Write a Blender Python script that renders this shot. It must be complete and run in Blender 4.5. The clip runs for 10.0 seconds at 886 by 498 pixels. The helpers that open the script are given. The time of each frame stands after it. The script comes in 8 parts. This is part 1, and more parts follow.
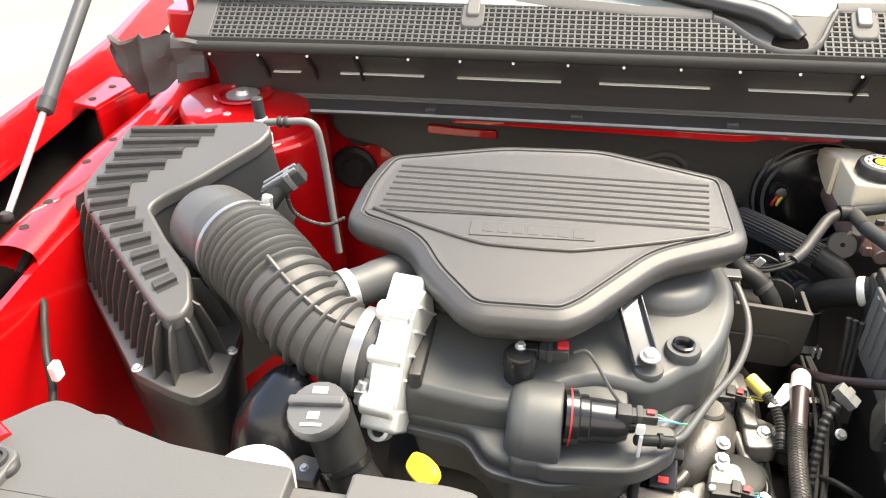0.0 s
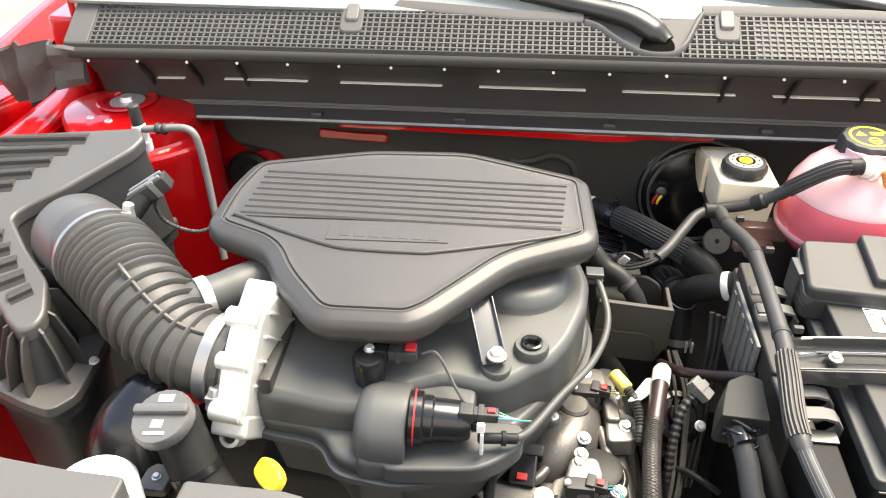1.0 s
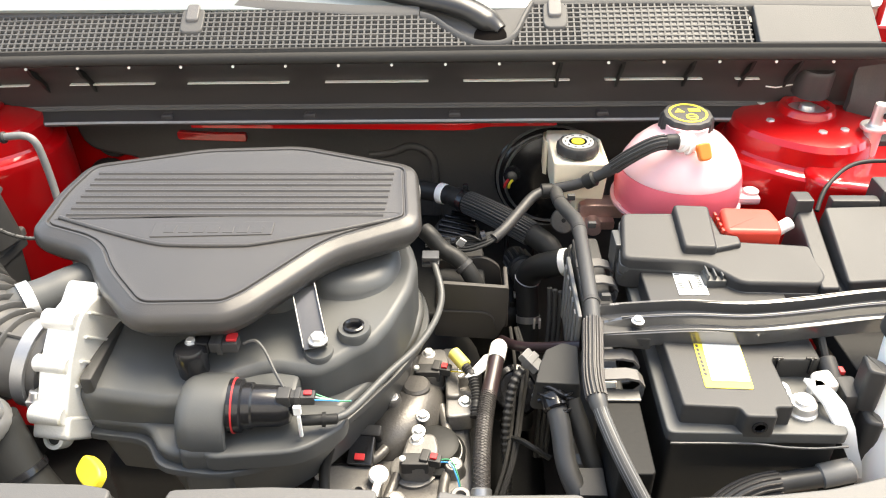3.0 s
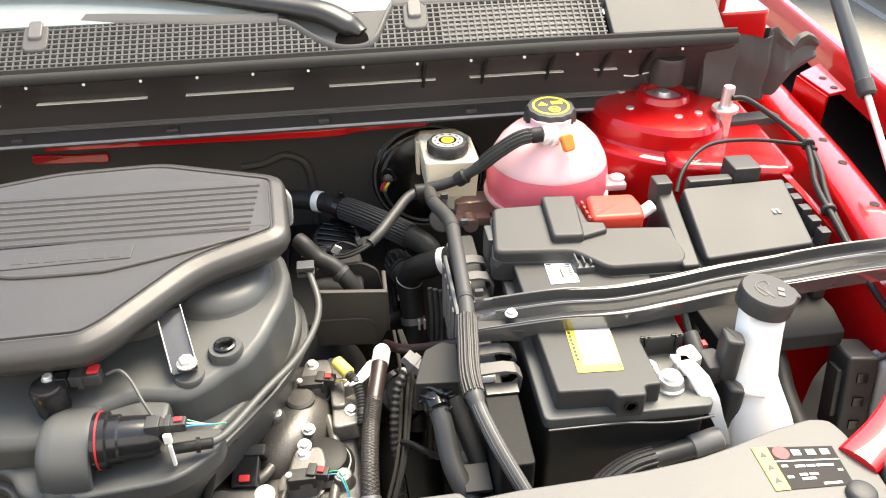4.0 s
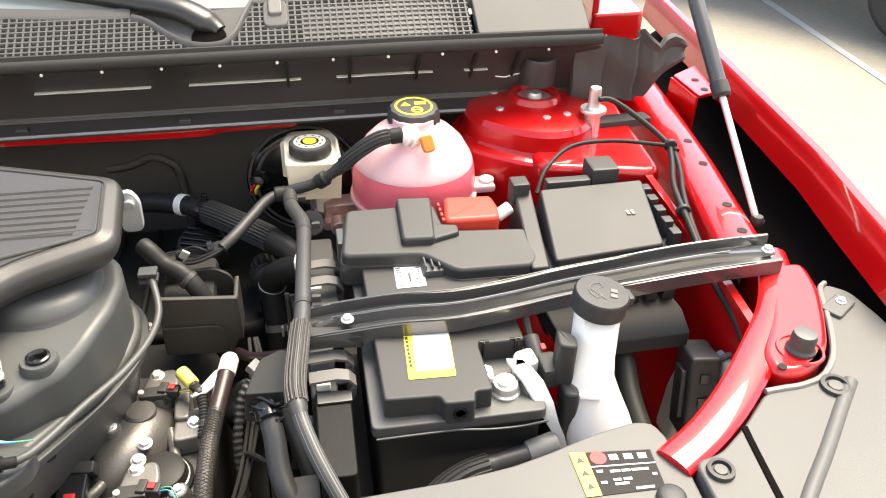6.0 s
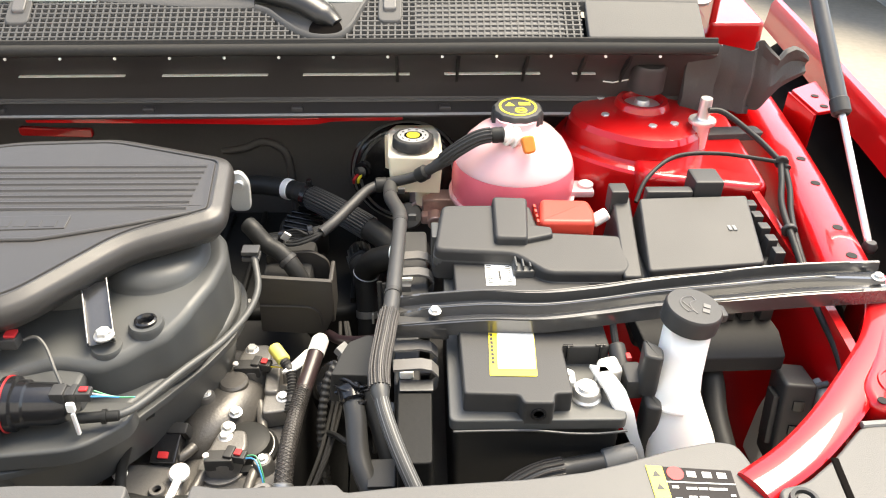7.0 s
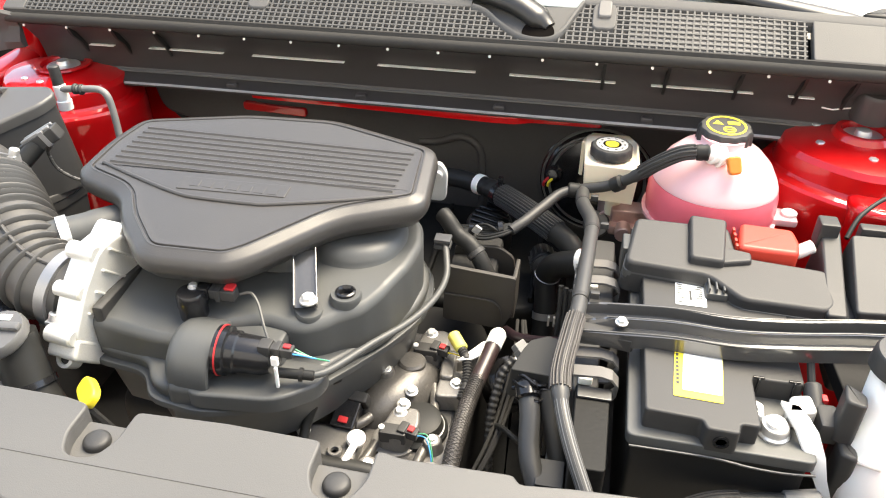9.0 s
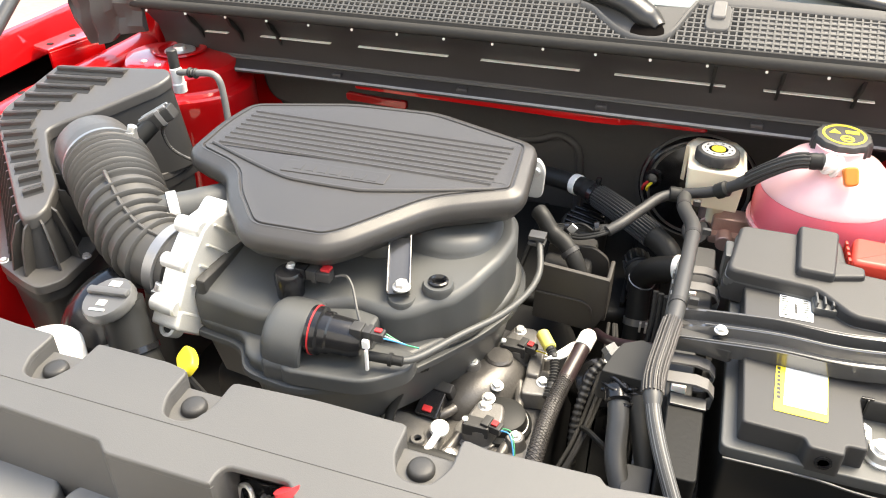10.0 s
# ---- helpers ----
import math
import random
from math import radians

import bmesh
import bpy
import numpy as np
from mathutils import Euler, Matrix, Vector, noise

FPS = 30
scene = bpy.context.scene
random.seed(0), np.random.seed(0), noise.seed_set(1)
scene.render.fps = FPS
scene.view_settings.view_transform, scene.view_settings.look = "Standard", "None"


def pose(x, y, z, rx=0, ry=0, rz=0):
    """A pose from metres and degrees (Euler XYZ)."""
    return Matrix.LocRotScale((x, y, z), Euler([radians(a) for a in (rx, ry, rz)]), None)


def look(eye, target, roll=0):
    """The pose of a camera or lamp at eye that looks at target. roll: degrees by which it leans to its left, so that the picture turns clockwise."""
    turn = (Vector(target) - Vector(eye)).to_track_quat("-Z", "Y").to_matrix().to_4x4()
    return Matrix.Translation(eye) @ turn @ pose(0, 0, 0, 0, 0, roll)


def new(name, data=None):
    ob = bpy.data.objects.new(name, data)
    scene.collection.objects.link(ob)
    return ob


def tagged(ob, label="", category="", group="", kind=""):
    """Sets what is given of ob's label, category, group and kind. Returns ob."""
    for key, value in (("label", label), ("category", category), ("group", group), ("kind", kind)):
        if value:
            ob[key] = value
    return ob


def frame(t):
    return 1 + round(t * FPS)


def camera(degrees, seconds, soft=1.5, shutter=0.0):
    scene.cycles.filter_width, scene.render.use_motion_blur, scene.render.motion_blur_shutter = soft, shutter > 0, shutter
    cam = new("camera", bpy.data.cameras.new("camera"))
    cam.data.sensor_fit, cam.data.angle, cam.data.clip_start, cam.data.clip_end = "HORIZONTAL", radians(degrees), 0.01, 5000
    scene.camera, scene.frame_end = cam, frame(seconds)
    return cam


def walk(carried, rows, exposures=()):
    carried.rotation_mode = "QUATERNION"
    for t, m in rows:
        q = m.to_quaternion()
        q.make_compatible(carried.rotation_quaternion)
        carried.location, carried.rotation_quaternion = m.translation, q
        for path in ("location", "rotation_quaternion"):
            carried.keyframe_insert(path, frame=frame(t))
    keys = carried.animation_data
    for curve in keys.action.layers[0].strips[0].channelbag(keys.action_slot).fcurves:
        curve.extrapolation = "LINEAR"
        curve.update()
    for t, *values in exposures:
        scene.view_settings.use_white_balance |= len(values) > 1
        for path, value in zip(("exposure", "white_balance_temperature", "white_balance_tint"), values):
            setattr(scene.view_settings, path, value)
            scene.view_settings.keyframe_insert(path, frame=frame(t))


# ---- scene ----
cam = camera(59.3, 10.0, soft=1.1)
PATH = [
    (0, (-0.133, -0.044, 1.476), (-0.42, 1.584, 0.351), -1.0),
    (0.5, (-0.078, -0.037, 1.474), (-0.301, 1.601, 0.348), -0.7),
    (1, (-0.017, -0.033, 1.481), (-0.209, 1.611, 0.358), -0.3),
    (1.5, (0.028, -0.036, 1.491), (-0.152, 1.61, 0.369), -0.3),
    (2, (0.062, -0.04, 1.488), (-0.102, 1.607, 0.365), -0.3),
    (2.2, (0.075, -0.045, 1.485), (-0.077, 1.604, 0.363), -0.3),
    (3.3, (0.124, -0.054, 1.479), (0.145, 1.599, 0.354), -0.8),
    (3.5, (0.128, -0.052, 1.475), (0.197, 1.601, 0.351), -0.8),
    (4, (0.155, -0.05, 1.48), (0.354, 1.594, 0.358), -0.6),
    (4.5, (0.178, -0.052, 1.478), (0.488, 1.577, 0.358), -0.2),
    (5, (0.217, -0.055, 1.476), (0.591, 1.559, 0.356), 0.2),
    (5.2, (0.234, -0.052, 1.476), (0.627, 1.555, 0.352), 0.7),
    (6.3, (0.286, -0.048, 1.465), (0.544, 1.593, 0.35), 1.5),
    (6.5, (0.289, -0.051, 1.467), (0.488, 1.595, 0.349), 1.4),
    (7, (0.282, -0.058, 1.468), (0.362, 1.6, 0.352), 1.1),
    (7.5, (0.268, -0.064, 1.471), (0.247, 1.595, 0.353), 1.0),
    (8, (0.257, -0.069, 1.473), (0.14, 1.584, 0.353), 0.9),
    (8.5, (0.246, -0.072, 1.474), (0.031, 1.573, 0.356), 0.8),
    (9, (0.242, -0.075, 1.472), (-0.075, 1.556, 0.358), 0.7),
    (9.5, (0.238, -0.08, 1.47), (-0.19, 1.527, 0.36), 0.4),
    (10, (0.231, -0.082, 1.46), (-0.295, 1.498, 0.352), 0.1),
]
EXPOSURES = [(0.0, 1.0, 7800, 6), (2.0, 0.97, 7800, 6), (3.5, 0.94, 7800, 6), (5.0, 0.85, 7800, 6), (6.5, 0.76, 7800, 6), (7.5, 0.79, 7800, 6), (9.0, 0.91, 7800, 6), (10.0, 0.96, 7800, 6)]
walk(cam, [(t, look(eye, target, roll)) for t, eye, target, roll in PATH], EXPOSURES)

# ---- world and light ----
world = bpy.data.worlds.new("sky")
scene.world = world
world.use_nodes = True
wn = world.node_tree
sky = wn.nodes.new("ShaderNodeTexSky")
sky.sky_type, sky.sun_disc = "NISHITA", False
sky.sun_elevation, sky.sun_rotation = radians(63), radians(46)
sky.air_density, sky.dust_density, sky.ozone_density = 0.8, 1.6, 0.3
wn.links.new(sky.outputs["Color"], wn.nodes["Background"].inputs["Color"])
wn.nodes["Background"].inputs["Strength"].default_value = 0.4
sun_data = bpy.data.lights.new("sun", "SUN")
sun_data.energy, sun_data.angle, sun_data.color = 5.2, radians(36), (1.0, 0.96, 0.9)
sun = new("sun", sun_data)
sun.matrix_world = look((1.66, 2.3, 5.44), (0.0, 0.7, 0.9))


# ---- materials ----
def mat(name, base, rough=0.5, metal=0.0, grain=300.0, bump=0.15, vary=0.2, blotch=9.0, coat=0.0, spec=0.5, sss=0.0, rvary=0.15, trans=0.0):
    m = bpy.data.materials.new(name)
    m.use_nodes = True
    nt = m.node_tree
    b = nt.nodes["Principled BSDF"]
    co = nt.nodes.new("ShaderNodeTexCoord")
    info = nt.nodes.new("ShaderNodeObjectInfo")
    add = nt.nodes.new("ShaderNodeVectorMath")
    nt.links.new(co.outputs["Object"], add.inputs[0])
    nt.links.new(info.outputs["Random"], add.inputs[1])
    fine, big = nt.nodes.new("ShaderNodeTexNoise"), nt.nodes.new("ShaderNodeTexNoise")
    fine.inputs["Scale"].default_value, big.inputs["Scale"].default_value = grain, blotch
    fine.inputs["Detail"].default_value, big.inputs["Detail"].default_value = 3, 5
    for n in (fine, big):
        nt.links.new(add.outputs[0], n.inputs["Vector"])
    mix = nt.nodes.new("ShaderNodeMix")
    mix.data_type = "RGBA"
    mix.inputs[6].default_value = (*[c * (1 - vary) for c in base], 1)
    mix.inputs[7].default_value = (*[min(1, c * (1 + vary)) for c in base], 1)
    mid = nt.nodes.new("ShaderNodeMath")
    mid.operation = "MULTIPLY_ADD"
    nt.links.new(fine.outputs["Fac"], mid.inputs[0])
    mid.inputs[1].default_value = 0.35
    half = nt.nodes.new("ShaderNodeMath")
    half.operation = "MULTIPLY"
    nt.links.new(big.outputs["Fac"], half.inputs[0])
    half.inputs[1].default_value = 0.65
    nt.links.new(half.outputs[0], mid.inputs[2])
    nt.links.new(mid.outputs[0], mix.inputs[0])
    nt.links.new(mix.outputs[2], b.inputs["Base Color"])
    rr = nt.nodes.new("ShaderNodeMapRange")
    rr.inputs[3].default_value, rr.inputs[4].default_value = max(0.02, rough - rvary * rough), min(1, rough + rvary * rough)
    nt.links.new(big.outputs["Fac"], rr.inputs[0])
    nt.links.new(rr.outputs[0], b.inputs["Roughness"])
    b.inputs["Metallic"].default_value = metal
    b.inputs["Specular IOR Level"].default_value = spec
    b.inputs["Coat Weight"].default_value = coat
    b.inputs["Coat Roughness"].default_value = 0.04
    b.inputs["Subsurface Weight"].default_value = sss
    b.inputs["Subsurface Radius"].default_value = (0.02, 0.01, 0.01)
    b.inputs["Transmission Weight"].default_value = trans
    if bump:
        bp = nt.nodes.new("ShaderNodeBump")
        bp.inputs["Strength"].default_value, bp.inputs["Distance"].default_value = bump, 0.0006
        nt.links.new(fine.outputs["Fac"], bp.inputs["Height"])
        nt.links.new(bp.outputs[0], b.inputs["Normal"])
    return m


RED = mat("red_car_paint", (0.47, 0.0025, 0.005), 0.35, coat=1.0, spec=0.2, bump=0.02, vary=0.06)
RED.node_tree.nodes["Principled BSDF"].inputs["Coat IOR"].default_value = 1.55
PLASTIC = mat("black_moulded_plastic", (0.035, 0.0345, 0.034), 0.5, grain=900, bump=0.25, spec=0.4)
COVER = mat("grained_grey_black_plastic", (0.048, 0.045, 0.0425), 0.35, grain=1400, bump=0.4, vary=0.15)
SATIN = mat("satin_black_plastic", (0.068, 0.07, 0.0685), 0.47, grain=700, bump=0.1)
GREYP = mat("grey_panel_plastic", (0.115, 0.11, 0.105), 0.5, grain=1100, bump=0.3, vary=0.18)
# near-black also stands in for shade in holes and deep in the bay
DARK = mat("matt_near_black", (0.024, 0.0235, 0.023), 0.75, grain=250, bump=0.3, spec=0.2)
RUBBER = mat("black_rubber", (0.02, 0.02, 0.019), 0.5, grain=500, bump=0.12, spec=0.25)
MATTE = mat("matt_black_seal_rubber", (0.043, 0.0415, 0.039), 0.8, grain=400, bump=0.2, spec=0.12)
GRILLE = mat("dark_grey_grille_plastic", (0.085, 0.083, 0.08), 0.55, grain=900, bump=0.3, spec=0.3)
IVORY = mat("ivory_plastic", (0.84, 0.75, 0.58), 0.35, grain=400, bump=0.05, vary=0.06, sss=0.15)
# near-black stands in for the shade on castings down in the gaps
GAP = mat("rough_near_black", (0.009, 0.009, 0.0085), 0.6, 0.1, grain=200, bump=0.5, vary=0.5, spec=0.25)
GLOSS = mat("glossy_black_plastic", (0.012, 0.012, 0.013), 0.2, grain=300, bump=0.04)
HOSE = mat("grey_black_hose_rubber", (0.06, 0.058, 0.055), 0.45, grain=500, bump=0.12)
# near-black colour that stands in for shade in gaps, wells and grooves
SHADE = mat("painted_shade_black", (0.005, 0.004, 0.0035), 0.9, bump=0, spec=0.05)
STRUTG = mat("dark_grey_strut_paint", (0.07, 0.07, 0.07), 0.35, 0.2, bump=0.03)
CABLE = mat("matt_grey_cable", (0.045, 0.0445, 0.043), 0.45, bump=0.1)
BRAID = mat("braided_sleeve", (0.05, 0.045, 0.042), 0.5, grain=500, bump=1.0, vary=0.6)
STEEL = mat("bright_steel", (0.78, 0.77, 0.74), 0.36, 0.75, grain=600, bump=0.08)
ALU = mat("cast_aluminium", (0.74, 0.74, 0.71), 0.42, 0.55, grain=500, bump=0.45, vary=0.15)
CASTL = mat("paler_cast_engine_alloy", (0.19, 0.183, 0.174), 0.4, 0.5, grain=350, bump=0.5, vary=0.35, blotch=22)
CAST = mat("dull_cast_engine_alloy", (0.125, 0.118, 0.11), 0.4, 0.45, grain=350, bump=0.6, vary=0.35, blotch=22)
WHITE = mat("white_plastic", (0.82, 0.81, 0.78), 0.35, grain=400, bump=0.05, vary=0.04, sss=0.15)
# darker cream: the reservoir's shaded side is put into the colour
CREAM = mat("shaded_side_cream", (0.72, 0.6, 0.42), 0.4, grain=400, bump=0.05, vary=0.08, sss=0.15)
PINK = mat("pink_coolant", (0.86, 0.17, 0.22), 0.22, grain=60, bump=0.02, vary=0.12, blotch=20, sss=0.3)
TANK = mat("milky_tank_plastic", (0.78, 0.48, 0.5), 0.25, grain=60, bump=0.02, vary=0.08, blotch=14, sss=0.3)
YELLOW = mat("yellow_plastic", (0.85, 0.68, 0.05), 0.4, bump=0.05, vary=0.06)
YELTAPE = mat("pale_yellow_tape", (0.72, 0.66, 0.16), 0.45, bump=0.1, vary=0.1)
ORANGE = mat("orange_plastic", (0.75, 0.22, 0.03), 0.4, bump=0.05, vary=0.06)
CAPRED = mat("orange_red_plastic", (0.6, 0.05, 0.03), 0.45, grain=800, bump=0.2, vary=0.08)
REDP = mat("red_plastic", (0.5, 0.02, 0.025), 0.5, grain=800, bump=0.2, vary=0.08)
PAPER = mat("white_paper_label", (0.8, 0.8, 0.77), 0.6, bump=0.05, vary=0.05)
GREYS = mat("grey_steel_tube", (0.32, 0.32, 0.32), 0.35, 0.7, grain=500, bump=0.05)
GREYPAINT = mat("dark_satin_painted_steel", (0.07, 0.07, 0.07), 0.2, 0.4, grain=300, bump=0.08, coat=1.0)
WIRE_G = mat("green_wire", (0.06, 0.3, 0.14), 0.4, bump=0)
WIRE_B = mat("blue_wire", (0.05, 0.3, 0.6), 0.4, bump=0)
WIRE_V = mat("pale_violet_wire", (0.3, 0.24, 0.4), 0.4, bump=0)
WIRE_P = mat("pale_wire", (0.5, 0.48, 0.45), 0.4, bump=0)
BROWN = mat("brown_black_shield", (0.036, 0.032, 0.028), 0.55, grain=700, bump=0.3)
PALESLEEVE = mat("pale_grey_sleeve", (0.17, 0.17, 0.165), 0.5, grain=500, bump=0.1)
SHROUD = mat("light_grey_trim_plastic", (0.08, 0.078, 0.075), 0.52, grain=1100, bump=0.3, vary=0.15)
STEPM = mat("soft_grey_front_trim", (0.19, 0.19, 0.185), 0.5, grain=900, bump=0.25, vary=0.15)
PALEP = mat("pale_grey_panel", (0.36, 0.36, 0.35), 0.5, grain=600, bump=0.2)
# pale metal for painted edge glints and for the carrier's steel clip
EDGE = mat("edge_glint_steel", (0.12, 0.12, 0.118), 0.33, 0.55, grain=300, bump=0.1, vary=0.4)
FLOOR = mat("sunlit_concrete", (0.25, 0.222, 0.178), 0.75, grain=30, bump=0.3, vary=0.55, blotch=1.1)
# pale base colour stands in for the sky reflected in the glass
GLASS = mat("windscreen_glass", (0.26, 0.29, 0.28), 0.08, grain=50, bump=0, vary=0.12, coat=0.2, blotch=6)
SEALM = mat("foam_rubber", (0.062, 0.059, 0.056), 0.7, grain=350, bump=0.5, vary=0.3)
OILCAP = mat("satin_grey_cap_plastic", (0.105, 0.104, 0.102), 0.42, grain=900, bump=0.2, vary=0.12)
COWLF = mat("dark_cowl_plastic", (0.046, 0.041, 0.04), 0.46, grain=900, bump=0.2, vary=0.25, blotch=5)
INSUL = mat("black_felt_insulation", (0.06, 0.0575, 0.0555), 0.6, grain=250, bump=0.3, vary=0.3)
# pale colour for the glint painted along the cowl lip
LIPM = mat("pale_lip_glint", (0.34, 0.335, 0.33), 0.4, grain=300, bump=0.1, vary=0.4, blotch=30)
AIRB = mat("satin_grey_black_plastic", (0.075, 0.072, 0.069), 0.36, grain=1200, bump=0.3, vary=0.18)
ARMB = mat("black_wiper_paint", (0.018, 0.018, 0.018), 0.33, grain=900, bump=0.06)


# ---- mesh helpers ----
def add_mesh(bm, tmp, m=None):
    me = bpy.data.meshes.new("tmp")
    tmp.to_mesh(me)
    tmp.free()
    if m is not None:
        me.transform(m)
    bm.from_mesh(me)
    bpy.data.meshes.remove(me)
    return bm


WORLD_AT = {}
SMALL_PIECES = ("sleeve_rib", "rib", "fin", "louvre", "louvre_slit", "braid_strand", "hoop_rib", "grille_mesh", "loom_strand", "wire", "seal_pin")


def thing(name, label, category, at=(0, 0, 0), group="", kind=""):
    ob = new(name)
    ob.empty_display_size = 0.02
    ob.location = at
    WORLD_AT[ob] = Vector(at)
    return tagged(ob, label, category, group, kind)


def part(name, bm, material, parent=None, label="", sharp=38, kind=""):
    bmesh.ops.recalc_face_normals(bm, faces=bm.faces)
    me = bpy.data.meshes.new(name)
    bm.to_mesh(me)
    bm.free()
    me.materials.append(material)
    me.polygons.foreach_set("use_smooth", [True] * len(me.polygons))
    me.set_sharp_from_angle(angle=radians(sharp))
    co = np.empty(len(me.vertices) * 3)
    me.vertices.foreach_get("co", co)
    co = co.reshape(-1, 3)
    c = Vector((co.min(0) + co.max(0)) / 2)
    me.transform(Matrix.Translation(-c))
    ob = new(name, me)
    WORLD_AT[ob] = c
    if parent is not None:
        ob.parent = parent
        ob.location = c - WORLD_AT[parent]
    else:
        ob.location = c
    if name not in SMALL_PIECES:
        wn_mod = ob.modifiers.new("weighted_normals", "WEIGHTED_NORMAL")
        wn_mod.keep_sharp, wn_mod.weight = True, 80
    return tagged(ob, label, kind=kind)


def box(bm, x0, x1, y0, y1, z0, z1, r=0.003, seg=2, m=None, taper=1.0):
    t = bmesh.new()
    bmesh.ops.create_cube(t, size=1)
    for v in t.verts:
        k = taper if v.co.z > 0 else 1.0
        v.co = Vector(((x0 + x1) / 2 + v.co.x * (x1 - x0) * k, (y0 + y1) / 2 + v.co.y * (y1 - y0) * k, (z0 + z1) / 2 + v.co.z * (z1 - z0)))
    r = min(r, 0.45 * min(abs(x1 - x0), abs(y1 - y0), abs(z1 - z0)))
    if r > 0:
        bmesh.ops.bevel(t, geom=t.edges[:], offset=r, segments=seg, affect="EDGES", profile=0.5)
    return add_mesh(bm, t, m)


def fillet(pts, r, n=4):
    """A closed outline with its corners rounded."""
    out = []
    for i, p in enumerate(pts):
        p, a, b = Vector(p), Vector(pts[i - 1]), Vector(pts[(i + 1) % len(pts)])
        d0, d1 = (a - p), (b - p)
        k = min(r, 0.45 * d0.length, 0.45 * d1.length)
        s, e = p + d0.normalized() * k, p + d1.normalized() * k
        for j in range(n + 1):
            u = j / n
            out.append((s * (1 - u) ** 2 + p * 2 * u * (1 - u) + e * u * u))
    return out


def inset(pts, d):
    """The closed outline moved inwards by d."""
    n = len(pts)
    area = sum(pts[i - 1].x * pts[i].y - pts[i].x * pts[i - 1].y for i in range(n))
    s = 1 if area > 0 else -1
    out = []
    for i in range(n):
        t = pts[(i + 1) % n] - pts[i - 1]
        if t.length < 1e-9:
            out.append(pts[i].copy())
            continue
        t.normalize()
        out.append(pts[i] + Vector((-t.y, t.x)) * d * s)
    return out


def rings_mesh(bm, rings, cap0=True, cap1=True, closed=True):
    vs = [[bm.verts.new(p) for p in ring] for ring in rings]
    n = len(vs[0])
    for a, b in zip(vs, vs[1:]):
        for i in range(n if closed else n - 1):
            j = (i + 1) % n
            bm.faces.new((a[i], a[j], b[j], b[i]))
    if cap0:
        bm.faces.new(vs[0])
    if cap1:
        bm.faces.new(vs[-1])
    return vs


def slab(bm, pts, z0, z1, r=0.004, corner=0.01, seg=3, warp=None, m=None, n=4, foot=0.0):
    """A plate of that outline between two heights with a rounded top edge. warp(x, y, z): the place it is bent to."""
    t = bmesh.new()
    o = fillet([Vector(p) for p in pts], corner, n) if corner else [Vector(p) for p in pts]
    rings = [[(p.x, p.y, z0) for p in inset(o, foot)]]
    for k in range(seg + 1):
        a = k / seg * math.pi / 2
        rings.append([(p.x, p.y, z1 - r + r * math.sin(a)) for p in inset(o, r * (1 - math.cos(a)))])
    rings_mesh(t, rings)
    if warp:
        for v in t.verts:
            v.co = Vector(warp(*v.co))
    return add_mesh(bm, t, m)


def lathe(bm, prof, n=28, m=None, lobes=0, depth=0.0):
    """A turned form about the z axis from (radius, height) pairs; lobes: grips round its rim."""
    t = bmesh.new()
    rings = []
    for r, z in prof:
        ring = []
        for i in range(n):
            a = 2 * math.pi * i / n
            k = r * (1 - depth * (0.5 + 0.5 * math.cos(lobes * a))) if lobes else r
            ring.append((k * math.cos(a), k * math.sin(a), z))
        rings.append(ring)
    rings_mesh(t, rings)
    return add_mesh(bm, t, m)


def smooth_path(pts, sub):
    P = [Vector(p) for p in pts]
    if sub <= 1 or len(P) < 3:
        return P
    out = []
    for i in range(len(P) - 1):
        p0, p1, p2, p3 = P[max(i - 1, 0)], P[i], P[i + 1], P[min(i + 2, len(P) - 1)]
        for k in range(sub):
            u = k / sub
            out.append(0.5 * ((2 * p1) + (p2 - p0) * u + (2 * p0 - 5 * p1 + 4 * p2 - p3) * u * u + (3 * p1 - p0 - 3 * p2 + p3) * u ** 3))
    out.append(P[-1])
    return out


def tube(bm, pts, r, n=10, sub=6, squash=1.0, caps=True):
    """A round bar or hose along points; r: radius, or a function of the way along from 0 to 1."""
    P = smooth_path(pts, sub)
    total = sum((b - a).length for a, b in zip(P, P[1:]))
    t0 = (P[1] - P[0]).normalized()
    up = Vector((0, 0, 1)) if abs(t0.z) < 0.9 else Vector((1, 0, 0))
    u = t0.cross(up).normalized()
    rings, gone = [], 0.0
    for i, p in enumerate(P):
        t = (P[min(i + 1, len(P) - 1)] - P[max(i - 1, 0)]).normalized()
        u = (u - t * u.dot(t)).normalized()
        w = t.cross(u)
        if i:
            gone += (p - P[i - 1]).length
        rad = r(gone / total) if callable(r) else r
        rings.append([p + (u * math.cos(a) + w * math.sin(a) * squash) * rad for a in [2 * math.pi * k / n for k in range(n)]])
    t = bmesh.new()
    rings_mesh(t, rings, caps, caps)
    return add_mesh(bm, t)


def axis_m(at, way, spin=0):
    """The pose that puts a turned form's z axis along way at that place."""
    return Matrix.Translation(at) @ Vector(way).to_track_quat("Z", "Y").to_matrix().to_4x4() @ Matrix.Rotation(radians(spin), 4, "Z")


def cyl(bm, a, b, r, n=20, bevel=0.0015, r2=None):
    a, b = Vector(a), Vector(b)
    h = (b - a).length
    r2 = r if r2 is None else r2
    return lathe(bm, [(r - bevel, 0), (r, bevel), (r2, h - bevel), (r2 - bevel, h)], n, axis_m(a, b - a))


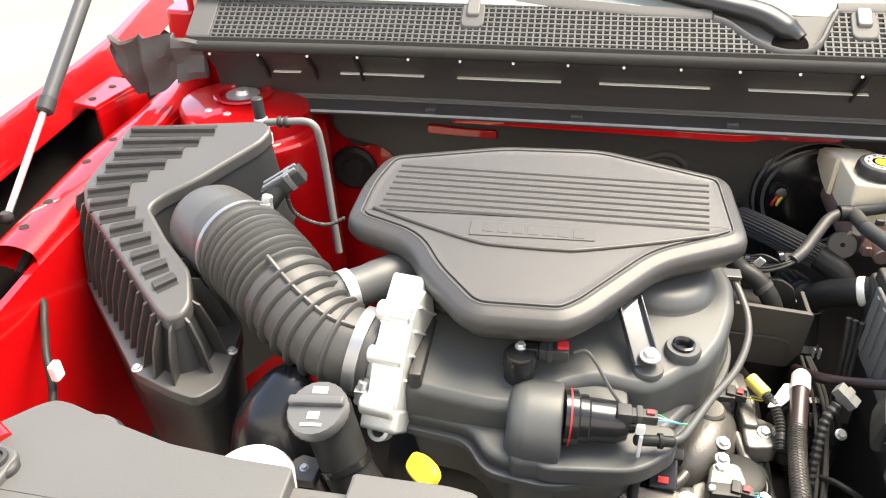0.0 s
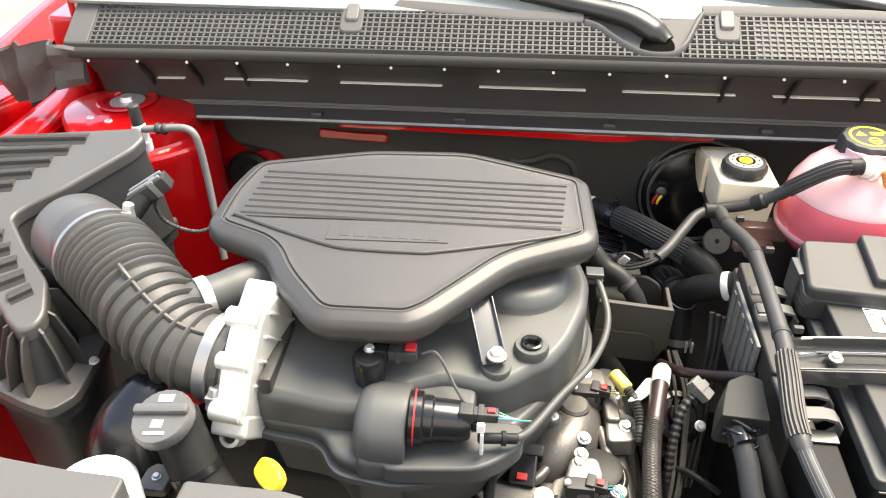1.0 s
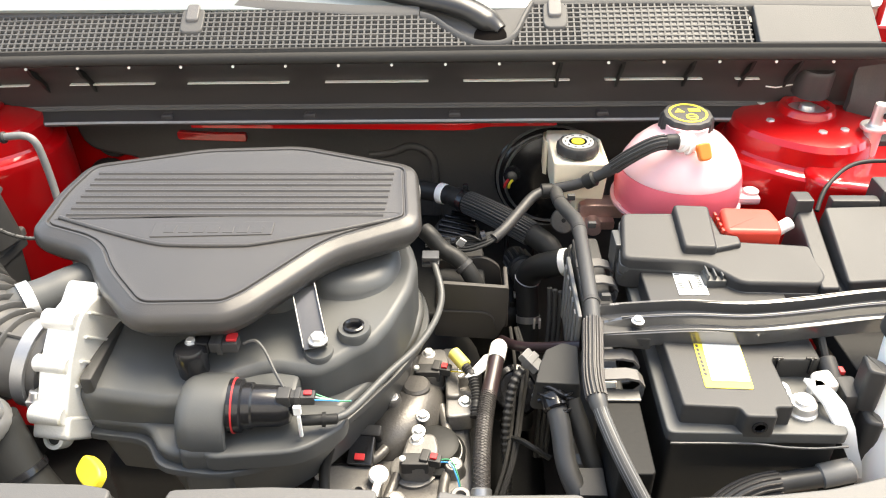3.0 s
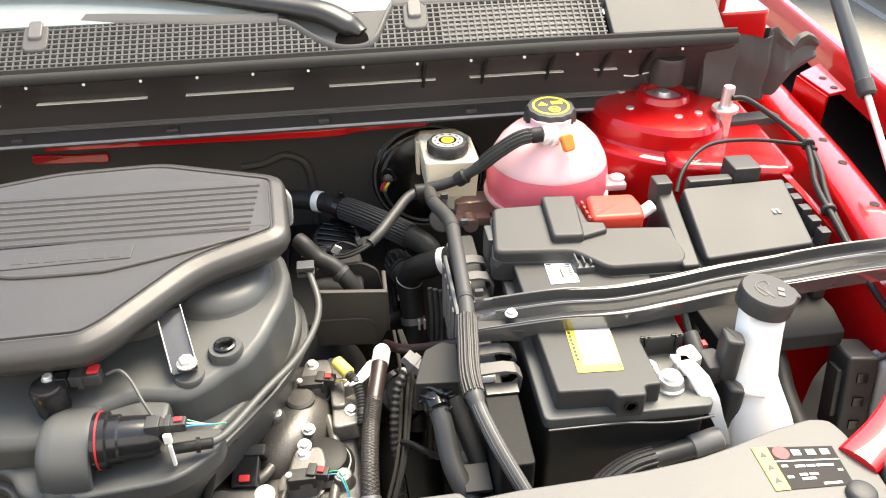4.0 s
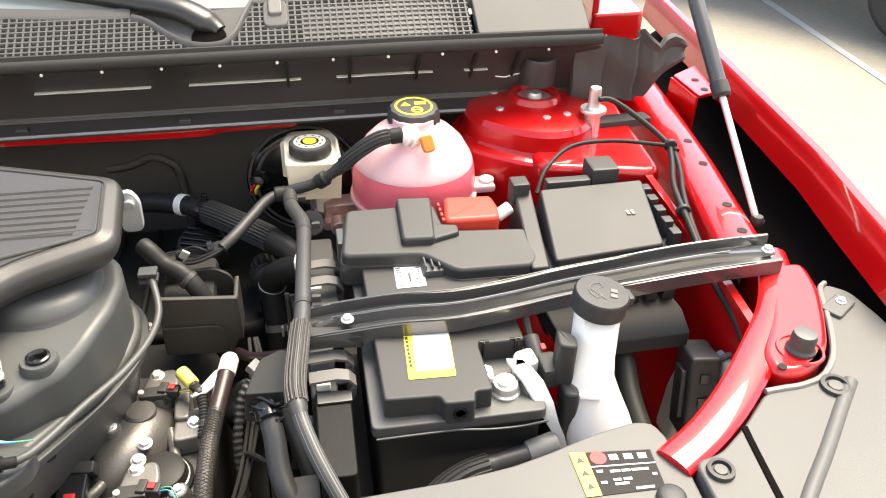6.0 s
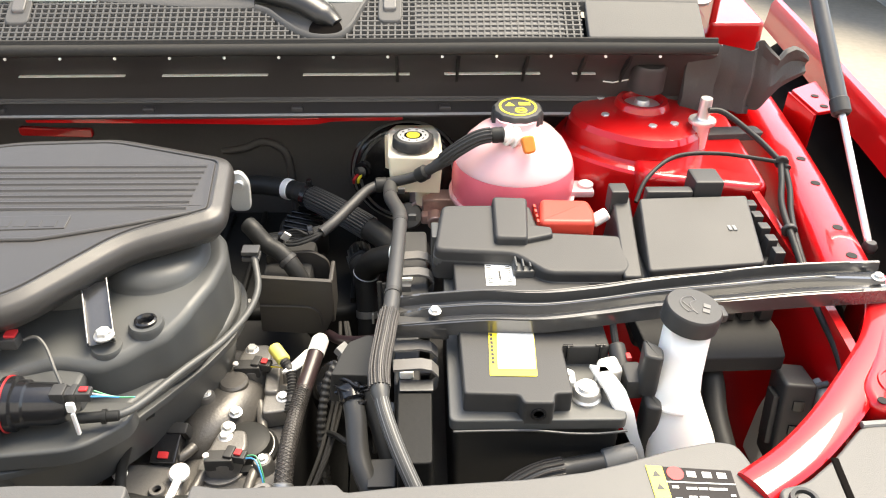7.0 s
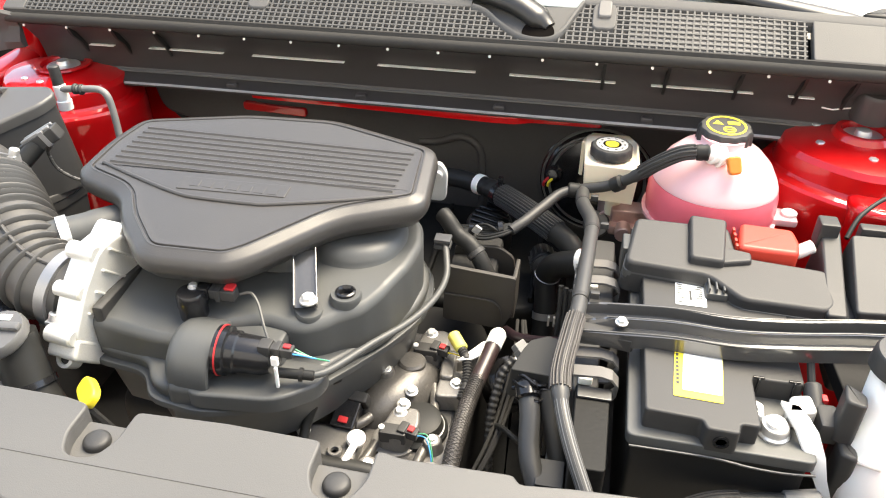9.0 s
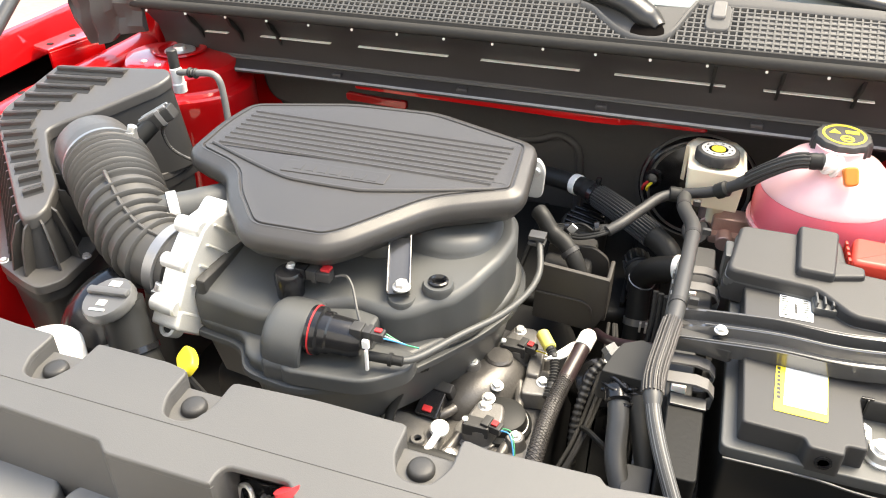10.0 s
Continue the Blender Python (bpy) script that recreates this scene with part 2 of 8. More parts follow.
def hex_bolt(name, at, way, size, parent, washer=True, label="bright steel hex bolt"):
    b = bmesh.new()
    m = axis_m(at, way)
    if washer:
        lathe(b, [(size * 1.25, 0), (size * 1.25, size * 0.25), (size * 0.9, size * 0.4)], 20, m)
    lathe(b, [(size * 0.95, 0), (size * 0.95, size * 0.85), (size * 0.8, size)], 6, m)
    return part(name, b, STEEL, parent, label, 25)


# ---- ground ----
b = bmesh.new()
N = 24
gv = [[b.verts.new((-60 + 120 * i / N, -60 + 120 * j / N, 0)) for j in range(N + 1)] for i in range(N + 1)]
for i in range(N):
    for j in range(N):
        b.faces.new((gv[i][j], gv[i + 1][j], gv[i + 1][j + 1], gv[i][j + 1]))
ground = part("ground", b, FLOOR, None, kind="structure")
b = bmesh.new()
slab(b, [(3.738, 8.392), (2.91, -0.594), (2.86, -0.59), (3.688, 8.396)], 0.0, 0.006, 0.002, 0)
part("paving_joint", b, PALEP, ground, "pale filled joint in the concrete")
tagged(ground, "pale sunlit concrete floor with faint stains", "ground", kind="structure")


# ---- car body shell ----
body = thing("car_body", "glossy red painted car body round the open engine bay", "car", (0, 1.2, 0.3))


def sweep(bm, prof, ys, fx, side, fz=None):
    """A profile of (x, z) carried along y; fx(y), fz(y): its shift."""
    rings = [[(side * (x + fx(y)), y, z + (fz(y) if fz else 0)) for x, z in prof] for y in ys]
    t = bmesh.new()
    rings_mesh(t, rings, False, False, closed=True)
    return add_mesh(bm, t)


YS = [1.5, 1.35, 1.2, 1.05, 0.9, 0.75, 0.62, 0.5]


def lerp(y, pts):
    for (y0, v0), (y1, v1) in zip(pts, pts[1:]):
        if y <= y1 or (y1, v1) == pts[-1]:
            return v0 + (v1 - v0) * (y - y0) / (y1 - y0)


FEND_R = [(0.4, 0.86), (0.578, 0.889), (0.762, 0.926), (0.964, 0.948), (1.386, 1.003), (1.5, 1.015)]
FEND_L = [(0.4, 0.88), (0.832, 0.906), (0.978, 0.912), (1.169, 0.924), (1.409, 0.972), (1.5, 0.985)]
RAIL_R = [(0.6, -0.012), (0.673, 0.0), (0.811, 0.028), (1.041, 0.062), (1.25, 0.085)]
RAIL_L = [(0.6, -0.016), (0.668, -0.012), (0.833, 0.004), (1.013, 0.0), (1.25, 0.01)]
for side in (1, -1):
    FEND = FEND_R if side > 0 else FEND_L
    # outer fender: inner flange, crown, outer skin
    b = bmesh.new()
    k = 0.0 if side > 0 else 0.009
    prof = [(-0.008 - k, 0.966), (-0.006 - k, 0.975), (-0.004 - k * 0.6, 0.99), (-0.002, 1.012), (0.004, 1.021), (0.014, 1.022), (0.04, 1.0), (0.07, 0.93), (0.085, 0.82), (0.09, 0.6), (0.08, 0.6), (0.075, 0.82), (0.06, 0.92), (0.03, 0.985), (0.008, 1.0), (0.002, 0.966)]
    sweep(b, prof, YS, lambda y: lerp(y, FEND), side)
    fender = part("fender", b, RED, body)
    # liner in the gap, painted near-black as the shade there
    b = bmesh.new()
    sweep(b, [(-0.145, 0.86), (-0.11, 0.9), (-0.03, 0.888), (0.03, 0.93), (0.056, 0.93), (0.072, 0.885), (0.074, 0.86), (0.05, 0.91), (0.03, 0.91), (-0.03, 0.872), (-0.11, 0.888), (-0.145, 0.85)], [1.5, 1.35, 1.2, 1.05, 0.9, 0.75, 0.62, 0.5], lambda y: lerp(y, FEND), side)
    part("fender_liner", b, SHADE, body, "fender liner painted near-black as the shade of the gap")
    # upper rail with flange
    b = bmesh.new()
    prof = [(0.748, 0.6), (0.752, 0.93), (0.7535, 0.956), (0.757, 0.963), (0.764, 0.9675), (0.774, 0.9705), (0.786, 0.9715), (0.798, 0.9705), (0.807, 0.967), (0.812, 0.961), (0.812, 0.94), (0.80, 0.94), (0.77, 0.93), (0.765, 0.6)]
    RAIL = RAIL_R if side > 0 else RAIL_L
    sweep(b, prof, [1.25, 1.1, 0.98, 0.85, 0.72, 0.62], lambda y: lerp(y, RAIL), side)
    part("upper_rail", b, RED, body)
    # hinge bracket at the rear of the rail: flat flange, folded sides, open below
    b = bmesh.new()
    HB = [(0.893, 1.10), (0.95, 1.138), (0.933, 1.023), (0.896, 1.011)] if side > 0 else [(0.83, 1.075), (0.889, 1.083), (0.895, 0.975), (0.85, 0.962)]
    slab(b, [(side * x, y) for x, y in HB], 0.987, 0.992, 0.0015, 0.006)
    bracket = part("hinge_bracket", b, RED, body, "folded red hinge bracket with bolt holes")
    b = bmesh.new()
    (ax, ay), (bx, by) = HB[0], HB[3]
    slab(b, [(side * (ax - 0.004), ay), (side * ax, ay), (side * bx, by), (side * (bx - 0.004), by)], 0.93, 0.988, 0.001, 0)
    part("bracket_side", b, RED, bracket)
    # holes are uncut: dark discs paint the shade inside them
    for u in (0.3, 0.75):
        b = bmesh.new()
        hx = (HB[0][0] + HB[1][0]) / 2 * (1 - u) + (HB[3][0] + HB[2][0]) / 2 * u
        hy = HB[0][1] * (1 - u) + HB[3][1] * u
        lathe(b, [(0.006, 0.9922), (0.006, 0.993), (0.003, 0.9931)], 14, Matrix.Translation((side * hx, hy, 0)))
        part("bracket_hole", b, DARK, bracket, "dark disc painted as the shade in a punched hole")
    b = bmesh.new()
    x0, x1 = (0.756, 0.848) if side > 0 else (0.752, 0.807)
    slab(b, [(side * x0, 1.145), (side * x1, 1.15), (side * (x1 + 0.02), 1.36), (side * (x0 + 0.02), 1.36)], 0.9, 1.085, 0.006, 0.012)
    slab(b, [(side * x0, 1.15), (side * (x0 + 0.012), 1.15), (side * (x0 + 0.03), 1.30), (side * (x0 + 0.018), 1.30)], 1.08, 1.125, 0.003, 0.004)
    part("hood_hinge", b, RED, body, "red hood hinge")
    # inner apron wall
    b = bmesh.new()
    sweep(b, [(0.742, 0.3), (0.742, 0.95), (0.752, 0.95), (0.752, 0.3)], [1.2, 0.9, 0.6, 0.45], lambda y: lerp(y, [(0.4, -0.03), (0.6, -0.01), (1.2, 0.02)]), side)
    part("apron", b, RED, body)
    # strut tower
    b = bmesh.new()
    c = (0.632, 1.032, -0.004) if side > 0 else (-0.652, 1.066, -0.02)
    prof = [(0.026, 0.985), (0.0285, 1.005), (0.0305, 1.009), (0.0375, 1.009), (0.0395, 1.0065), (0.042, 1.0), (0.055, 0.9985), (0.09, 0.993), (0.104, 0.989), (0.11, 0.981), (0.1135, 0.958), (0.117, 0.954), (0.128, 0.95), (0.132, 0.946), (0.135, 0.935), (0.137, 0.85), (0.144, 0.7), (0.146, 0.45)]
    if side < 0:
        prof = [(r * 1.2, z - 0.004) if r < 0.041 else (r, z) for r, z in prof]
    lathe(b, prof[:7], 48, Matrix.Translation(c))
    lathe(b, [(0.045, 0.98)] + prof[6:], 64, Matrix.Translation(c) @ Matrix.Rotation(radians(45 + 8 * side), 4, "Z"), lobes=4, depth=0.075)
    tower = part("strut_tower", b, RED, body, "red pressed strut tower with top opening", sharp=24)
    b = bmesh.new()
    lathe(b, [(0.027, 0.99), (0.0275, 1.001), (0.012, 1.002), (0.010, 1.009), (0.004, 1.01)], 24, Matrix.Translation(c))
    part("strut_mount", b, STEEL, tower, "pale steel strut mount seen in the opening")
    for k, (dx, dy) in enumerate([(-0.061, -0.028), (-0.055, 0.033), (0.0, -0.068), (0.034, -0.06)]):
        if side < 0 and k < 2:
            continue
        hex_bolt("stud_nut", (c[0] + side * dx, c[1] + dy, 0.991 + c[2]), (0, 0, 1), 0.007, tower, True, "pale tower stud nut")
    # shelf between tower and rail
    b = bmesh.new()
    slab(b, [(side * 0.60, 0.88 if side > 0 else 0.98), (side * 0.77, 0.84 if side > 0 else 0.93), (side * 0.80, 1.18), (side * 0.60, 1.18)], 0.8, 0.958 if side > 0 else 0.925, 0.012, 0.03)
    part("tower_shelf", b, RED, body)
    # bolts and holes of the rail
    for y in (0.66, 0.72, 0.83, 0.9):
        # dark disc on the rail, painted as a hole's shade
        b = bmesh.new()
        x = 0.788 + lerp(y, RAIL)
        lathe(b, [(0.0062, -0.001), (0.0062, 0.0008), (0.003, 0.001)], 16, Matrix.Translation((side * x, y, 0.9712)))
        part("rail_hole", b, DARK, body, "dark disc painted as the shade in a rail hole")

# firewall with insulation
b = bmesh.new()
box(b, -0.76, 0.76, 1.17, 1.2, 0.3, 1.06, 0.004)
firewall = part("firewall", b, RED, body)
b = bmesh.new()
slab(b, [(-0.42, 0.3), (0.72, 0.3), (0.72, 0.94), (-0.50, 0.94), (-0.545, 0.925), (-0.53, 0.87), (-0.43, 0.85)], 0, 0.02, 0.008, 0.03, m=Matrix.Translation((0, 1.17, 0)) @ Matrix.Rotation(radians(90), 4, "X"))
tube(b, [(-0.04, 1.151, 0.86), (-0.003, 1.15, 0.865), (0.03, 1.149, 0.878), (0.055, 1.149, 0.87), (0.07, 1.149, 0.85), (0.075, 1.149, 0.80), (0.075, 1.149, 0.74)], 0.007, 10, 6)
part("insulation_mat", b, INSUL, firewall, "black moulded bulkhead insulation")
b = bmesh.new()
slab(b, [(-0.366, 0.892), (-0.247, 0.888), (-0.247, 0.904), (-0.3, 0.904), (-0.366, 0.908)], 0.018, 0.027, 0.002, 0.006, m=Matrix.Translation((0, 1.17, 0)) @ Matrix.Rotation(radians(90), 4, "X"))
part("body_slot", b, RED, firewall, "red body metal showing through a slot")
b = bmesh.new()
slab(b, [(-0.312, 1.066), (-0.05, 1.061), (0.1, 1.056), (0.135, 1.058), (0.16, 1.069), (0.27, 1.073), (0.27, 1.165), (-0.312, 1.165)], 0.9515, 0.9635, 0.003, 0.008)
part("flange", b, RED, firewall)
for at, r in (((-0.507, 1.168, 0.804), 0.042), ((-0.49, 1.168, 0.88), 0.03)):
    b = bmesh.new()
    lathe(b, [(r, 0), (r, 0.006), (r * 0.85, 0.012), (r * 0.5, 0.009), (r * 0.45, 0.012)], 24, axis_m(at, (0, -1, 0)))
    part("grommet", b, RUBBER, firewall, "black rubber bulkhead grommet")
# floor of the bay, painted near-black as the shade below everything
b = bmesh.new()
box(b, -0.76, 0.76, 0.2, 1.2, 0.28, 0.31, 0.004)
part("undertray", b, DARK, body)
# front crossmembers that curve from rail to nose
for side in (1, -1):
    out_ = 0.0 if side > 0 else 0.05
    b = bmesh.new()
    t = bmesh.new()
    path = smooth_path([(0.805, 0.63), (0.785, 0.575), (0.755, 0.525), (0.715, 0.48), (0.676, 0.44), (0.637, 0.405), (0.603, 0.38), (0.565, 0.358)], 5)
    rings = []
    for i, p in enumerate(path):
        d = (path[min(i + 1, len(path) - 1)] - path[max(i - 1, 0)]).normalized()
        nrm = Vector((-d.y, d.x))
        zz = 0.966 - 0.014 * (i / (len(path) - 1)) ** 1.5
        w = 0.0205 - 0.003 * (i / (len(path) - 1))
        sec = [(-w, -0.06)] + [(w * k / 6, -0.2 * w * (k / 6) ** 2 - (0.0015 if abs(k) == 6 else 0)) for k in range(-6, 7)] + [(w, -0.06)]
        rings.append([(side * (p.x + out_ + nrm.x * a), p.y + nrm.y * a, zz + h) for a, h in sec])
    rings_mesh(t, rings)
    add_mesh(b, t)
    cross = part("front_rail", b, RED, body, "curved glossy red front rail")
    b = bmesh.new()
    slab(b, [(side * (x + out_), y) for x, y in [(0.735, 0.505), (0.79, 0.60), (0.832, 0.60), (0.822, 0.55), (0.80, 0.504), (0.776, 0.462), (0.749, 0.436), (0.723, 0.427), (0.70, 0.432), (0.70, 0.46)]], 0.9, 0.9645, 0.009, 0.02, 6)
    plate = part("headlight_mount", b, RED, body)
    b = bmesh.new()
    lathe(b, [(0.0145, 0.963), (0.0145, 0.967), (0.0128, 0.969), (0.0122, 0.971), (0.0122, 0.982), (0.0108, 0.986), (0.004, 0.987)], 28, Matrix.Translation((side * (0.74 + out_), 0.457, 0)))
    part("bump_stop", b, HOSE, plate, "grey-black rubber hood bump stop")
    b = bmesh.new()
    lathe(b, [(0.02, 0.9642), (0.0205, 0.9662), (0.0225, 0.9662), (0.0235, 0.9642)], 32, Matrix.Translation((side * (0.74 + out_), 0.457, 0)))
    part("pressed_ring", b, RED, plate)
    # dark disc on the mount, its hole's shade put into colour
    b = bmesh.new()
    lathe(b, [(0.0045, 0.9645), (0.0045, 0.9655), (0.002, 0.9656)], 14, Matrix.Translation((side * 0.709, 0.437, 0)))
    part("punched_hole", b, DARK, plate, "dark disc painted as the shade in a punched hole")

# ---- cowl ----
cowl = thing("cowl_panel", "black plastic windscreen cowl with slotted front face and grille", "car trim", (0, 1.08, 1.0))


def cow(x, y, z):
    return (x, y - 0.025 * x - 0.03 * max(0, abs(x) - 0.45) ** 1.0, z + 0.018 * x)


def along(bm, prof, x0, x1, n=24, closed=True):
    t = bmesh.new()
    rings_mesh(t, [[cow(x0 + (x1 - x0) * i / n, y, z) for y, z in prof] for i in range(n + 1)], True, True, closed)
    return add_mesh(bm, t)


b = bmesh.new()
along(b, [(1.052, 0.967), (1.053, 0.971), (1.080, 0.978), (1.084, 0.985), (1.080, 1.005), (1.072, 1.03), (1.05, 1.056), (1.026, 1.072), (1.03, 1.076), (1.056, 1.06), (1.078, 1.032), (1.09, 0.985), (1.084, 0.973), (1.053, 0.964)], -0.70, 0.72, 40)
face = part("front_face", b, COWLF, cowl, "satin black slotted cowl face")
# lip and shelf crease are paler than the face, as painted edge glints
b = bmesh.new()
along(b, [(1.0508, 0.968), (1.0508, 0.97), (1.0528, 0.9715), (1.054, 0.969)], -0.54, 0.56, 40)
part("lip_edge", b, LIPM, cowl, "pale strip painted as the glint along the cowl lip")
b = bmesh.new()
along(b, [(1.0785, 0.979), (1.0785, 0.981), (1.0815, 0.9825), (1.082, 0.98)], -0.6, 0.6, 40)
part("shelf_crease", b, GREYP, cowl)
# white strips paint the daylight glint along each slot
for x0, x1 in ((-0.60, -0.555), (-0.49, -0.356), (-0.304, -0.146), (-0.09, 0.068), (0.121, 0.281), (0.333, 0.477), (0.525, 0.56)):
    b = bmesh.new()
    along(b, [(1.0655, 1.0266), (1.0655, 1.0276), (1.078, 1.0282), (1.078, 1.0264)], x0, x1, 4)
    part("slot", b, WHITE, cowl, "white strip painted as the daylight glint along a cowl slot")
for k in range(6):
    x = -0.345 + 0.2265 * k
    b = bmesh.new()
    slab(b, [(x - 0.01, 1.058), (x + 0.01, 1.058), (x + 0.008, 1.072), (x - 0.008, 1.072)], 0.968, 0.979, 0.003, 0.004, warp=cow)
    part("clip", b, COWLF, cowl, "small moulded clip on the shelf")
for k in range(18):
    x = -0.68 + 0.0775 * k
    b = bmesh.new()
    lathe(b, [(0.0022, 0), (0.0022, 0.0015), (0.001, 0.002)], 8, axis_m(cow(x, 1.0235, 1.0705), (0, -1, 0.2)))
    part("seal_pin", b, WHITE, cowl, "tiny white seal pin")
b = bmesh.new()
along(b, [(1.0225 + 0.0085 * math.cos(2 * math.pi * k / 14), 1.083 + 0.0085 * math.sin(2 * math.pi * k / 14)) for k in range(14)], -0.71, 0.715, 40)
seal = part("hood_seal", b, MATTE, cowl, "black rubber hood seal strip")
b = bmesh.new()
along(b, [(1.022, 1.0905), (1.024, 1.0965), (1.0275, 1.097), (1.03, 1.09)], -0.71, 0.715, 40)
part("upper_lip", b, MATTE, seal)
# small gussets between face and seal
for x in (-0.61, -0.53, -0.455, 0.262, 0.352, 0.452, 0.535, 0.6):
    b = bmesh.new()
    t = bmesh.new()
    rings_mesh(t, [[cow(x + dx, y, z) for y, z in ((1.03, 1.071), (1.052, 1.054), (1.073, 1.028), (1.0745, 1.012), (1.06, 1.034), (1.042, 1.05))] for dx in (-0.0022, 0.0022)])
    add_mesh(b, t)
    part("gusset", b, RUBBER, cowl, "thin black gusset under the seal")
# grille frame and mesh
GS = 0.6  # slope of the grille


def gz(y):
    return 1.094 + GS * (y - 1.035)


TOPS = [(-0.73, 1.107), (-0.671, 1.104), (-0.62, 1.098), (-0.56, 1.093), (-0.474, 1.092), (-0.425, 1.096), (-0.379, 1.101), (-0.299, 1.104), (-0.172, 1.098), (-0.048, 1.088), (0.048, 1.085), (0.13, 1.092), (0.218, 1.1), (0.289, 1.101), (0.443, 1.098), (0.517, 1.093), (0.74, 1.088)]
SCOOP = [(0.058, 1.085), (0.078, 1.078), (0.098, 1.063), (0.117, 1.05), (0.134, 1.0415), (0.152, 1.0375), (0.173, 1.038), (0.185, 1.043), (0.197, 1.056), (0.208, 1.078), (0.22, 1.1)]


def topline(x):
    """The upper edge of the grille's mesh."""
    return lerp(x, TOPS)


# near-black sheet: painted shade behind the grille openings
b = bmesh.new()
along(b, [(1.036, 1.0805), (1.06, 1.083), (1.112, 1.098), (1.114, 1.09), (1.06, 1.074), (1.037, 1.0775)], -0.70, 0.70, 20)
part("grille_backing", b, SHADE, cowl, "near-black sheet painted as the shade under the grille")
for x0, x1 in ((-0.70, 0.056), (0.222, 0.70)):
    b = bmesh.new()
    t = bmesh.new()
    n_ = 36
    rings_mesh(t, [[cow(x, topline(x) + dy, gz(topline(x) + dy) + h) for dy, h in ((-0.002, -0.014), (-0.002, 0.0005), (0.001, 0.0025), (0.011, 0.0025), (0.014, 0.0), (0.014, -0.014))] for x in [x0 + (x1 - x0) * i / n_ for i in range(n_ + 1)]])
    add_mesh(b, t)
    part("grille_frame", b, GRILLE, cowl)
b = bmesh.new()
along(b, [(1.027, gz(1.027) - 0.014), (1.027, gz(1.027) - 0.003), (1.03, gz(1.03) + 0.001), (1.0335, gz(1.0335)), (1.0335, gz(1.0335) - 0.014)], -0.70, 0.70, 20)
part("grille_edge", b, GRILLE, cowl, "front edge of the grille")
for x0, x1 in ((0.536, 0.70), (-0.72, -0.682)):
    b = bmesh.new()
    slab(b, [(x0, 1.033), (x1, 1.033), (x1, topline(x1)), (x0, topline(x0))], -0.012, 0.002, 0.002, 0.004, warp=lambda x, y, z: cow(x, y, gz(y) + z))
    part("grille_end", b, GRILLE, cowl, "solid grey panel of the cowl grille")
# smooth scoop round the wiper pivot
PS = [Vector(p[:2]) for p in smooth_path([(x, y, 0) for x, y in SCOOP], 4)]
b = bmesh.new()
t = bmesh.new()
rings = []
for i, p in enumerate(PS):
    d = (PS[min(i + 1, len(PS) - 1)] - PS[max(i - 1, 0)]).normalized()
    nn = Vector((d.y, -d.x))
    rings.append([cow(p.x + nn.x * a, p.y + nn.y * a, gz(p.y + nn.y * a) + h) for a, h in ((-0.003, -0.016), (-0.002, 0.002), (0.0, 0.0045), (0.003, 0.004), (0.005, 0.0), (0.005, -0.01))])
rings_mesh(t, rings)
add_mesh(b, t)
part("scoop_rim", b, GRILLE, cowl, "smooth curved rim round the wiper pivot")
b = bmesh.new()
slab(b, [(x, y + 0.001) for x, y in SCOOP] + [(0.232, 1.118), (0.05, 1.108)], -0.02, -0.012, 0.001, 0.0, warp=lambda x, y, z: cow(x, y, gz(y) + z))
part("scoop_floor", b, GRILLE, cowl, "sunken grey floor of the scoop")
# near-black disc: painted shade inside the pivot well
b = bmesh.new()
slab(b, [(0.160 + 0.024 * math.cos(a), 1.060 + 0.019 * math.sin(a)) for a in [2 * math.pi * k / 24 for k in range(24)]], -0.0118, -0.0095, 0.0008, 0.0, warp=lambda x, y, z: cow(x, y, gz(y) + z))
part("wiper_well", b, SHADE, cowl, "near-black disc painted as the shade in the wiper well")
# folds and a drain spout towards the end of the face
# fold lines are white: their glint is put into the colour
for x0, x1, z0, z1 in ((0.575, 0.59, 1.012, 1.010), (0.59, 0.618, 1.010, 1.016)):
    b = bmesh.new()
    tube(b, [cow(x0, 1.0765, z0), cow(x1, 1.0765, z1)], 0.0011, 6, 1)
    part("fold_line", b, WHITE, cowl, "white line painted as the glint of a fold")
b = bmesh.new()
lathe(b, [(0.027, 0), (0.027, 0.036), (0.024, 0.042), (0.004, 0.042)], 24, axis_m(cow(0.64, 1.075, 1.003), (0, -0.1, 1)))
part("drain_spout", b, COWLF, cowl, "round grey drain spout")


def in_mesh(x, y):
    if y > topline(x) - 0.001:
        return False
    if 0.05 < x < 0.225:
        return y < lerp(x, SCOOP) - 0.005
    return True


b = bmesh.new()
step = 0.0098
for k in range(int(1.218 / step)):
    x = -0.68 + k * step
    segs = [y for y in (1.033 + 0.003 * j for j in range(25)) if in_mesh(x, y)]
    if len(segs) < 2:
        continue
    y0, y1 = segs[0], segs[-1] + 0.002
    t = bmesh.new()
    w = 0.0013
    rings_mesh(t, [[cow(xx, y, gz(y) + h) for xx, h in ((x - w, -0.005), (x - w, 0.0002), (x + w, 0.0002), (x + w, -0.005))] for y in (y0, y1)])
    add_mesh(b, t)
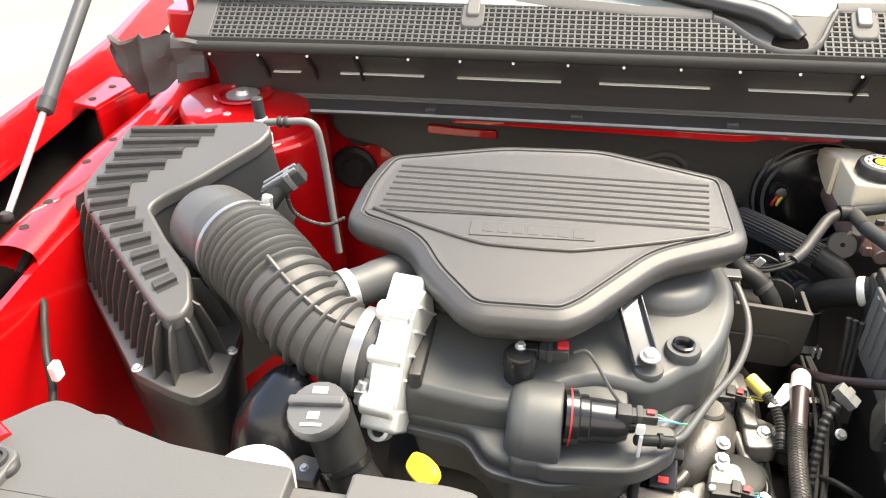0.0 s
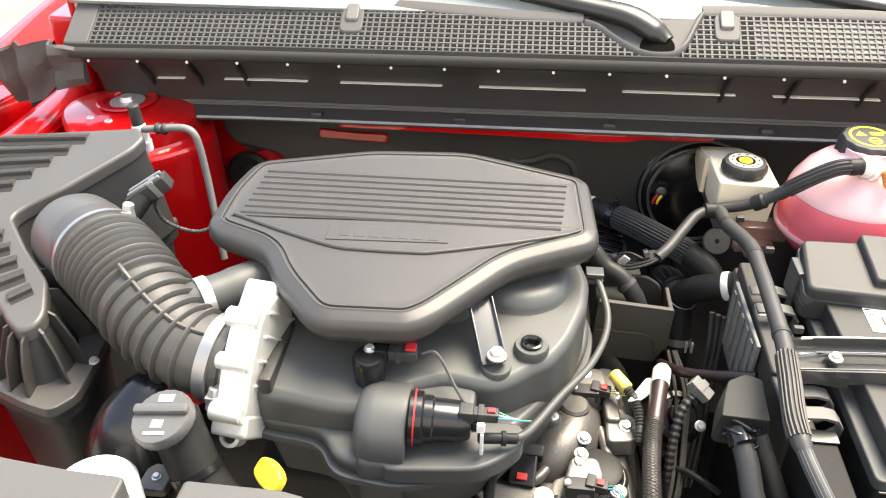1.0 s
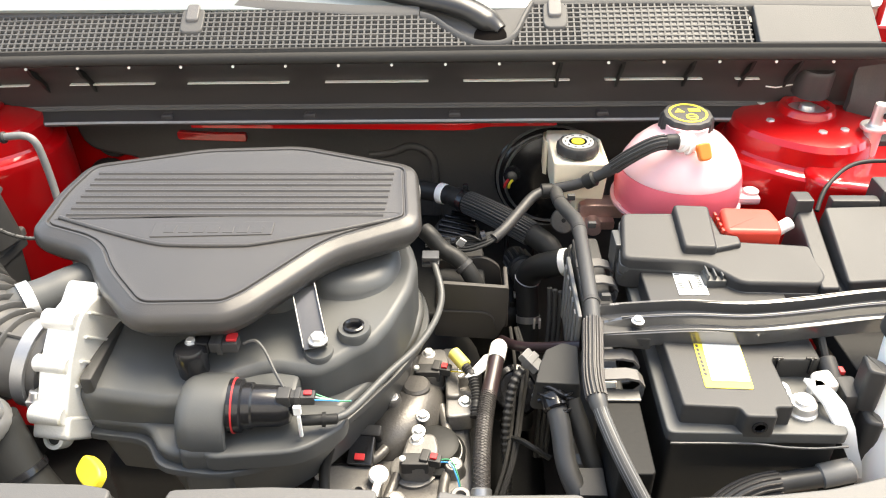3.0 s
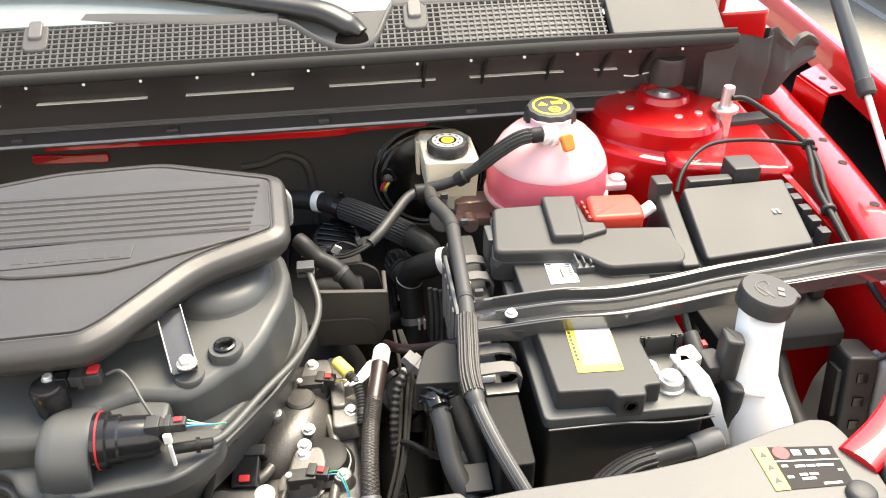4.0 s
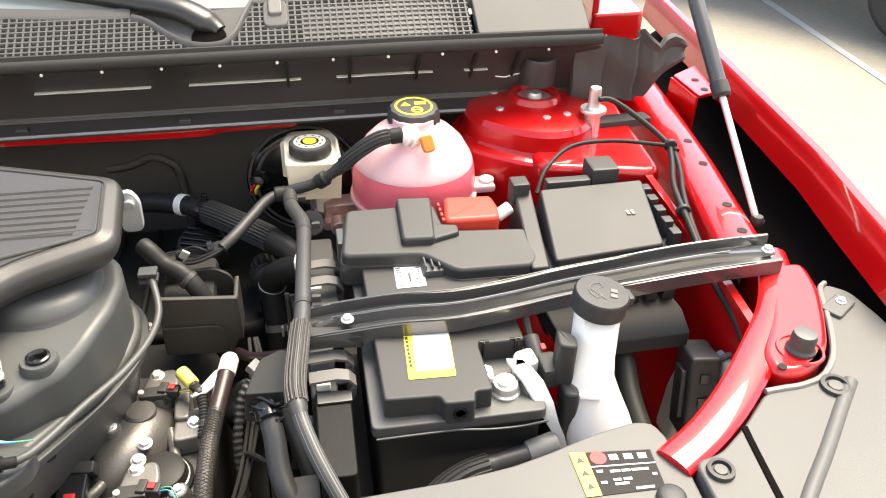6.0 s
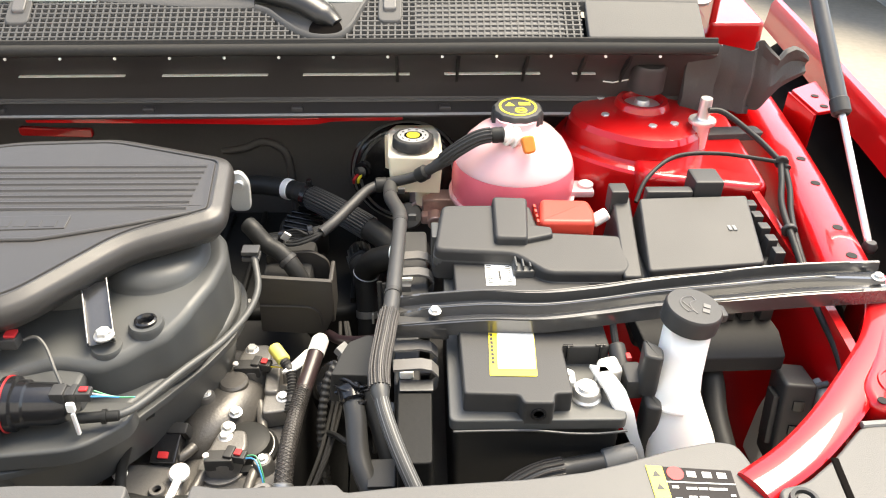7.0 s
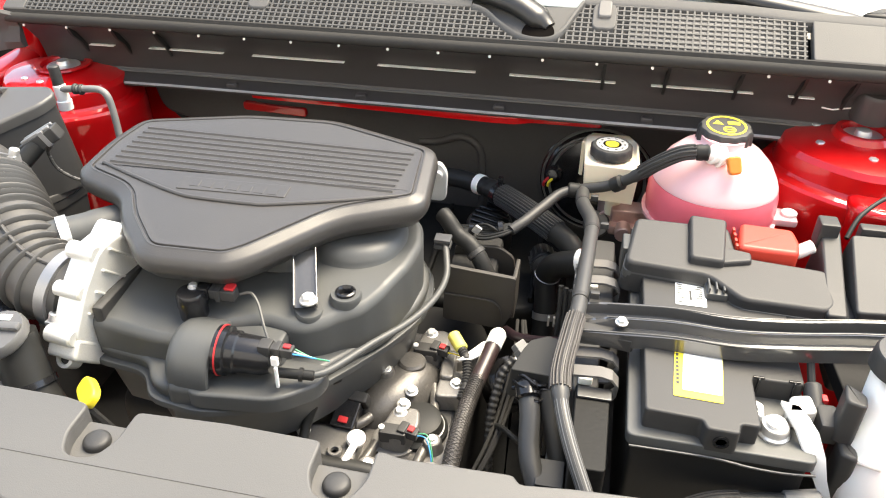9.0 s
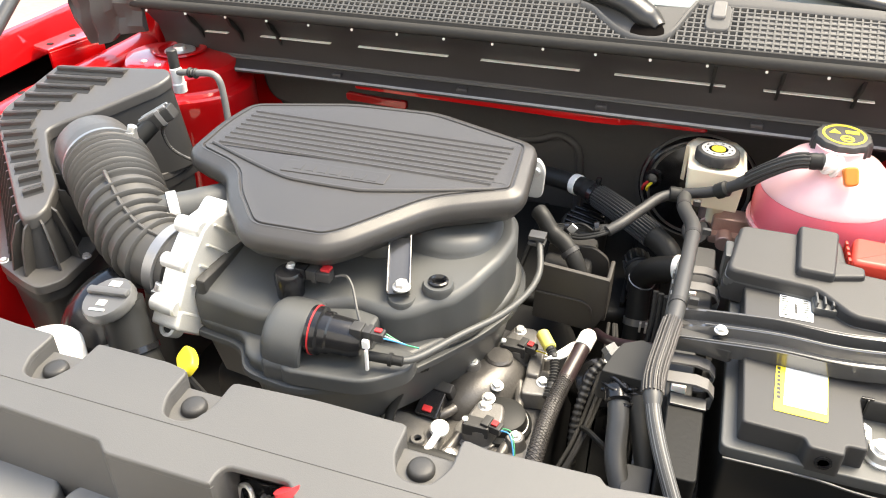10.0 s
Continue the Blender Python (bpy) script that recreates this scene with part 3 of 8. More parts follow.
for j in range(9):
    y = 1.0395 + j * 0.0074
    run = None
    xs = [-0.682 + i * 0.007 for i in range(174)]
    for i, x in enumerate(xs + [9]):
        ok = x < 1 and in_mesh(x, y)
        if ok and run is None:
            run = x
        if not ok and run is not None:
            x1 = xs[i - 1]
            if x1 > run:
                t = bmesh.new()
                m = max(2, int((x1 - run) / 0.08))
                rings_mesh(t, [[cow(run + (x1 - run) * q / m, y + dy, gz(y) + h + GS * dy) for dy, h in ((-0.0009, -0.005), (-0.0009, 0.0006), (0.0009, 0.0006), (0.0009, -0.005))] for q in range(m + 1)])
                add_mesh(b, t)
            run = None
part("grille_mesh", b, GRILLE, cowl, "square mesh of the cowl grille", kind="stuff")
b = bmesh.new()
slab(b, [(0.289, 1.036), (0.503, 1.036), (0.503, 1.092), (0.289, 1.096)], -0.008, -0.0022, 0.001, 0.002, warp=lambda x, y, z: cow(x, y, gz(y) + z))
part("mesh_backing", b, GREYP, cowl, "grey filter fleece behind the mesh")
for x in (-0.281, 0.253):
    b = bmesh.new()
    slab(b, [(x - 0.017, 1.058), (x + 0.017, 1.058), (x + 0.017, 1.098), (x - 0.017, 1.098)], -0.004, 0.0035, 0.002, 0.01, warp=lambda x, y, z: cow(x, y, gz(y) + z))
    pad = part("grille_clip", b, GRILLE, cowl, "raised rounded pad in the grille")
    b = bmesh.new()
    slab(b, [(x - 0.0095, 1.073), (x + 0.0095, 1.073), (x + 0.0095, 1.099), (x - 0.0095, 1.099)], 0.003, 0.008, 0.002, 0.005, warp=lambda x, y, z: cow(x, y, gz(y) + z))
    part("clip_tongue", b, GREYP, pad, "darker clip tongue")
# black corner cap over the end of the grille
b = bmesh.new()
slab(b, [(0.60, 1.098), (0.665, 1.088), (0.705, 1.10), (0.70, 1.135), (0.64, 1.14)], 1.10, 1.148, 0.006, 0.012, foot=-0.004)
part("corner_cap", b, RUBBER, cowl, "black rubber corner cap")
# foam end seals: a folded upright sheet with a ragged top
FOLD = [(0.69, 0.0), (0.712, -0.004), (0.733, -0.014), (0.738, 0.006), (0.765, 0.0), (0.785, -0.016), (0.79, 0.003), (0.815, -0.008), (0.84, 0.002), (0.88, 0.012)]
FOAM = {1: ([(0.69, 1.088), (0.705, 1.094), (0.72, 1.098), (0.74, 1.087), (0.777, 1.082), (0.796, 1.097), (0.808, 1.085), (0.825, 1.071), (0.833, 1.082), (0.848, 1.086), (0.864, 1.078), (0.874, 1.069)],
            [(0.69, 0.99), (0.742, 0.99), (0.779, 0.988), (0.81, 0.988), (0.817, 0.999), (0.838, 1.021), (0.854, 1.031), (0.874, 1.042)]),
        -1: ([(0.69, 1.078), (0.713, 1.083), (0.74, 1.087), (0.779, 1.081), (0.782, 1.09), (0.798, 1.079), (0.823, 1.073), (0.843, 1.081)],
             [(0.69, 1.02), (0.744, 1.015), (0.765, 0.995), (0.811, 0.987), (0.82, 1.0), (0.838, 1.018), (0.843, 1.05)])}
for side in (-1, 1):
    foam = thing("foam_end_seal", "crumpled dark foam rubber end seal of the cowl", "car trim", (side * 0.78, 1.03, 0.97), "cowl end seals")
    TOP, BOT = FOAM[side]
    x_end = TOP[-1][0]
    b = bmesh.new()
    t = bmesh.new()
    rings = []
    for i in range(49):
        x = 0.69 + (x_end - 0.69) * i / 48
        top, bot = lerp(x, TOP), lerp(x, BOT)
        yf = 1.03 + lerp(x, FOLD)
        col = [(side * x, yf + 0.004 * math.sin(9 * u + 40 * x), bot + (top - bot) * u) for u in (0, 0.2, 0.4, 0.6, 0.8, 0.95)]
        rings.append(col + [(side * x, yf + 0.003, top), (side * x, yf + 0.009, top - 0.002), (side * x, yf + 0.011, bot)])
    rings_mesh(t, rings)
    add_mesh(b, t)
    part("seal_body", b, SEALM, foam, sharp=30)
    b = bmesh.new()
    fy, fz_ = (0.985, 0.9665) if side > 0 else (1.045, 0.936)
    slab(b, [(side * 0.70, fy), (side * 0.815, fy + 0.01), (side * 0.81, fy + 0.035), (side * 0.70, fy + 0.03)], fz_ - 0.012, fz_, 0.0015, 0.006)
    part("seal_foot", b, SEALM, foam)
# windscreen
b = bmesh.new()
slab(b, [(-0.74, 0), (0.74, 0), (0.66, 0.8), (-0.66, 0.8)], -0.006, 0, 0.001, 0.02, m=Matrix.Translation((0, 1.10, 1.128)) @ Matrix.Rotation(radians(32), 4, "X"))
windscreen = part("windscreen", b, GLASS, None)
tagged(windscreen, "windscreen glass above the cowl painted pale for the reflected sky", "windscreen")
# wipers
for x, tip in ((0.165, -0.42), (0.64, 0.17)):
    wiper = thing("wiper", "black windscreen wiper arm lying along the glass", "wiper", (x, 1.09, 1.12), "wipers")
    b = bmesh.new()
    tube(b, [(x + 0.012, 1.068, 1.106), (x - 0.002, 1.078, 1.112), (x - 0.04, 1.092, 1.13), (x - 0.088, 1.105, 1.138), (x - 0.17, 1.12, 1.148), (x - 0.26, 1.13, 1.158), (x - 0.42, 1.145, 1.166), (x - 0.6, 1.15, 1.17)], lambda u: (0.0095 + 0.014 * max(0, 1 - u * 2.0) ** 0.8) * min(1, 0.45 + u * 14), 16, 8, 0.7)
    part("arm", b, ARMB, wiper)
    b = bmesh.new()
    tube(b, [(x - 0.14, 1.135, 1.142), (x - 0.3, 1.148, 1.156), (x - 0.6, 1.165, 1.168)], 0.005, 8, 6)
    part("blade", b, RUBBER, wiper, "black rubber wiper blade")

# ---- hood gas struts ----
for side in (1, -1):
    gas = thing("gas_strut", "hood gas strut with grey tube and bright rod", "gas strut", (side * 0.83, 0.71, 0.96), "hood struts")
    foot, mid = Vector((side * 0.832, 0.70, 0.955)), Vector((side * (0.826 if side > 0 else 0.83), 0.832 if side > 0 else 0.825, 1.068 if side > 0 else 1.045))
    top = mid + (mid - foot).normalized() * 0.3
    b = bmesh.new()
    cyl(b, foot, mid + (top - mid) * 0.02, 0.0045, 16)
    part("rod", b, STEEL, gas, "bright steel strut rod")
    b = bmesh.new()
    cyl(b, mid, top, 0.0105, 20, 0.003)
    part("tube", b, STRUTG, gas, "dark grey strut tube")
    b = bmesh.new()
    cyl(b, mid, mid + (top - mid) * 0.08, 0.012, 20, 0.003)
    part("collar", b, PLASTIC, gas)
    b = bmesh.new()
    lathe(b, [(0.004, -0.008), (0.008, -0.004), (0.009, 0.002), (0.006, 0.008)], 14, Matrix.Translation(foot))
    part("ball_socket", b, PLASTIC, gas)

# ---- radiator support cover ----
shroud = thing("radiator_cover", "grey-black plastic radiator support cover along the front", "engine trim", (0, 0.35, 0.9))
ZP = 0.945
U = [(-1.0, 0.0), (-0.98, -0.58), (-0.6, -0.93), (0.0, -1.0), (0.6, -0.93), (0.98, -0.58), (1.0, 0.0)]  # pocket shape
POCKETS = [(-0.315, 0.026), (-0.155, 0.0245), (0.0725, 0.0255)]


def pocket(cx, w, yb, depth=0.06):
    return [(cx + w * u, yb + depth * v) for u, v in U]


rear = [(-0.655, 0.33), (-0.63, 0.385), (-0.606, 0.412), (-0.593, 0.421), (-0.576, 0.419), (-0.531, 0.405), (-0.46, 0.386), (-0.393, 0.379)] + pocket(*POCKETS[0], 0.377) + [(-0.286, 0.379), (-0.205, 0.378)] + pocket(*POCKETS[1], 0.373) + [(-0.045, 0.377)] + pocket(*POCKETS[2], 0.375) + [(0.121, 0.37), (0.219, 0.372), (0.224, 0.363), (0.271, 0.368), (0.375, 0.373), (0.43, 0.38), (0.465, 0.389), (0.51, 0.403), (0.55, 0.411), (0.567, 0.407), (0.573, 0.388), (0.573, 0.366), (0.5765, 0.351), (0.574, 0.293), (0.572, 0.24)]
front_r = [(0.20, 0.25), (0.0, 0.252), (-0.024, 0.284)]
front_l = [(-0.082, 0.282), (-0.086, 0.271), (-0.084, 0.26), (-0.191, 0.261), (-0.203, 0.272), (-0.316, 0.277), (-0.64, 0.29)]
b = bmesh.new()
slab(b, rear + front_r + front_l, ZP - 0.006, ZP, 0.0025, 0.006, n=2)
part("top_skin", b, SHROUD, shroud)
b = bmesh.new()
slab(b, rear[:-1] + [(0.572, 0.31), (-0.65, 0.31)], ZP - 0.035, ZP - 0.0062, 0.0003, 0.006, n=2)
part("rear_wall", b, SHROUD, shroud)
for pts in ([(-0.645, 0.309), (-0.09, 0.309)] + front_l, [(-0.012, 0.309), (0.57, 0.309), (0.57, 0.24)] + front_r[:2]):
    b = bmesh.new()
    slab(b, pts, 0.83, ZP - 0.0062, 0.0003, 0.004, n=2)
    part("front_wall", b, SHROUD, shroud)
b = bmesh.new()
slab(b, [(-0.60, 0.308), (-0.61, 0.38), (-0.42, 0.372), (-0.2, 0.37), (0.2, 0.362), (0.4, 0.37), (0.55, 0.395), (0.565, 0.308), (0.2, 0.308)], 0.80, ZP - 0.018, 0.004, 0.01)
part("under_body", b, SHROUD, shroud, "sunken floor of the pin pockets")
for hx, hy in ((-0.318, 0.346), (-0.158, 0.345), (0.070, 0.343), (0.548, 0.324), (-0.588, 0.336)):
    b = bmesh.new()
    zz = ZP - 0.018 if -0.5 < hx < 0.5 else ZP
    lathe(b, [(0.0125, zz), (0.0125, zz + 0.003), (0.0115, zz + 0.0055), (0.009, zz + 0.007), (0.003, zz + 0.0078)], 28, Matrix.Translation((hx, hy, 0)))
    part("push_pin", b, PLASTIC, shroud, "round black push pin")
for pts in ([(-0.60, 0.318), (-0.40, 0.312), (-0.2, 0.309), (0.0, 0.307), (0.2, 0.306), (0.4, 0.306), (0.5, 0.31)],):
    b = bmesh.new()
    tube(b, [(x, y, ZP - 0.0012) for x, y in pts], 0.0022, 6, 5)
    part("crease", b, SHROUD, shroud)
# lower panels ahead of the cover
for pts, zt in (([(-0.62, 0.15), (-0.62, 0.30), (-0.366, 0.303), (-0.313, 0.306), (-0.27, 0.269), (-0.262, 0.15)], 0.858), ([(-0.255, 0.15), (-0.258, 0.272), (-0.235, 0.29), (-0.205, 0.288), (-0.185, 0.26), (-0.19, 0.15)], 0.862)):
    b = bmesh.new()
    slab(b, pts, 0.78, zt, 0.005, 0.012)
    part("front_step", b, STEPM, shroud, "pale grey lower front panel")
b = bmesh.new()
slab(b, [(-0.64, 0.12), (-0.64, 0.345), (0.62, 0.345), (0.62, 0.12)], 0.74, 0.80, 0.005, 0.01)
part("lower_deck", b, PLASTIC, shroud)

# ---- unseen plain wall added behind the camera for fill light ----
b = bmesh.new()
box(b, -9, 9, -4.0, -3.8, 0, 6.0, 0.01)
wall_behind = part("wall_south", b, mat("plain_added_wall", (0.72, 0.69, 0.66), 0.8, grain=20, bump=0.2), None, kind="structure")
tagged(wall_behind, "unseen pale wall added behind the camera to bounce light onto the car", "wall", kind="structure")

# unseen far wall, added to keep low rear sky out of reflections
b = bmesh.new()
box(b, -14, 14, 8.6, 8.8, 0, 2.4, 0.01)
wall_far = part("wall_north", b, bpy.data.materials["plain_added_wall"], None, kind="structure")
tagged(wall_far, "unseen wall added beyond the parked car to block low rear sky", "wall", kind="structure")

# ---- engine cover ----
cover = thing("engine_cover", "grained grey-black plastic engine cover with raised ribs", "engine cover", (-0.155, 0.7, 0.95))


def cz(y):
    return 1.0 + (y - 0.57) * 0.105


OUT = [(-0.374, 0.684), (-0.371, 0.752), (-0.354, 0.815), (-0.209, 0.853), (-0.086, 0.859), (0.064, 0.812), (0.074, 0.69), (-0.02, 0.645), (-0.094, 0.56), (-0.118, 0.543), (-0.216, 0.54), (-0.27, 0.6), (-0.295, 0.644), (-0.36, 0.668)]
b = bmesh.new()
t = bmesh.new()
o = fillet([Vector(p) for p in OUT], 0.022, 5)
rings = [[(p.x, p.y, cz(p.y) - 0.04) for p in inset(o, 0.014)], [(p.x, p.y, cz(p.y) - 0.026) for p in inset(o, 0.003)]]
for d, h in ((0.0, -0.02), (0.0005, -0.012), (0.0025, -0.0065), (0.006, -0.0035), (0.0145, -0.001), (0.0162, 0.0006), (0.0178, 0.0004), (0.0186, -0.0018), (0.0204, -0.0018), (0.0212, 0.0004), (0.0225, 0.0006), (0.0245, 0.0), (0.03, 0.0)):
    rings.append([(p.x, p.y, cz(p.y) + h) for p in inset(o, d)])
rings_mesh(t, rings)
add_mesh(b, t)
shell = part("shell", b, COVER, cover, sharp=45)
for k in range(8):
    y = 0.703 + 0.0118 * k
    x0, x1 = -0.337 + 0.0012 * k, 0.029 + 0.001 * k
    b = bmesh.new()
    t = bmesh.new()
    rings_mesh(t, [[(x, y + dy, cz(y) + h + 0.105 * dy) for dy, h in ((-0.0034, -0.001), (-0.0022, 0.0014), (-0.0012, 0.002), (0.0042, -0.001))] for x in (x0, x0 + 0.003, x1 - 0.003, x1)])
    add_mesh(b, t)
    part("rib", b, COVER, shell)
for pts in ([(-0.343, 0.697), (-0.28, 0.672), (-0.222, 0.652), (-0.19, 0.648), (-0.13, 0.648), (-0.105, 0.651), (-0.03, 0.672), (0.037, 0.694)],):
    b = bmesh.new()
    tube(b, [(x, y, cz(y) + 0.0006) for x, y in pts], 0.0026, 10, 6)
    part("crease", b, COVER, shell)
b = bmesh.new()
slab(b, [(-0.229, 0.662), (-0.093, 0.667), (-0.093, 0.69), (-0.229, 0.687)], 0, 0.0012, 0.0008, 0.002, warp=lambda x, y, z: (x, y, cz(y) + z))
badge = part("badge", b, COVER, shell, "raised panel with an embossed mark")
for k in range(7):
    b = bmesh.new()
    x = -0.215 + 0.0165 * k
    slab(b, [(x, 0.669), (x + 0.012, 0.669), (x + 0.012, 0.681), (x, 0.681)], 0.001, 0.00165, 0.0003, 0.001, warp=lambda x, y, z: (x, y, cz(y) + z))
    part("embossed_bar", b, COVER, badge)

# ---- intake manifold ----
manifold = thing("intake_manifold", "smooth dark grey plastic intake manifold under the engine cover", "engine part", (-0.1, 0.6, 0.8))


def mz(x, y, z):
    if z > 0.89:
        return (x, y, z - 0.022 + 0.30 * max(-0.02, min(0.1, y - 0.52)))
    return (x, y, z)


MP = [(-0.278, 0.512), (-0.205, 0.503), (-0.185, 0.468), (-0.12, 0.458), (-0.06, 0.478), (-0.02, 0.512), (0.012, 0.555), (0.045, 0.605), (0.068, 0.655), (0.074, 0.70), (0.064, 0.75), (0.03, 0.79), (-0.03, 0.81), (-0.27, 0.81), (-0.282, 0.62)]
b = bmesh.new()
slab(b, MP, 0.79, 0.884, 0.008, 0.02, 4, foot=0.018)
main = part("lower_shell", b, SATIN, manifold, sharp=50)
UP = [(-0.278, 0.514), (-0.19, 0.503), (-0.128, 0.505), (-0.122, 0.53), (-0.08, 0.545), (-0.055, 0.54), (-0.035, 0.538), (-0.012, 0.548), (0.005, 0.562), (0.025, 0.572), (0.045, 0.60), (0.062, 0.65), (0.067, 0.70), (0.057, 0.745), (0.025, 0.78), (-0.03, 0.80), (-0.27, 0.80), (-0.282, 0.62)]
b = bmesh.new()
slab(b, UP, 0.87, 0.942, 0.01, 0.012, 5, warp=mz)
part("upper_shell", b, SATIN, manifold, sharp=50)
b = bmesh.new()
slab(b, [(-0.04, 0.635), (0.0, 0.63), (0.035, 0.65), (0.05, 0.69), (0.042, 0.735), (0.01, 0.77), (-0.06, 0.78), (-0.07, 0.66)], 0.93, 0.966, 0.022, 0.03, 5, foot=-0.012)
slab(b, [(-0.27, 0.62), (-0.06, 0.62), (-0.06, 0.8), (-0.27, 0.8)], 0.92, 0.965, 0.02, 0.03, 4)
part("plenum_dome", b, SATIN, manifold, sharp=60)
# flange line round the lower shell
b = bmesh.new()
slab(b, [(x + (x + 0.1) * 0.035, y + (y - 0.64) * 0.035) for x, y in MP], 0.858, 0.866, 0.003, 0.02, 2)
part("weld_flange", b, SATIN, manifold)
# actuator recess
b = bmesh.new()
lathe(b, [(0.004, -0.008), (0.028, -0.008), (0.038, -0.004), (0.043, 0.003), (0.045, 0.012), (0.0455, 0.04), (0.0442, 0.0445), (0.041, 0.046), (0.038, 0.0445), (0.0365, 0.025), (0.01, 0.012)], 44, axis_m((-0.16, 0.508, 0.891), (1, 0.0, -0.03)))
box(b, -0.163, -0.1155, 0.46, 0.52, 0.80, 0.891, 0.01, 4)
part("actuator_housing", b, SATIN, manifold)
b = bmesh.new()
slab(b, [(-0.14, 0.455), (-0.04, 0.465), (0.0, 0.5), (0.0, 0.53), (-0.14, 0.53)], 0.868, 0.888, 0.004, 0.02)
part("lower_ledge", b, SATIN, manifold)
b = bmesh.new()
box(b, -0.132, -0.05, 0.515, 0.55, 0.884, 0.918, 0.006)
part("recess_back", b, SATIN, manifold)
for bx, by, bz, br in ((0.003, 0.587, 0.915, 0.0185), (-0.032, 0.563, 0.90, 0.0165)):
    b = bmesh.new()
    lathe(b, [(br * 1.15, 0), (br, 0.01), (br, 0.026), (br * 0.9, 0.03), (br * 0.62, 0.03), (br * 0.58, 0.024)] if bx > 0 else [(br * 1.15, 0), (br, 0.01), (br, 0.03), (br * 0.9, 0.034), (br * 0.3, 0.034)], 28, Matrix.Translation((bx, by, bz)))
    boss = part("boss", b, SATIN, manifold)
    if bx > 0:
        b = bmesh.new()
        lathe(b, [(br * 0.62, 0.026), (br * 0.62, 0.033), (br * 0.5, 0.034), (br * 0.32, 0.03), (br * 0.3, 0.02)], 24, Matrix.Translation((bx, by, bz)))
        part("rubber_grommet", b, GLOSS, boss, "black rubber grommet")
hex_bolt("bolt", (-0.032, 0.563, 0.946), (0, 0, 1), 0.0082, manifold)
b = bmesh.new()
box(b, -0.0135, 0.0135, -0.002, 0.07, 0, 0.003, 0.001, m=Matrix.Translation((-0.036, 0.563, 0.937)) @ Matrix.Rotation(radians(18), 4, "Z") @ Matrix.Rotation(radians(28), 4, "X"))
for dx in (-0.0135, 0.0115):
    box(b, dx, dx + 0.002, -0.002, 0.07, 0, 0.01, 0.0008, m=Matrix.Translation((-0.036, 0.563, 0.937)) @ Matrix.Rotation(radians(18), 4, "Z") @ Matrix.Rotation(radians(28), 4, "X"))
part("cover_bracket", b, GREYPAINT, manifold, "pressed steel bracket holding the cover")

# pressure sensor with plug on the manifold
sensor = thing("pressure_sensor", "small black sensor with plug on the manifold", "sensor", (-0.165, 0.57, 0.94))
b = bmesh.new()
cyl(b, (-0.16, 0.542, 0.90), (-0.16, 0.542, 0.942), 0.016)
lathe(b, [(0.017, 0.938), (0.017, 0.95), (0.0145, 0.955), (0.004, 0.956)], 24, Matrix.Translation((-0.16, 0.542, 0)))
box(b, -0.158, -0.142, 0.545, 0.561, 0.941, 0.957, 0.002)
part("sensor_body", b, GLOSS, sensor)
hex_bolt("screw", (-0.16, 0.549, 0.955), (0, 0, 1), 0.005, sensor)
b = bmesh.new()
box(b, -0.142, -0.112, 0.546, 0.561, 0.943, 0.956, 0.002)
box(b, -0.134, -0.128, 0.544, 0.563, 0.942, 0.9575, 0.001)
plug = part("plug", b, PLASTIC, sensor)
b = bmesh.new()
box(b, -0.124, -0.113, 0.549, 0.56, 0.956, 0.9595, 0.001)
part("lock_tab", b, REDP, plug, "red locking tab")
b = bmesh.new()
tube(b, [(-0.108, 0.554, 0.95), (-0.096, 0.556, 0.952), (-0.085, 0.548, 0.945), (-0.072, 0.528, 0.935), (-0.06, 0.51, 0.93)], 0.0018, 6, 6)
part("wire", b, CABLE, sensor)

# intake actuator in the recess
actuator = thing("intake_actuator", "black cylindrical actuator with red seal ring and plug", "engine part", (-0.1, 0.5, 0.89))
b = bmesh.new()
lathe(b, [(0.027, 0), (0.027, 0.012), (0.0235, 0.014), (0.0235, 0.022), (0.0215, 0.024), (0.0205, 0.05), (0.0165, 0.06), (0.01, 0.062), (0.0085, 0.068)], 28, axis_m((-0.113, 0.499, 0.916), (1, 0.05, -0.06)))
part("barrel", b, GLOSS, actuator)
b = bmesh.new()
lathe(b, [(0.026, 0.005), (0.028, 0.0052), (0.028, 0.0068), (0.026, 0.007)], 32, axis_m((-0.114, 0.499, 0.916), (1, 0.05, -0.06)))
part("seal_ring", b, REDP, actuator, "orange red seal ring")
b = bmesh.new()
box(b, -0.0425, -0.039, 0.478, 0.482, 0.893, 0.921, 0.001)
box(b, -0.046, -0.038, 0.48, 0.485, 0.921, 0.932, 0.0015)
part("white_clip", b, WHITE, actuator, "small white clip")
b = bmesh.new()
box(b, -0.052, -0.026, 0.491, 0.503, 0.924, 0.935, 0.002)
box(b, -0.064, -0.05, 0.489, 0.505, 0.923, 0.937, 0.002)
box(b, -0.046, -0.04, 0.4895, 0.5045, 0.9235, 0.9365, 0.001)
plug = part("plug", b, PLASTIC, actuator)
b = bmesh.new()
box(b, -0.037, -0.029, 0.494, 0.5, 0.935, 0.9375, 0.001)
part("lock_tab", b, REDP, plug, "red locking tab")
b = bmesh.new()
cyl(b, (-0.045, 0.49, 0.904), (-0.006, 0.497, 0.9), 0.0055)
lathe(b, [(0.006, -0.002), (0.0075, -0.002), (0.0075, 0.002), (0.006, 0.002)], 16, axis_m((-0.02, 0.4945, 0.9015), (1, 0.15, -0.1)))
part("vacuum_nipple", b, RUBBER, actuator)
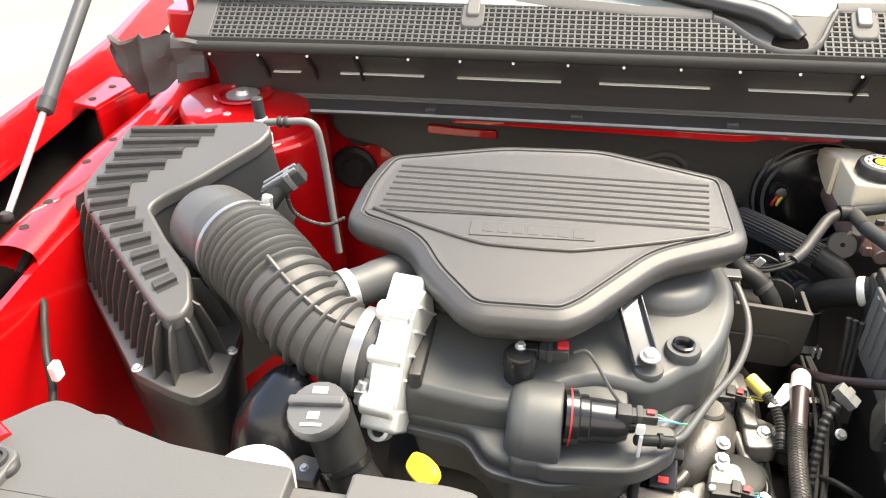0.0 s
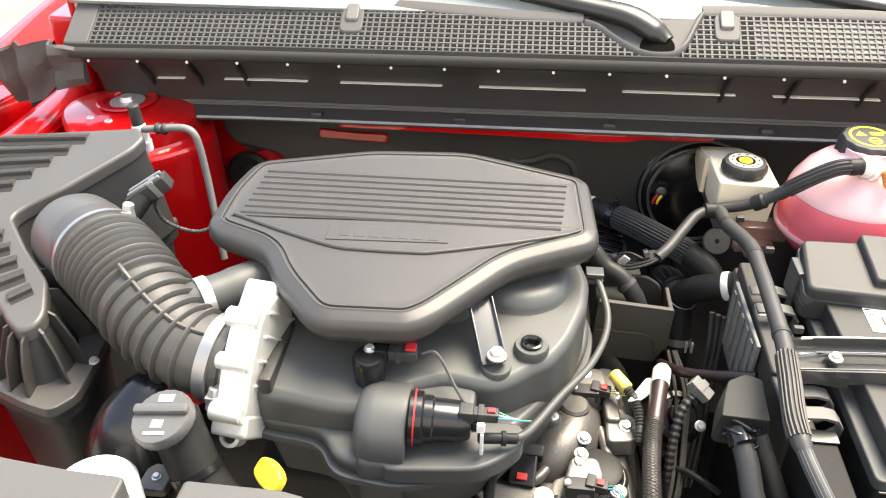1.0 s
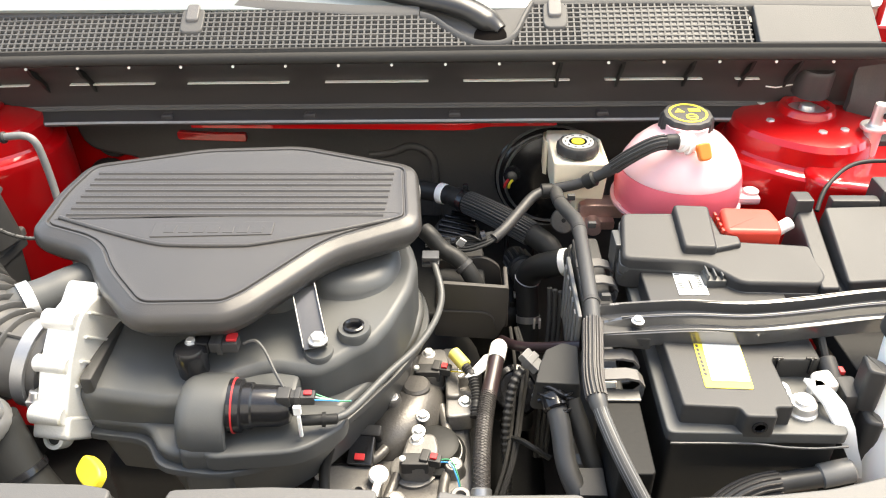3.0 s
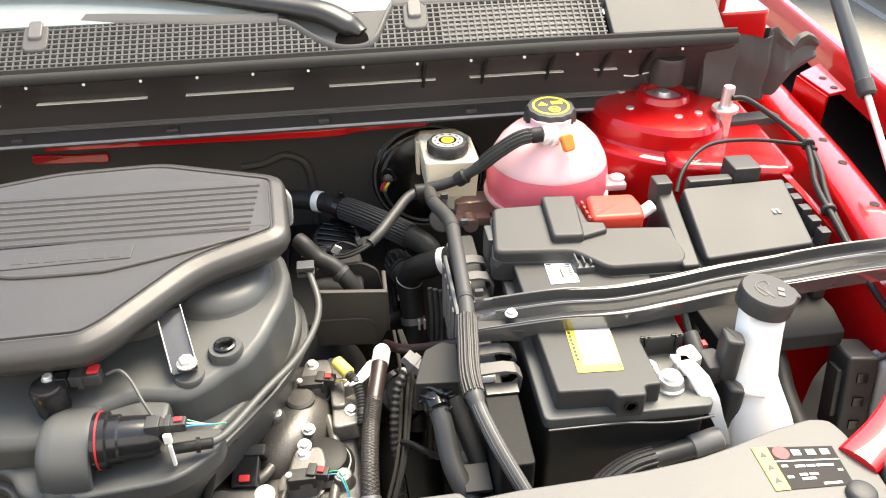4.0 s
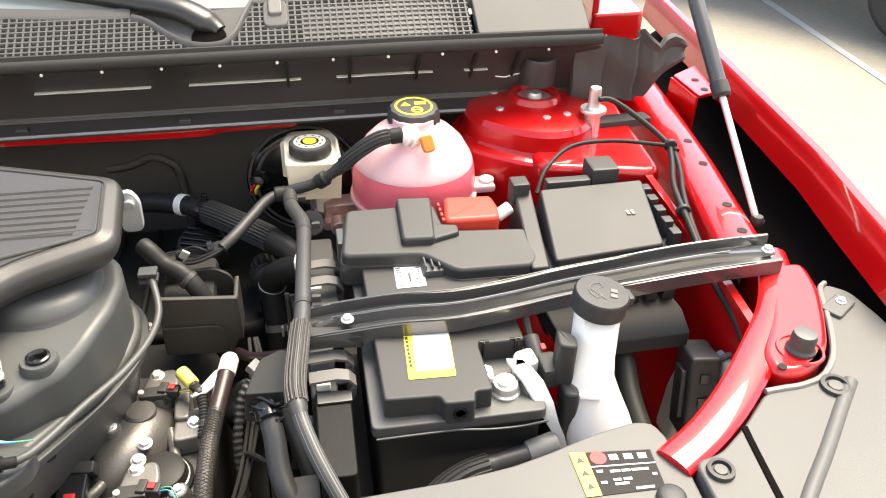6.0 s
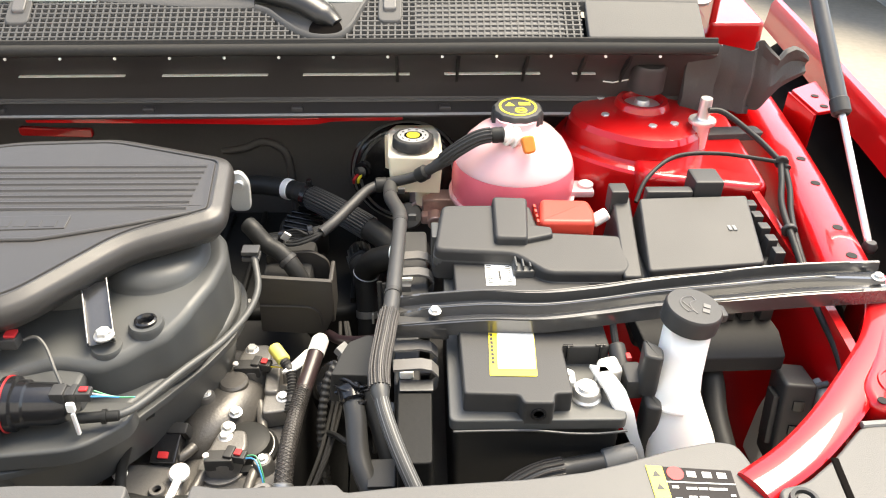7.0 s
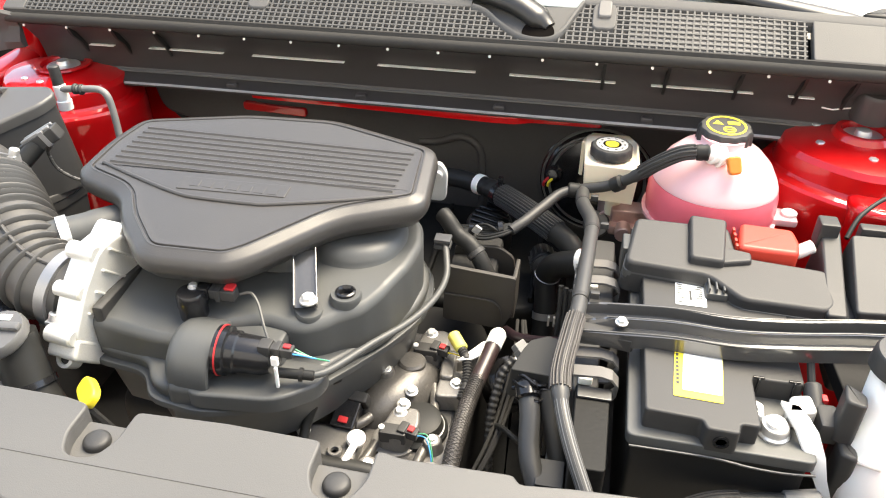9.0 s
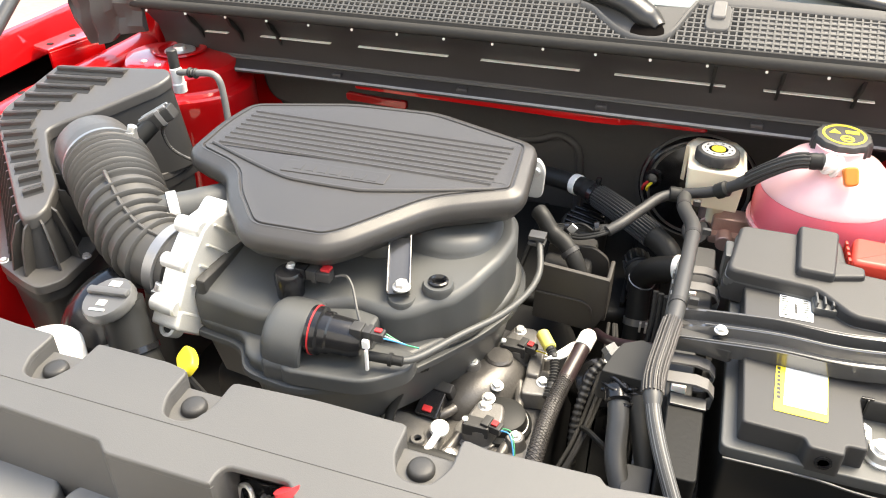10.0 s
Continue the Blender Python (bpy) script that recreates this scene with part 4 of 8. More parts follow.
for k, mm in enumerate((WIRE_B, WIRE_P, WIRE_G)):
    b = bmesh.new()
    tube(b, [(-0.026, 0.493 + 0.004 * k, 0.93), (-0.014, 0.494 + 0.003 * k, 0.929 - 0.002 * k), (-0.004, 0.501, 0.921), (0.006, 0.512, 0.91)], 0.0009, 6, 5)
    part("wire", b, mm, actuator)

# thin vacuum pipe round the manifold
vac = thing("vacuum_pipe", "thin black vacuum pipe curving round the manifold", "pipe", (0.05, 0.62, 0.88))
b = bmesh.new()
tube(b, [(-0.012, 0.496, 0.9), (0.0, 0.504, 0.899), (0.012, 0.523, 0.896), (0.037, 0.568, 0.893), (0.068, 0.618, 0.89), (0.088, 0.668, 0.89), (0.094, 0.71, 0.894), (0.087, 0.745, 0.905), (0.08, 0.765, 0.91)], 0.0042, 10, 6)
pipe = part("pipe", b, SATIN, vac)
b = bmesh.new()
for z in (0.903, 0.912):
    box(b, 0.068, 0.09, 0.755, 0.773, z, z + 0.006, 0.0015)
part("clip", b, STRUTG, vac, "small dark pipe clip")

# ---- throttle body ----
throttle = thing("throttle_body", "bright cast aluminium throttle body", "engine part", (-0.295, 0.56, 0.85))
mt = Matrix.Translation((-0.284, 0.551, 0.92)) @ Matrix.Rotation(radians(-8), 4, "Z") @ Matrix.Rotation(radians(-44), 4, "X")
b = bmesh.new()
slab(b, [(-0.036, -0.055), (0.036, -0.055), (0.04, -0.02), (0.044, 0.02), (0.04, 0.055), (0.015, 0.075), (-0.02, 0.075), (-0.044, 0.05), (-0.046, 0.0)], -0.016, 0.016, 0.004, 0.012, m=mt @ Matrix.Rotation(radians(90), 4, "Y") @ Matrix.Rotation(radians(90), 4, "Z"))
slab(b, [(-0.03, -0.075), (0.02, -0.075), (0.028, -0.05), (-0.034, -0.05)], -0.02, 0.018, 0.004, 0.006, m=mt @ Matrix.Rotation(radians(90), 4, "Y") @ Matrix.Rotation(radians(90), 4, "Z"))
slab(b, [(-0.03, 0.02), (0.03, 0.02), (0.026, 0.085), (-0.012, 0.09)], -0.024, 0.012, 0.006, 0.01, m=mt @ Matrix.Rotation(radians(90), 4, "Y") @ Matrix.Rotation(radians(90), 4, "Z"))
part("casting", b, ALU, throttle)
for u, v, r in ((-0.043, 0.045, 0.0105), (-0.045, 0.0, 0.009), (-0.036, -0.05, 0.0105), (0.02, 0.078, 0.0095)):
    b = bmesh.new()
    cyl(b, mt @ Vector((-0.022, u, v)), mt @ Vector((0.014, u, v)), r, 20, 0.002)
    part("lug", b, ALU, throttle)
for v in (0.055, 0.03, 0.005, -0.02):
    b = bmesh.new()
    box(b, -0.0185, 0.0185, -0.03, 0.036, v - 0.0015, v + 0.0015, 0.001, m=mt)
    part("casting_rib", b, ALU, throttle)
b = bmesh.new()
lathe(b, [(0.036, -0.04), (0.036, 0.012)], 28, mt @ Matrix.Rotation(radians(90), 4, "Y"))
part("bore", b, ALU, throttle)
for u, v in ((-0.028, 0.05), (0.03, 0.045), (-0.03, -0.045)):
    q = mt @ Vector((-0.017, u, v))
    hex_bolt("bolt", q, mt.to_3x3() @ Vector((-1, 0, 0)), 0.0065, throttle)

b = bmesh.new()
lathe(b, [(0.0125, -0.012), (0.0115, 0.004), (0.0075, 0.0045), (0.007, 0.0)], 24, axis_m((-0.296, 0.488, 0.879), (-0.15, -0.75, 0.62)))
boss = part("screw_boss", b, ALU, throttle)
# dark disc paints the shade inside the boss
b = bmesh.new()
lathe(b, [(0.0068, 0.001), (0.0068, 0.0022), (0.002, 0.0023)], 20, axis_m((-0.296, 0.488, 0.879), (-0.15, -0.75, 0.62)))
part("boss_hole", b, DARK, boss, "dark disc painted as the shade in a threaded hole")
b = bmesh.new()
box(b, -0.27, -0.256, 0.515, 0.61, 0.85, 0.935, 0.004)
part("motor_housing", b, PLASTIC, throttle)

# ---- intake hose ----
hose = thing("intake_hose", "ribbed black rubber intake hose from filter box to throttle", "hose", (-0.45, 0.62, 0.88))
HP = [(-0.525, 0.69, 0.961), (-0.497, 0.668, 0.962), (-0.455, 0.632, 0.958), (-0.418, 0.6, 0.948), (-0.385, 0.575, 0.937), (-0.352, 0.558, 0.928), (-0.31, 0.552, 0.921)]


def hose_r(u):
    r = 0.0545 - 0.0125 * u + 0.003 * math.sin(min(1, u * 1.3) * math.pi)
    if 0.15 < u < 0.48:
        r += 0.0042 * math.sin((u - 0.15) / 0.33 * 2 * math.pi * 9)
    return r


b = bmesh.new()
tube(b, HP, hose_r, 40, 40)
body_h = part("hose_body", b, HOSE, hose, sharp=70)
PH = smooth_path(HP, 40)
for k in range(6):
    i = int(len(PH) * (0.5 + 0.068 * k))
    d = (PH[i + 1] - PH[i - 1]).normalized()
    b = bmesh.new()
    rr = hose_r(i / len(PH))
    lathe(b, [(rr - 0.002, -0.0035), (rr + 0.0035, -0.002), (rr + 0.0052, -0.0008), (rr + 0.0052, 0.0008), (rr + 0.0035, 0.002), (rr - 0.002, 0.0035)], 36, axis_m(PH[i], d))
    part("hoop_rib", b, HOSE, body_h)
for off in (35,):
    b = bmesh.new()
    pts = []
    for i in range(int(len(PH) * 0.42), int(len(PH) * 0.93), 9):
        d = (PH[i + 1] - PH[i - 1]).normalized()
        side = d.cross(Vector((0, 0, 1))).normalized()
        up = side.cross(d)
        a = radians(15)
        pts.append(PH[i] + (up * math.cos(a) + side * math.sin(a)) * (hose_r(i / len(PH)) + 0.001))
    tube(b, pts, 0.0025, 6, 2)
    part("spine_rib", b, HOSE, body_h)


def clamp(parent, at, way, r, w=0.006, screw=None):
    b = bmesh.new()
    lathe(b, [(r, -w), (r + 0.0016, -w), (r + 0.0016, w), (r, w)], 40, axis_m(at, way))
    c = part("band", b, GREYS, parent, "bright steel hose clamp")
    if screw:
        b = bmesh.new()
        s = Vector(screw)
        cyl(b, s - Vector((0.003, 0.004, 0.014)), s + Vector((0.003, 0.004, 0.012)), 0.0065, 12)
        box(b, s.x - 0.007, s.x + 0.007, s.y - 0.006, s.y + 0.006, s.z - 0.008, s.z + 0.004, 0.001)
        part("clamp_screw", b, STEEL, c)


i = int(len(PH) * 0.145)
hc = thing("hose_clamp", "bright steel worm clamp round the intake hose", "hose clamp", PH[i], "hose clamps")
clamp(hc, PH[i], PH[i + 1] - PH[i], 0.0565, 0.0028, (-0.476, 0.70, 1.004))
hc = thing("hose_clamp", "wide bright steel clamp at the throttle end of the hose", "hose clamp", (-0.325, 0.553, 0.923), "hose clamps")
clamp(hc, (-0.326, 0.554, 0.923), (1, -0.12, -0.16), 0.0465, 0.0065, (-0.317, 0.508, 0.911))

# breather branch
br = thing("breather_hose", "black breather hose joined to the intake hose", "hose", (-0.34, 0.62, 0.93))
b = bmesh.new()
tube(b, [(-0.39, 0.585, 0.95), (-0.365, 0.605, 0.956), (-0.342, 0.622, 0.957), (-0.30, 0.66, 0.957), (-0.26, 0.70, 0.957)], lambda u: 0.0225 if u < 0.4 else 0.0235, 20, 6)
part("hose_body", b, SATIN, br)
b = bmesh.new()
lathe(b, [(0.022, -0.006), (0.0248, -0.006), (0.0248, 0.006), (0.022, 0.006)], 28, axis_m((-0.356, 0.611, 0.957), (0.75, 0.66, 0.02)))
part("band", b, STEEL, br, "bright steel hose band")

# ---- air filter housing ----
airbox = thing("air_filter_housing", "ribbed black plastic air filter housing", "air filter box", (-0.62, 0.7, 0.7))
LID = [(-0.733, 0.861), (-0.545, 0.889), (-0.527, 0.872), (-0.535, 0.845), (-0.595, 0.765), (-0.625, 0.735), (-0.637, 0.714), (-0.595, 0.668), (-0.545, 0.622), (-0.526, 0.578), (-0.528, 0.56), (-0.543, 0.55), (-0.56, 0.56), (-0.723, 0.71), (-0.741, 0.742)]


def lid_z(x, y, z):
    return (x, y, z - 0.014 + (y - 0.564) * 0.235) if z > 0.9 else (x, y, z)


b = bmesh.new()
slab(b, LID, 0.943, 0.96, 0.005, 0.01, 3, warp=lid_z)
lid = part("lid", b, AIRB, airbox, "ribbed grey-black lid")
b = bmesh.new()
slab(b, inset([Vector(p) for p in LID], 0.0025), 0.872, 0.9432, 0.0005, 0.01, 1, warp=lid_z, foot=-0.016)
part("lid_side", b, PLASTIC, lid, "black side wall of the lid")
LOW = [(-0.79, 0.87), (-0.795, 0.745), (-0.75, 0.70), (-0.592, 0.534), (-0.534, 0.512), (-0.504, 0.505), (-0.486, 0.53), (-0.492, 0.59), (-0.502, 0.636), (-0.58, 0.72), (-0.53, 0.83), (-0.52, 0.9)]
b = bmesh.new()
slab(b, LOW, 0.862, 0.874, 0.003, 0.01, 2)
rim = part("rim", b, AIRB, airbox)
b = bmesh.new()
slab(b, [(x * 0.99 - 0.007, y * 0.985 + 0.011) for x, y in LOW], 0.846, 0.8605, 0.002, 0.01, 2)
part("clamp_rim", b, PLASTIC, rim)
b = bmesh.new()
slab(b, [(x * 0.955 - 0.029, y * 0.94 + 0.042) for x, y in LOW], 0.66, 0.847, 0.003, 0.014, 2, foot=0.012)
part("lower_case", b, PLASTIC, airbox)
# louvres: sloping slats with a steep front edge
# near-black for the shade painted in front of each louvre
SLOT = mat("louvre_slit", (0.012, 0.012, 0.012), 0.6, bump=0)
for k in range(13):
    if k < 6:
        v = k / 5
        x0, y0 = -0.722 - 0.004 * v, 0.85 - 0.12 * v
        x1, y1 = -0.605 - 0.07 * v, 0.862 - 0.118 * v
    else:
        v = (k - 6) / 6
        x0, y0 = -0.712 + 0.137 * v, 0.708 - 0.118 * v
        x1, y1 = -0.668 + 0.112 * v, 0.722 - 0.115 * v
    ends = [(x, y, lid_z(x, y, 0.96)[2]) for x, y in ((x0, y0), (x1, y1))]
    d = Vector((x1 - x0, y1 - y0, 0)).normalized()
    nn = Vector((-d.y, d.x, 0.235))
    b = bmesh.new()
    t = bmesh.new()
    rings_mesh(t, [[Vector(p) + nn * a + Vector((0, 0, h)) for a, h in ((-0.0045, -0.003), (-0.0042, 0.0052), (-0.0022, 0.0064), (0.0115, -0.0005))] for p in ends])
    add_mesh(b, t)
    part("louvre", b, COVER, lid)
    # dark strip on the lid, painted shade below the slat
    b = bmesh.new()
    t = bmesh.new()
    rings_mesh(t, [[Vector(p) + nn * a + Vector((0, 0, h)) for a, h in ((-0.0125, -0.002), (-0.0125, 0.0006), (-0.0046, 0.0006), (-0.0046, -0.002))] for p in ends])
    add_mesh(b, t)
    part("louvre_slit", b, SLOT, lid, "dark strip painted as the shade under a louvre")
# upright fins along the outer side and round the nose
for k in range(13):
    u = k / 12
    x, y = -0.742 + 0.178 * u, 0.735 - 0.17 * u
    b = bmesh.new()
    t = bmesh.new()
    d = Vector((-0.7, -0.72, 0))
    p = Vector((x, y, 0))
    tz = lid_z(x, y, 0.955)[2]
    rings_mesh(t, [[p + d * a + Vector((dx, -dx, z)) for a, z in ((-0.01, 0.872), (0.03, 0.872), (0.022, tz - 0.045), (0.006, tz - 0.004), (-0.006, tz))] for dx in (-0.0015, 0.0015)])
    add_mesh(b, t)
    part("fin", b, COVER, lid)
for x, y, dx, dy in ((-0.556, 0.556, -0.2, -1), (-0.54, 0.55, 0.15, -1), (-0.527, 0.562, 0.8, -0.5), (-0.526, 0.585, 1, -0.2), (-0.54, 0.618, 0.8, 0.5), (-0.565, 0.645, 0.8, 0.6)):
    b = bmesh.new()
    t = bmesh.new()
    d = Vector((dx, dy, 0)).normalized()
    s = Vector((-d.y, d.x, 0)) * 0.0014
    p = Vector((x, y, 0))
    tz = lid_z(x, y, 0.955)[2]
    rings_mesh(t, [[p + d * a + q + Vector((0, 0, z)) for a, z in ((-0.02, 0.872), (0.03, 0.872), (0.02, 0.91), (0.006, tz - 0.006), (-0.012, tz))] for q in (-s, s)])
    add_mesh(b, t)
    part("fin", b, COVER, lid)
for at in ((-0.59, 0.541, 0.873), (-0.494, 0.585, 0.873), (-0.785, 0.75, 0.873)):
    hex_bolt("screw", at, (0, 0, 1), 0.005, airbox)
# outlet neck
b = bmesh.new()
lathe(b, [(0.045, 0.0), (0.05, 0.008), (0.0555, 0.022), (0.057, 0.05), (0.0555, 0.075), (0.051, 0.09), (0.051, 0.1), (0.044, 0.1)], 40, axis_m((-0.575, 0.727, 0.957), (0.8, -0.6, 0.02)))
part("outlet_neck", b, AIRB, airbox, "round outlet neck")
# air flow sensor
maf = thing("air_flow_sensor", "black air flow sensor plug with grey clip on the filter outlet", "sensor", (-0.46, 0.765, 0.93))
mm_ = Matrix.Translation((-0.473, 0.754, 1.003)) @ Matrix.Rotation(radians(15), 4, "Z") @ Matrix.Rotation(radians(-30), 4, "Y")
b = bmesh.new()
box(b, -0.028, 0.03, -0.011, 0.011, -0.01, 0.01, 0.003, m=mm_)
plug = part("plug", b, PLASTIC, maf)
for yy, zz in ((-0.0075, 0.0105), (0.0035, 0.0105)):
    b = bmesh.new()
    box(b, -0.022, 0.026, yy, yy + 0.005, zz - 0.002, zz + 0.003, 0.0015, m=mm_)
    part("clip_rail", b, GREYS, plug, "grey locking rail")
b = bmesh.new()
box(b, 0.008, 0.016, -0.0115, 0.0115, -0.0105, 0.0125, 0.001, m=mm_)
part("clip_band", b, GREYS, plug, "grey locking clip")
b = bmesh.new()
tube(b, [(-0.50, 0.715, 0.97), (-0.488, 0.735, 0.985), (-0.478, 0.75, 0.998)], 0.012, 14, 4)
part("sensor_base", b, RUBBER, maf)
b = bmesh.new()
tube(b, [(-0.462, 0.757, 0.996), (-0.473, 0.76, 0.983), (-0.468, 0.762, 0.958), (-0.45, 0.768, 0.941), (-0.428, 0.775, 0.934), (-0.408, 0.785, 0.94)], lambda u: 0.0026 + 0.0005 * math.sin(u * 150), 8, 12)
part("wire", b, CABLE, maf, "thin corrugated lead")

# grey vapour pipe by the tower
vap = thing("vapour_pipe", "bent pale grey vapour pipe beside the tower", "pipe", (-0.53, 0.95, 0.9))
b = bmesh.new()
tube(b, [(-0.568, 0.94, 0.994), (-0.53, 0.939, 0.998), (-0.503, 0.938, 1.0), (-0.489, 0.936, 0.993), (-0.483, 0.934, 0.97), (-0.476, 0.925, 0.92), (-0.466, 0.905, 0.86), (-0.457, 0.888, 0.81)], 0.0055, 10, 6)
part("pipe", b, PALESLEEVE, vap)
for x in (-0.546, -0.536):
    b = bmesh.new()
    cyl(b, (x, 0.939, 0.9965), (x + 0.006, 0.939, 0.997), 0.0085)
    part("collar", b, PLASTIC, vap, "black pipe collar")
b = bmesh.new()
cyl(b, (-0.574, 0.943, 0.998), (-0.576, 0.944, 1.03), 0.0085)
part("valve", b, PLASTIC, vap, "black service valve cap")
b = bmesh.new()
cyl(b, (-0.571, 0.942, 0.972), (-0.574, 0.943, 1.0), 0.01)
lathe(b, [(0.007, -0.02), (0.0115, -0.018), (0.0115, -0.004), (0.008, 0.0)], 16, Matrix.Translation((-0.571, 0.942, 0.978)))
part("valve_base", b, WHITE, vap, "white valve base")

# ---- oil filler ----
oil = thing("oil_filler", "oil filler neck with grey-black grip cap", "oil filler", (-0.34, 0.45, 0.85))
b = bmesh.new()
tube(b, [(-0.344, 0.474, 0.916), (-0.337, 0.468, 0.892), (-0.318, 0.452, 0.85), (-0.285, 0.435, 0.81)], lambda u: 0.0255, 28, 6)
part("neck", b, RUBBER, oil)
way = Vector((-0.15, -0.25, 0.95))
mo = axis_m((-0.3475, 0.466, 0.915), way) @ Matrix.Rotation(radians(30), 4, "Z")
b = bmesh.new()
lathe(b, [(0.026, 0.0), (0.0295, 0.001), (0.031, 0.003), (0.031, 0.011), (0.029, 0.0145), (0.004, 0.015)], 48, mo, lobes=24, depth=0.02)
cap = part("cap", b, OILCAP, oil, "grey oil cap with grip bar")
b = bmesh.new()
box(b, -0.029, 0.029, 0.001, 0.011, 0.013, 0.021, 0.003, m=mo)
part("grip", b, OILCAP, cap)
b = bmesh.new()
box(b, -0.008, 0.008, -0.004, 0.004, 0.0148, 0.0156, 0.0003, m=mo @ Matrix.Translation((0.0, 0.019, 0)))
part("oil_symbol", b, WHITE, cap, "pale printed symbol")
b = bmesh.new()
box(b, -0.006, 0.006, -0.004, 0.004, 0.0148, 0.0156, 0.0003, m=mo @ Matrix.Translation((0.0, -0.009, 0)))
part("print_block", b, WHITE, cap, "pale printed block")
b = bmesh.new()
box(b, -0.011, 0.011, -0.0016, 0.0016, 0.0148, 0.0156, 0.0003, m=mo @ Matrix.Translation((0.0, -0.019, 0)))
part("print_bar", b, WHITE, cap, "pale printed bar")
b = bmesh.new()
lathe(b, [(0.025, -0.004), (0.0275, -0.004), (0.0275, 0.003), (0.025, 0.003)], 32, axis_m((-0.323, 0.456, 0.862), (0.42, -0.35, -0.85)))
part("neck_band", b, GLOSS, oil, "glossy collar round the filler neck")
# glossy duct beside the filler
duct = thing("air_duct", "bulging glossy black air duct beside the oil filler", "air duct", (-0.44, 0.52, 0.78))
b = bmesh.new()
tube(b, [(-0.385, 0.545, 0.88), (-0.405, 0.53, 0.87), (-0.415, 0.508, 0.835), (-0.40, 0.49, 0.78), (-0.375, 0.49, 0.73)], lambda u: 0.025 + 0.03 * math.sin(min(1, u * 1.5) * math.pi * 0.6), 28, 6)
part("duct_body", b, GLOSS, duct)
b = bmesh.new()
cyl(b, (-0.402, 0.49, 0.785), (-0.399, 0.49, 0.76), 0.056)
part("band", b, STEEL, duct, "steel duct band")
# dipstick
dip = thing("dipstick", "yellow looped oil dipstick handle", "dipstick", (-0.26, 0.45, 0.86))
b = bmesh.new()
dn = Vector((-0.52, -0.45, 0.72)).normalized()
dl = Vector((0.85, -0.45, -0.2))
dl = (dl - dn * dl.dot(dn)).normalized()
md = Matrix.Translation((-0.243, 0.444, 0.879)) @ Matrix((dl.cross(dn), dl, dn)).transposed().to_4x4()
slab(b, [(-0.0095, -0.02), (0.0095, -0.02), (0.013, -0.004), (0.012, 0.012), (0.007, 0.021), (-0.007, 0.021), (-0.012, 0.012), (-0.013, -0.004)], -0.0045, 0.0045, 0.003, 0.008, m=md)
part("handle", b, YELLOW, dip)
b = bmesh.new()
tube(b, [(-0.236, 0.43, 0.87), (-0.232, 0.445, 0.83), (-0.225, 0.48, 0.74)], 0.005, 8, 4)
part("guide_tube", b, PLASTIC, dip)


# ---- engine head ----
def connector(parent, at, spin=0, tilt=0, w=0.026, d=0.018, h=0.012, wires=(WIRE_P, WIRE_B), ends=(0.02, -0.012, -0.02), tab=REDP):
    """A small black plug with a red lock and a few wires."""
    m = Matrix.Translation(at) @ Matrix.Rotation(radians(spin), 4, "Z") @ Matrix.Rotation(radians(tilt), 4, "X")
    b = bmesh.new()
    box(b, -w / 2, w / 2, -d / 2, d / 2, -h / 2, h / 2, 0.0018, m=m)
    box(b, -w / 2 - 0.004, -w / 2 + 0.006, -d / 2 - 0.002, d / 2 + 0.002, -h / 2 - 0.001, h / 2 + 0.002, 0.0015, m=m)
    p = part("plug", b, PLASTIC, parent, "small black plug")
    b = bmesh.new()
    box(b, -w * 0.12, w * 0.26, -d * 0.32, d * 0.32, h / 2, h / 2 + 0.003, 0.0008, m=m)
    part("lock_tab", b, tab, p, "red locking tab")
    for k, mm in enumerate(wires):
        b = bmesh.new()
        o = (k - (len(wires) - 1) / 2) * 0.0035
        pts = [m @ Vector((w / 2 - 0.002, o, 0)), m @ Vector((w / 2 + ends[0] * 0.5, o * 1.3, 0.002)), m @ Vector((w / 2 + ends[0], o + ends[1] * 0.6, ends[2] * 0.4)), m @ Vector((w / 2 + ends[0] * 1.2, o + ends[1], ends[2]))]
        tube(b, pts, 0.0009, 6, 4)
        part("wire", b, mm, p)
    return p


head = thing("cylinder_head_cover", "dull cast alloy cylinder head cover with bolts and coils", "engine part", (0.05, 0.6, 0.7))
b = bmesh.new()
slab(b, [(-0.075, 0.44), (0.12, 0.43), (0.135, 0.52), (0.128, 0.62), (0.14, 0.66), (0.112, 0.75), (0.03, 0.76), (-0.01, 0.64), (-0.07, 0.55)], 0.55, 0.758, 0.008, 0.012, 3)
part("cover_casting", b, CAST, head)
b = bmesh.new()
slab(b, [(-0.03, 0.60), (0.0, 0.60), (0.012, 0.66), (-0.01, 0.68)], 0.75, 0.785, 0.008, 0.01, 3, foot=-0.004)
part("raised_gallery", b, CAST, head)
b = bmesh.new()
lathe(b, [(0.018, 0.785), (0.018, 0.797), (0.015, 0.80), (0.004, 0.8)], 24, Matrix.Translation((0.062, 0.652, 0)))
part("round_boss", b, CAST, head)
b = bmesh.new()
slab(b, [(-0.055, 0.475), (0.028, 0.475), (0.03, 0.545), (-0.045, 0.545)], 0.75, 0.775, 0.004, 0.012, 3)
part("front_pad", b, CASTL, head, "paler machined pad")
b = bmesh.new()
slab(b, [(0.10, 0.61), (0.135, 0.615), (0.14, 0.65), (0.118, 0.662), (0.10, 0.65)], 0.76, 0.784, 0.003, 0.008, 3)
slab(b, [(0.10, 0.64), (0.118, 0.64), (0.112, 0.73), (0.094, 0.73)], 0.76, 0.79, 0.003, 0.006, 3)
part("side_lug", b, CASTL, head)
# ribs and small bosses of the casting
b = bmesh.new()
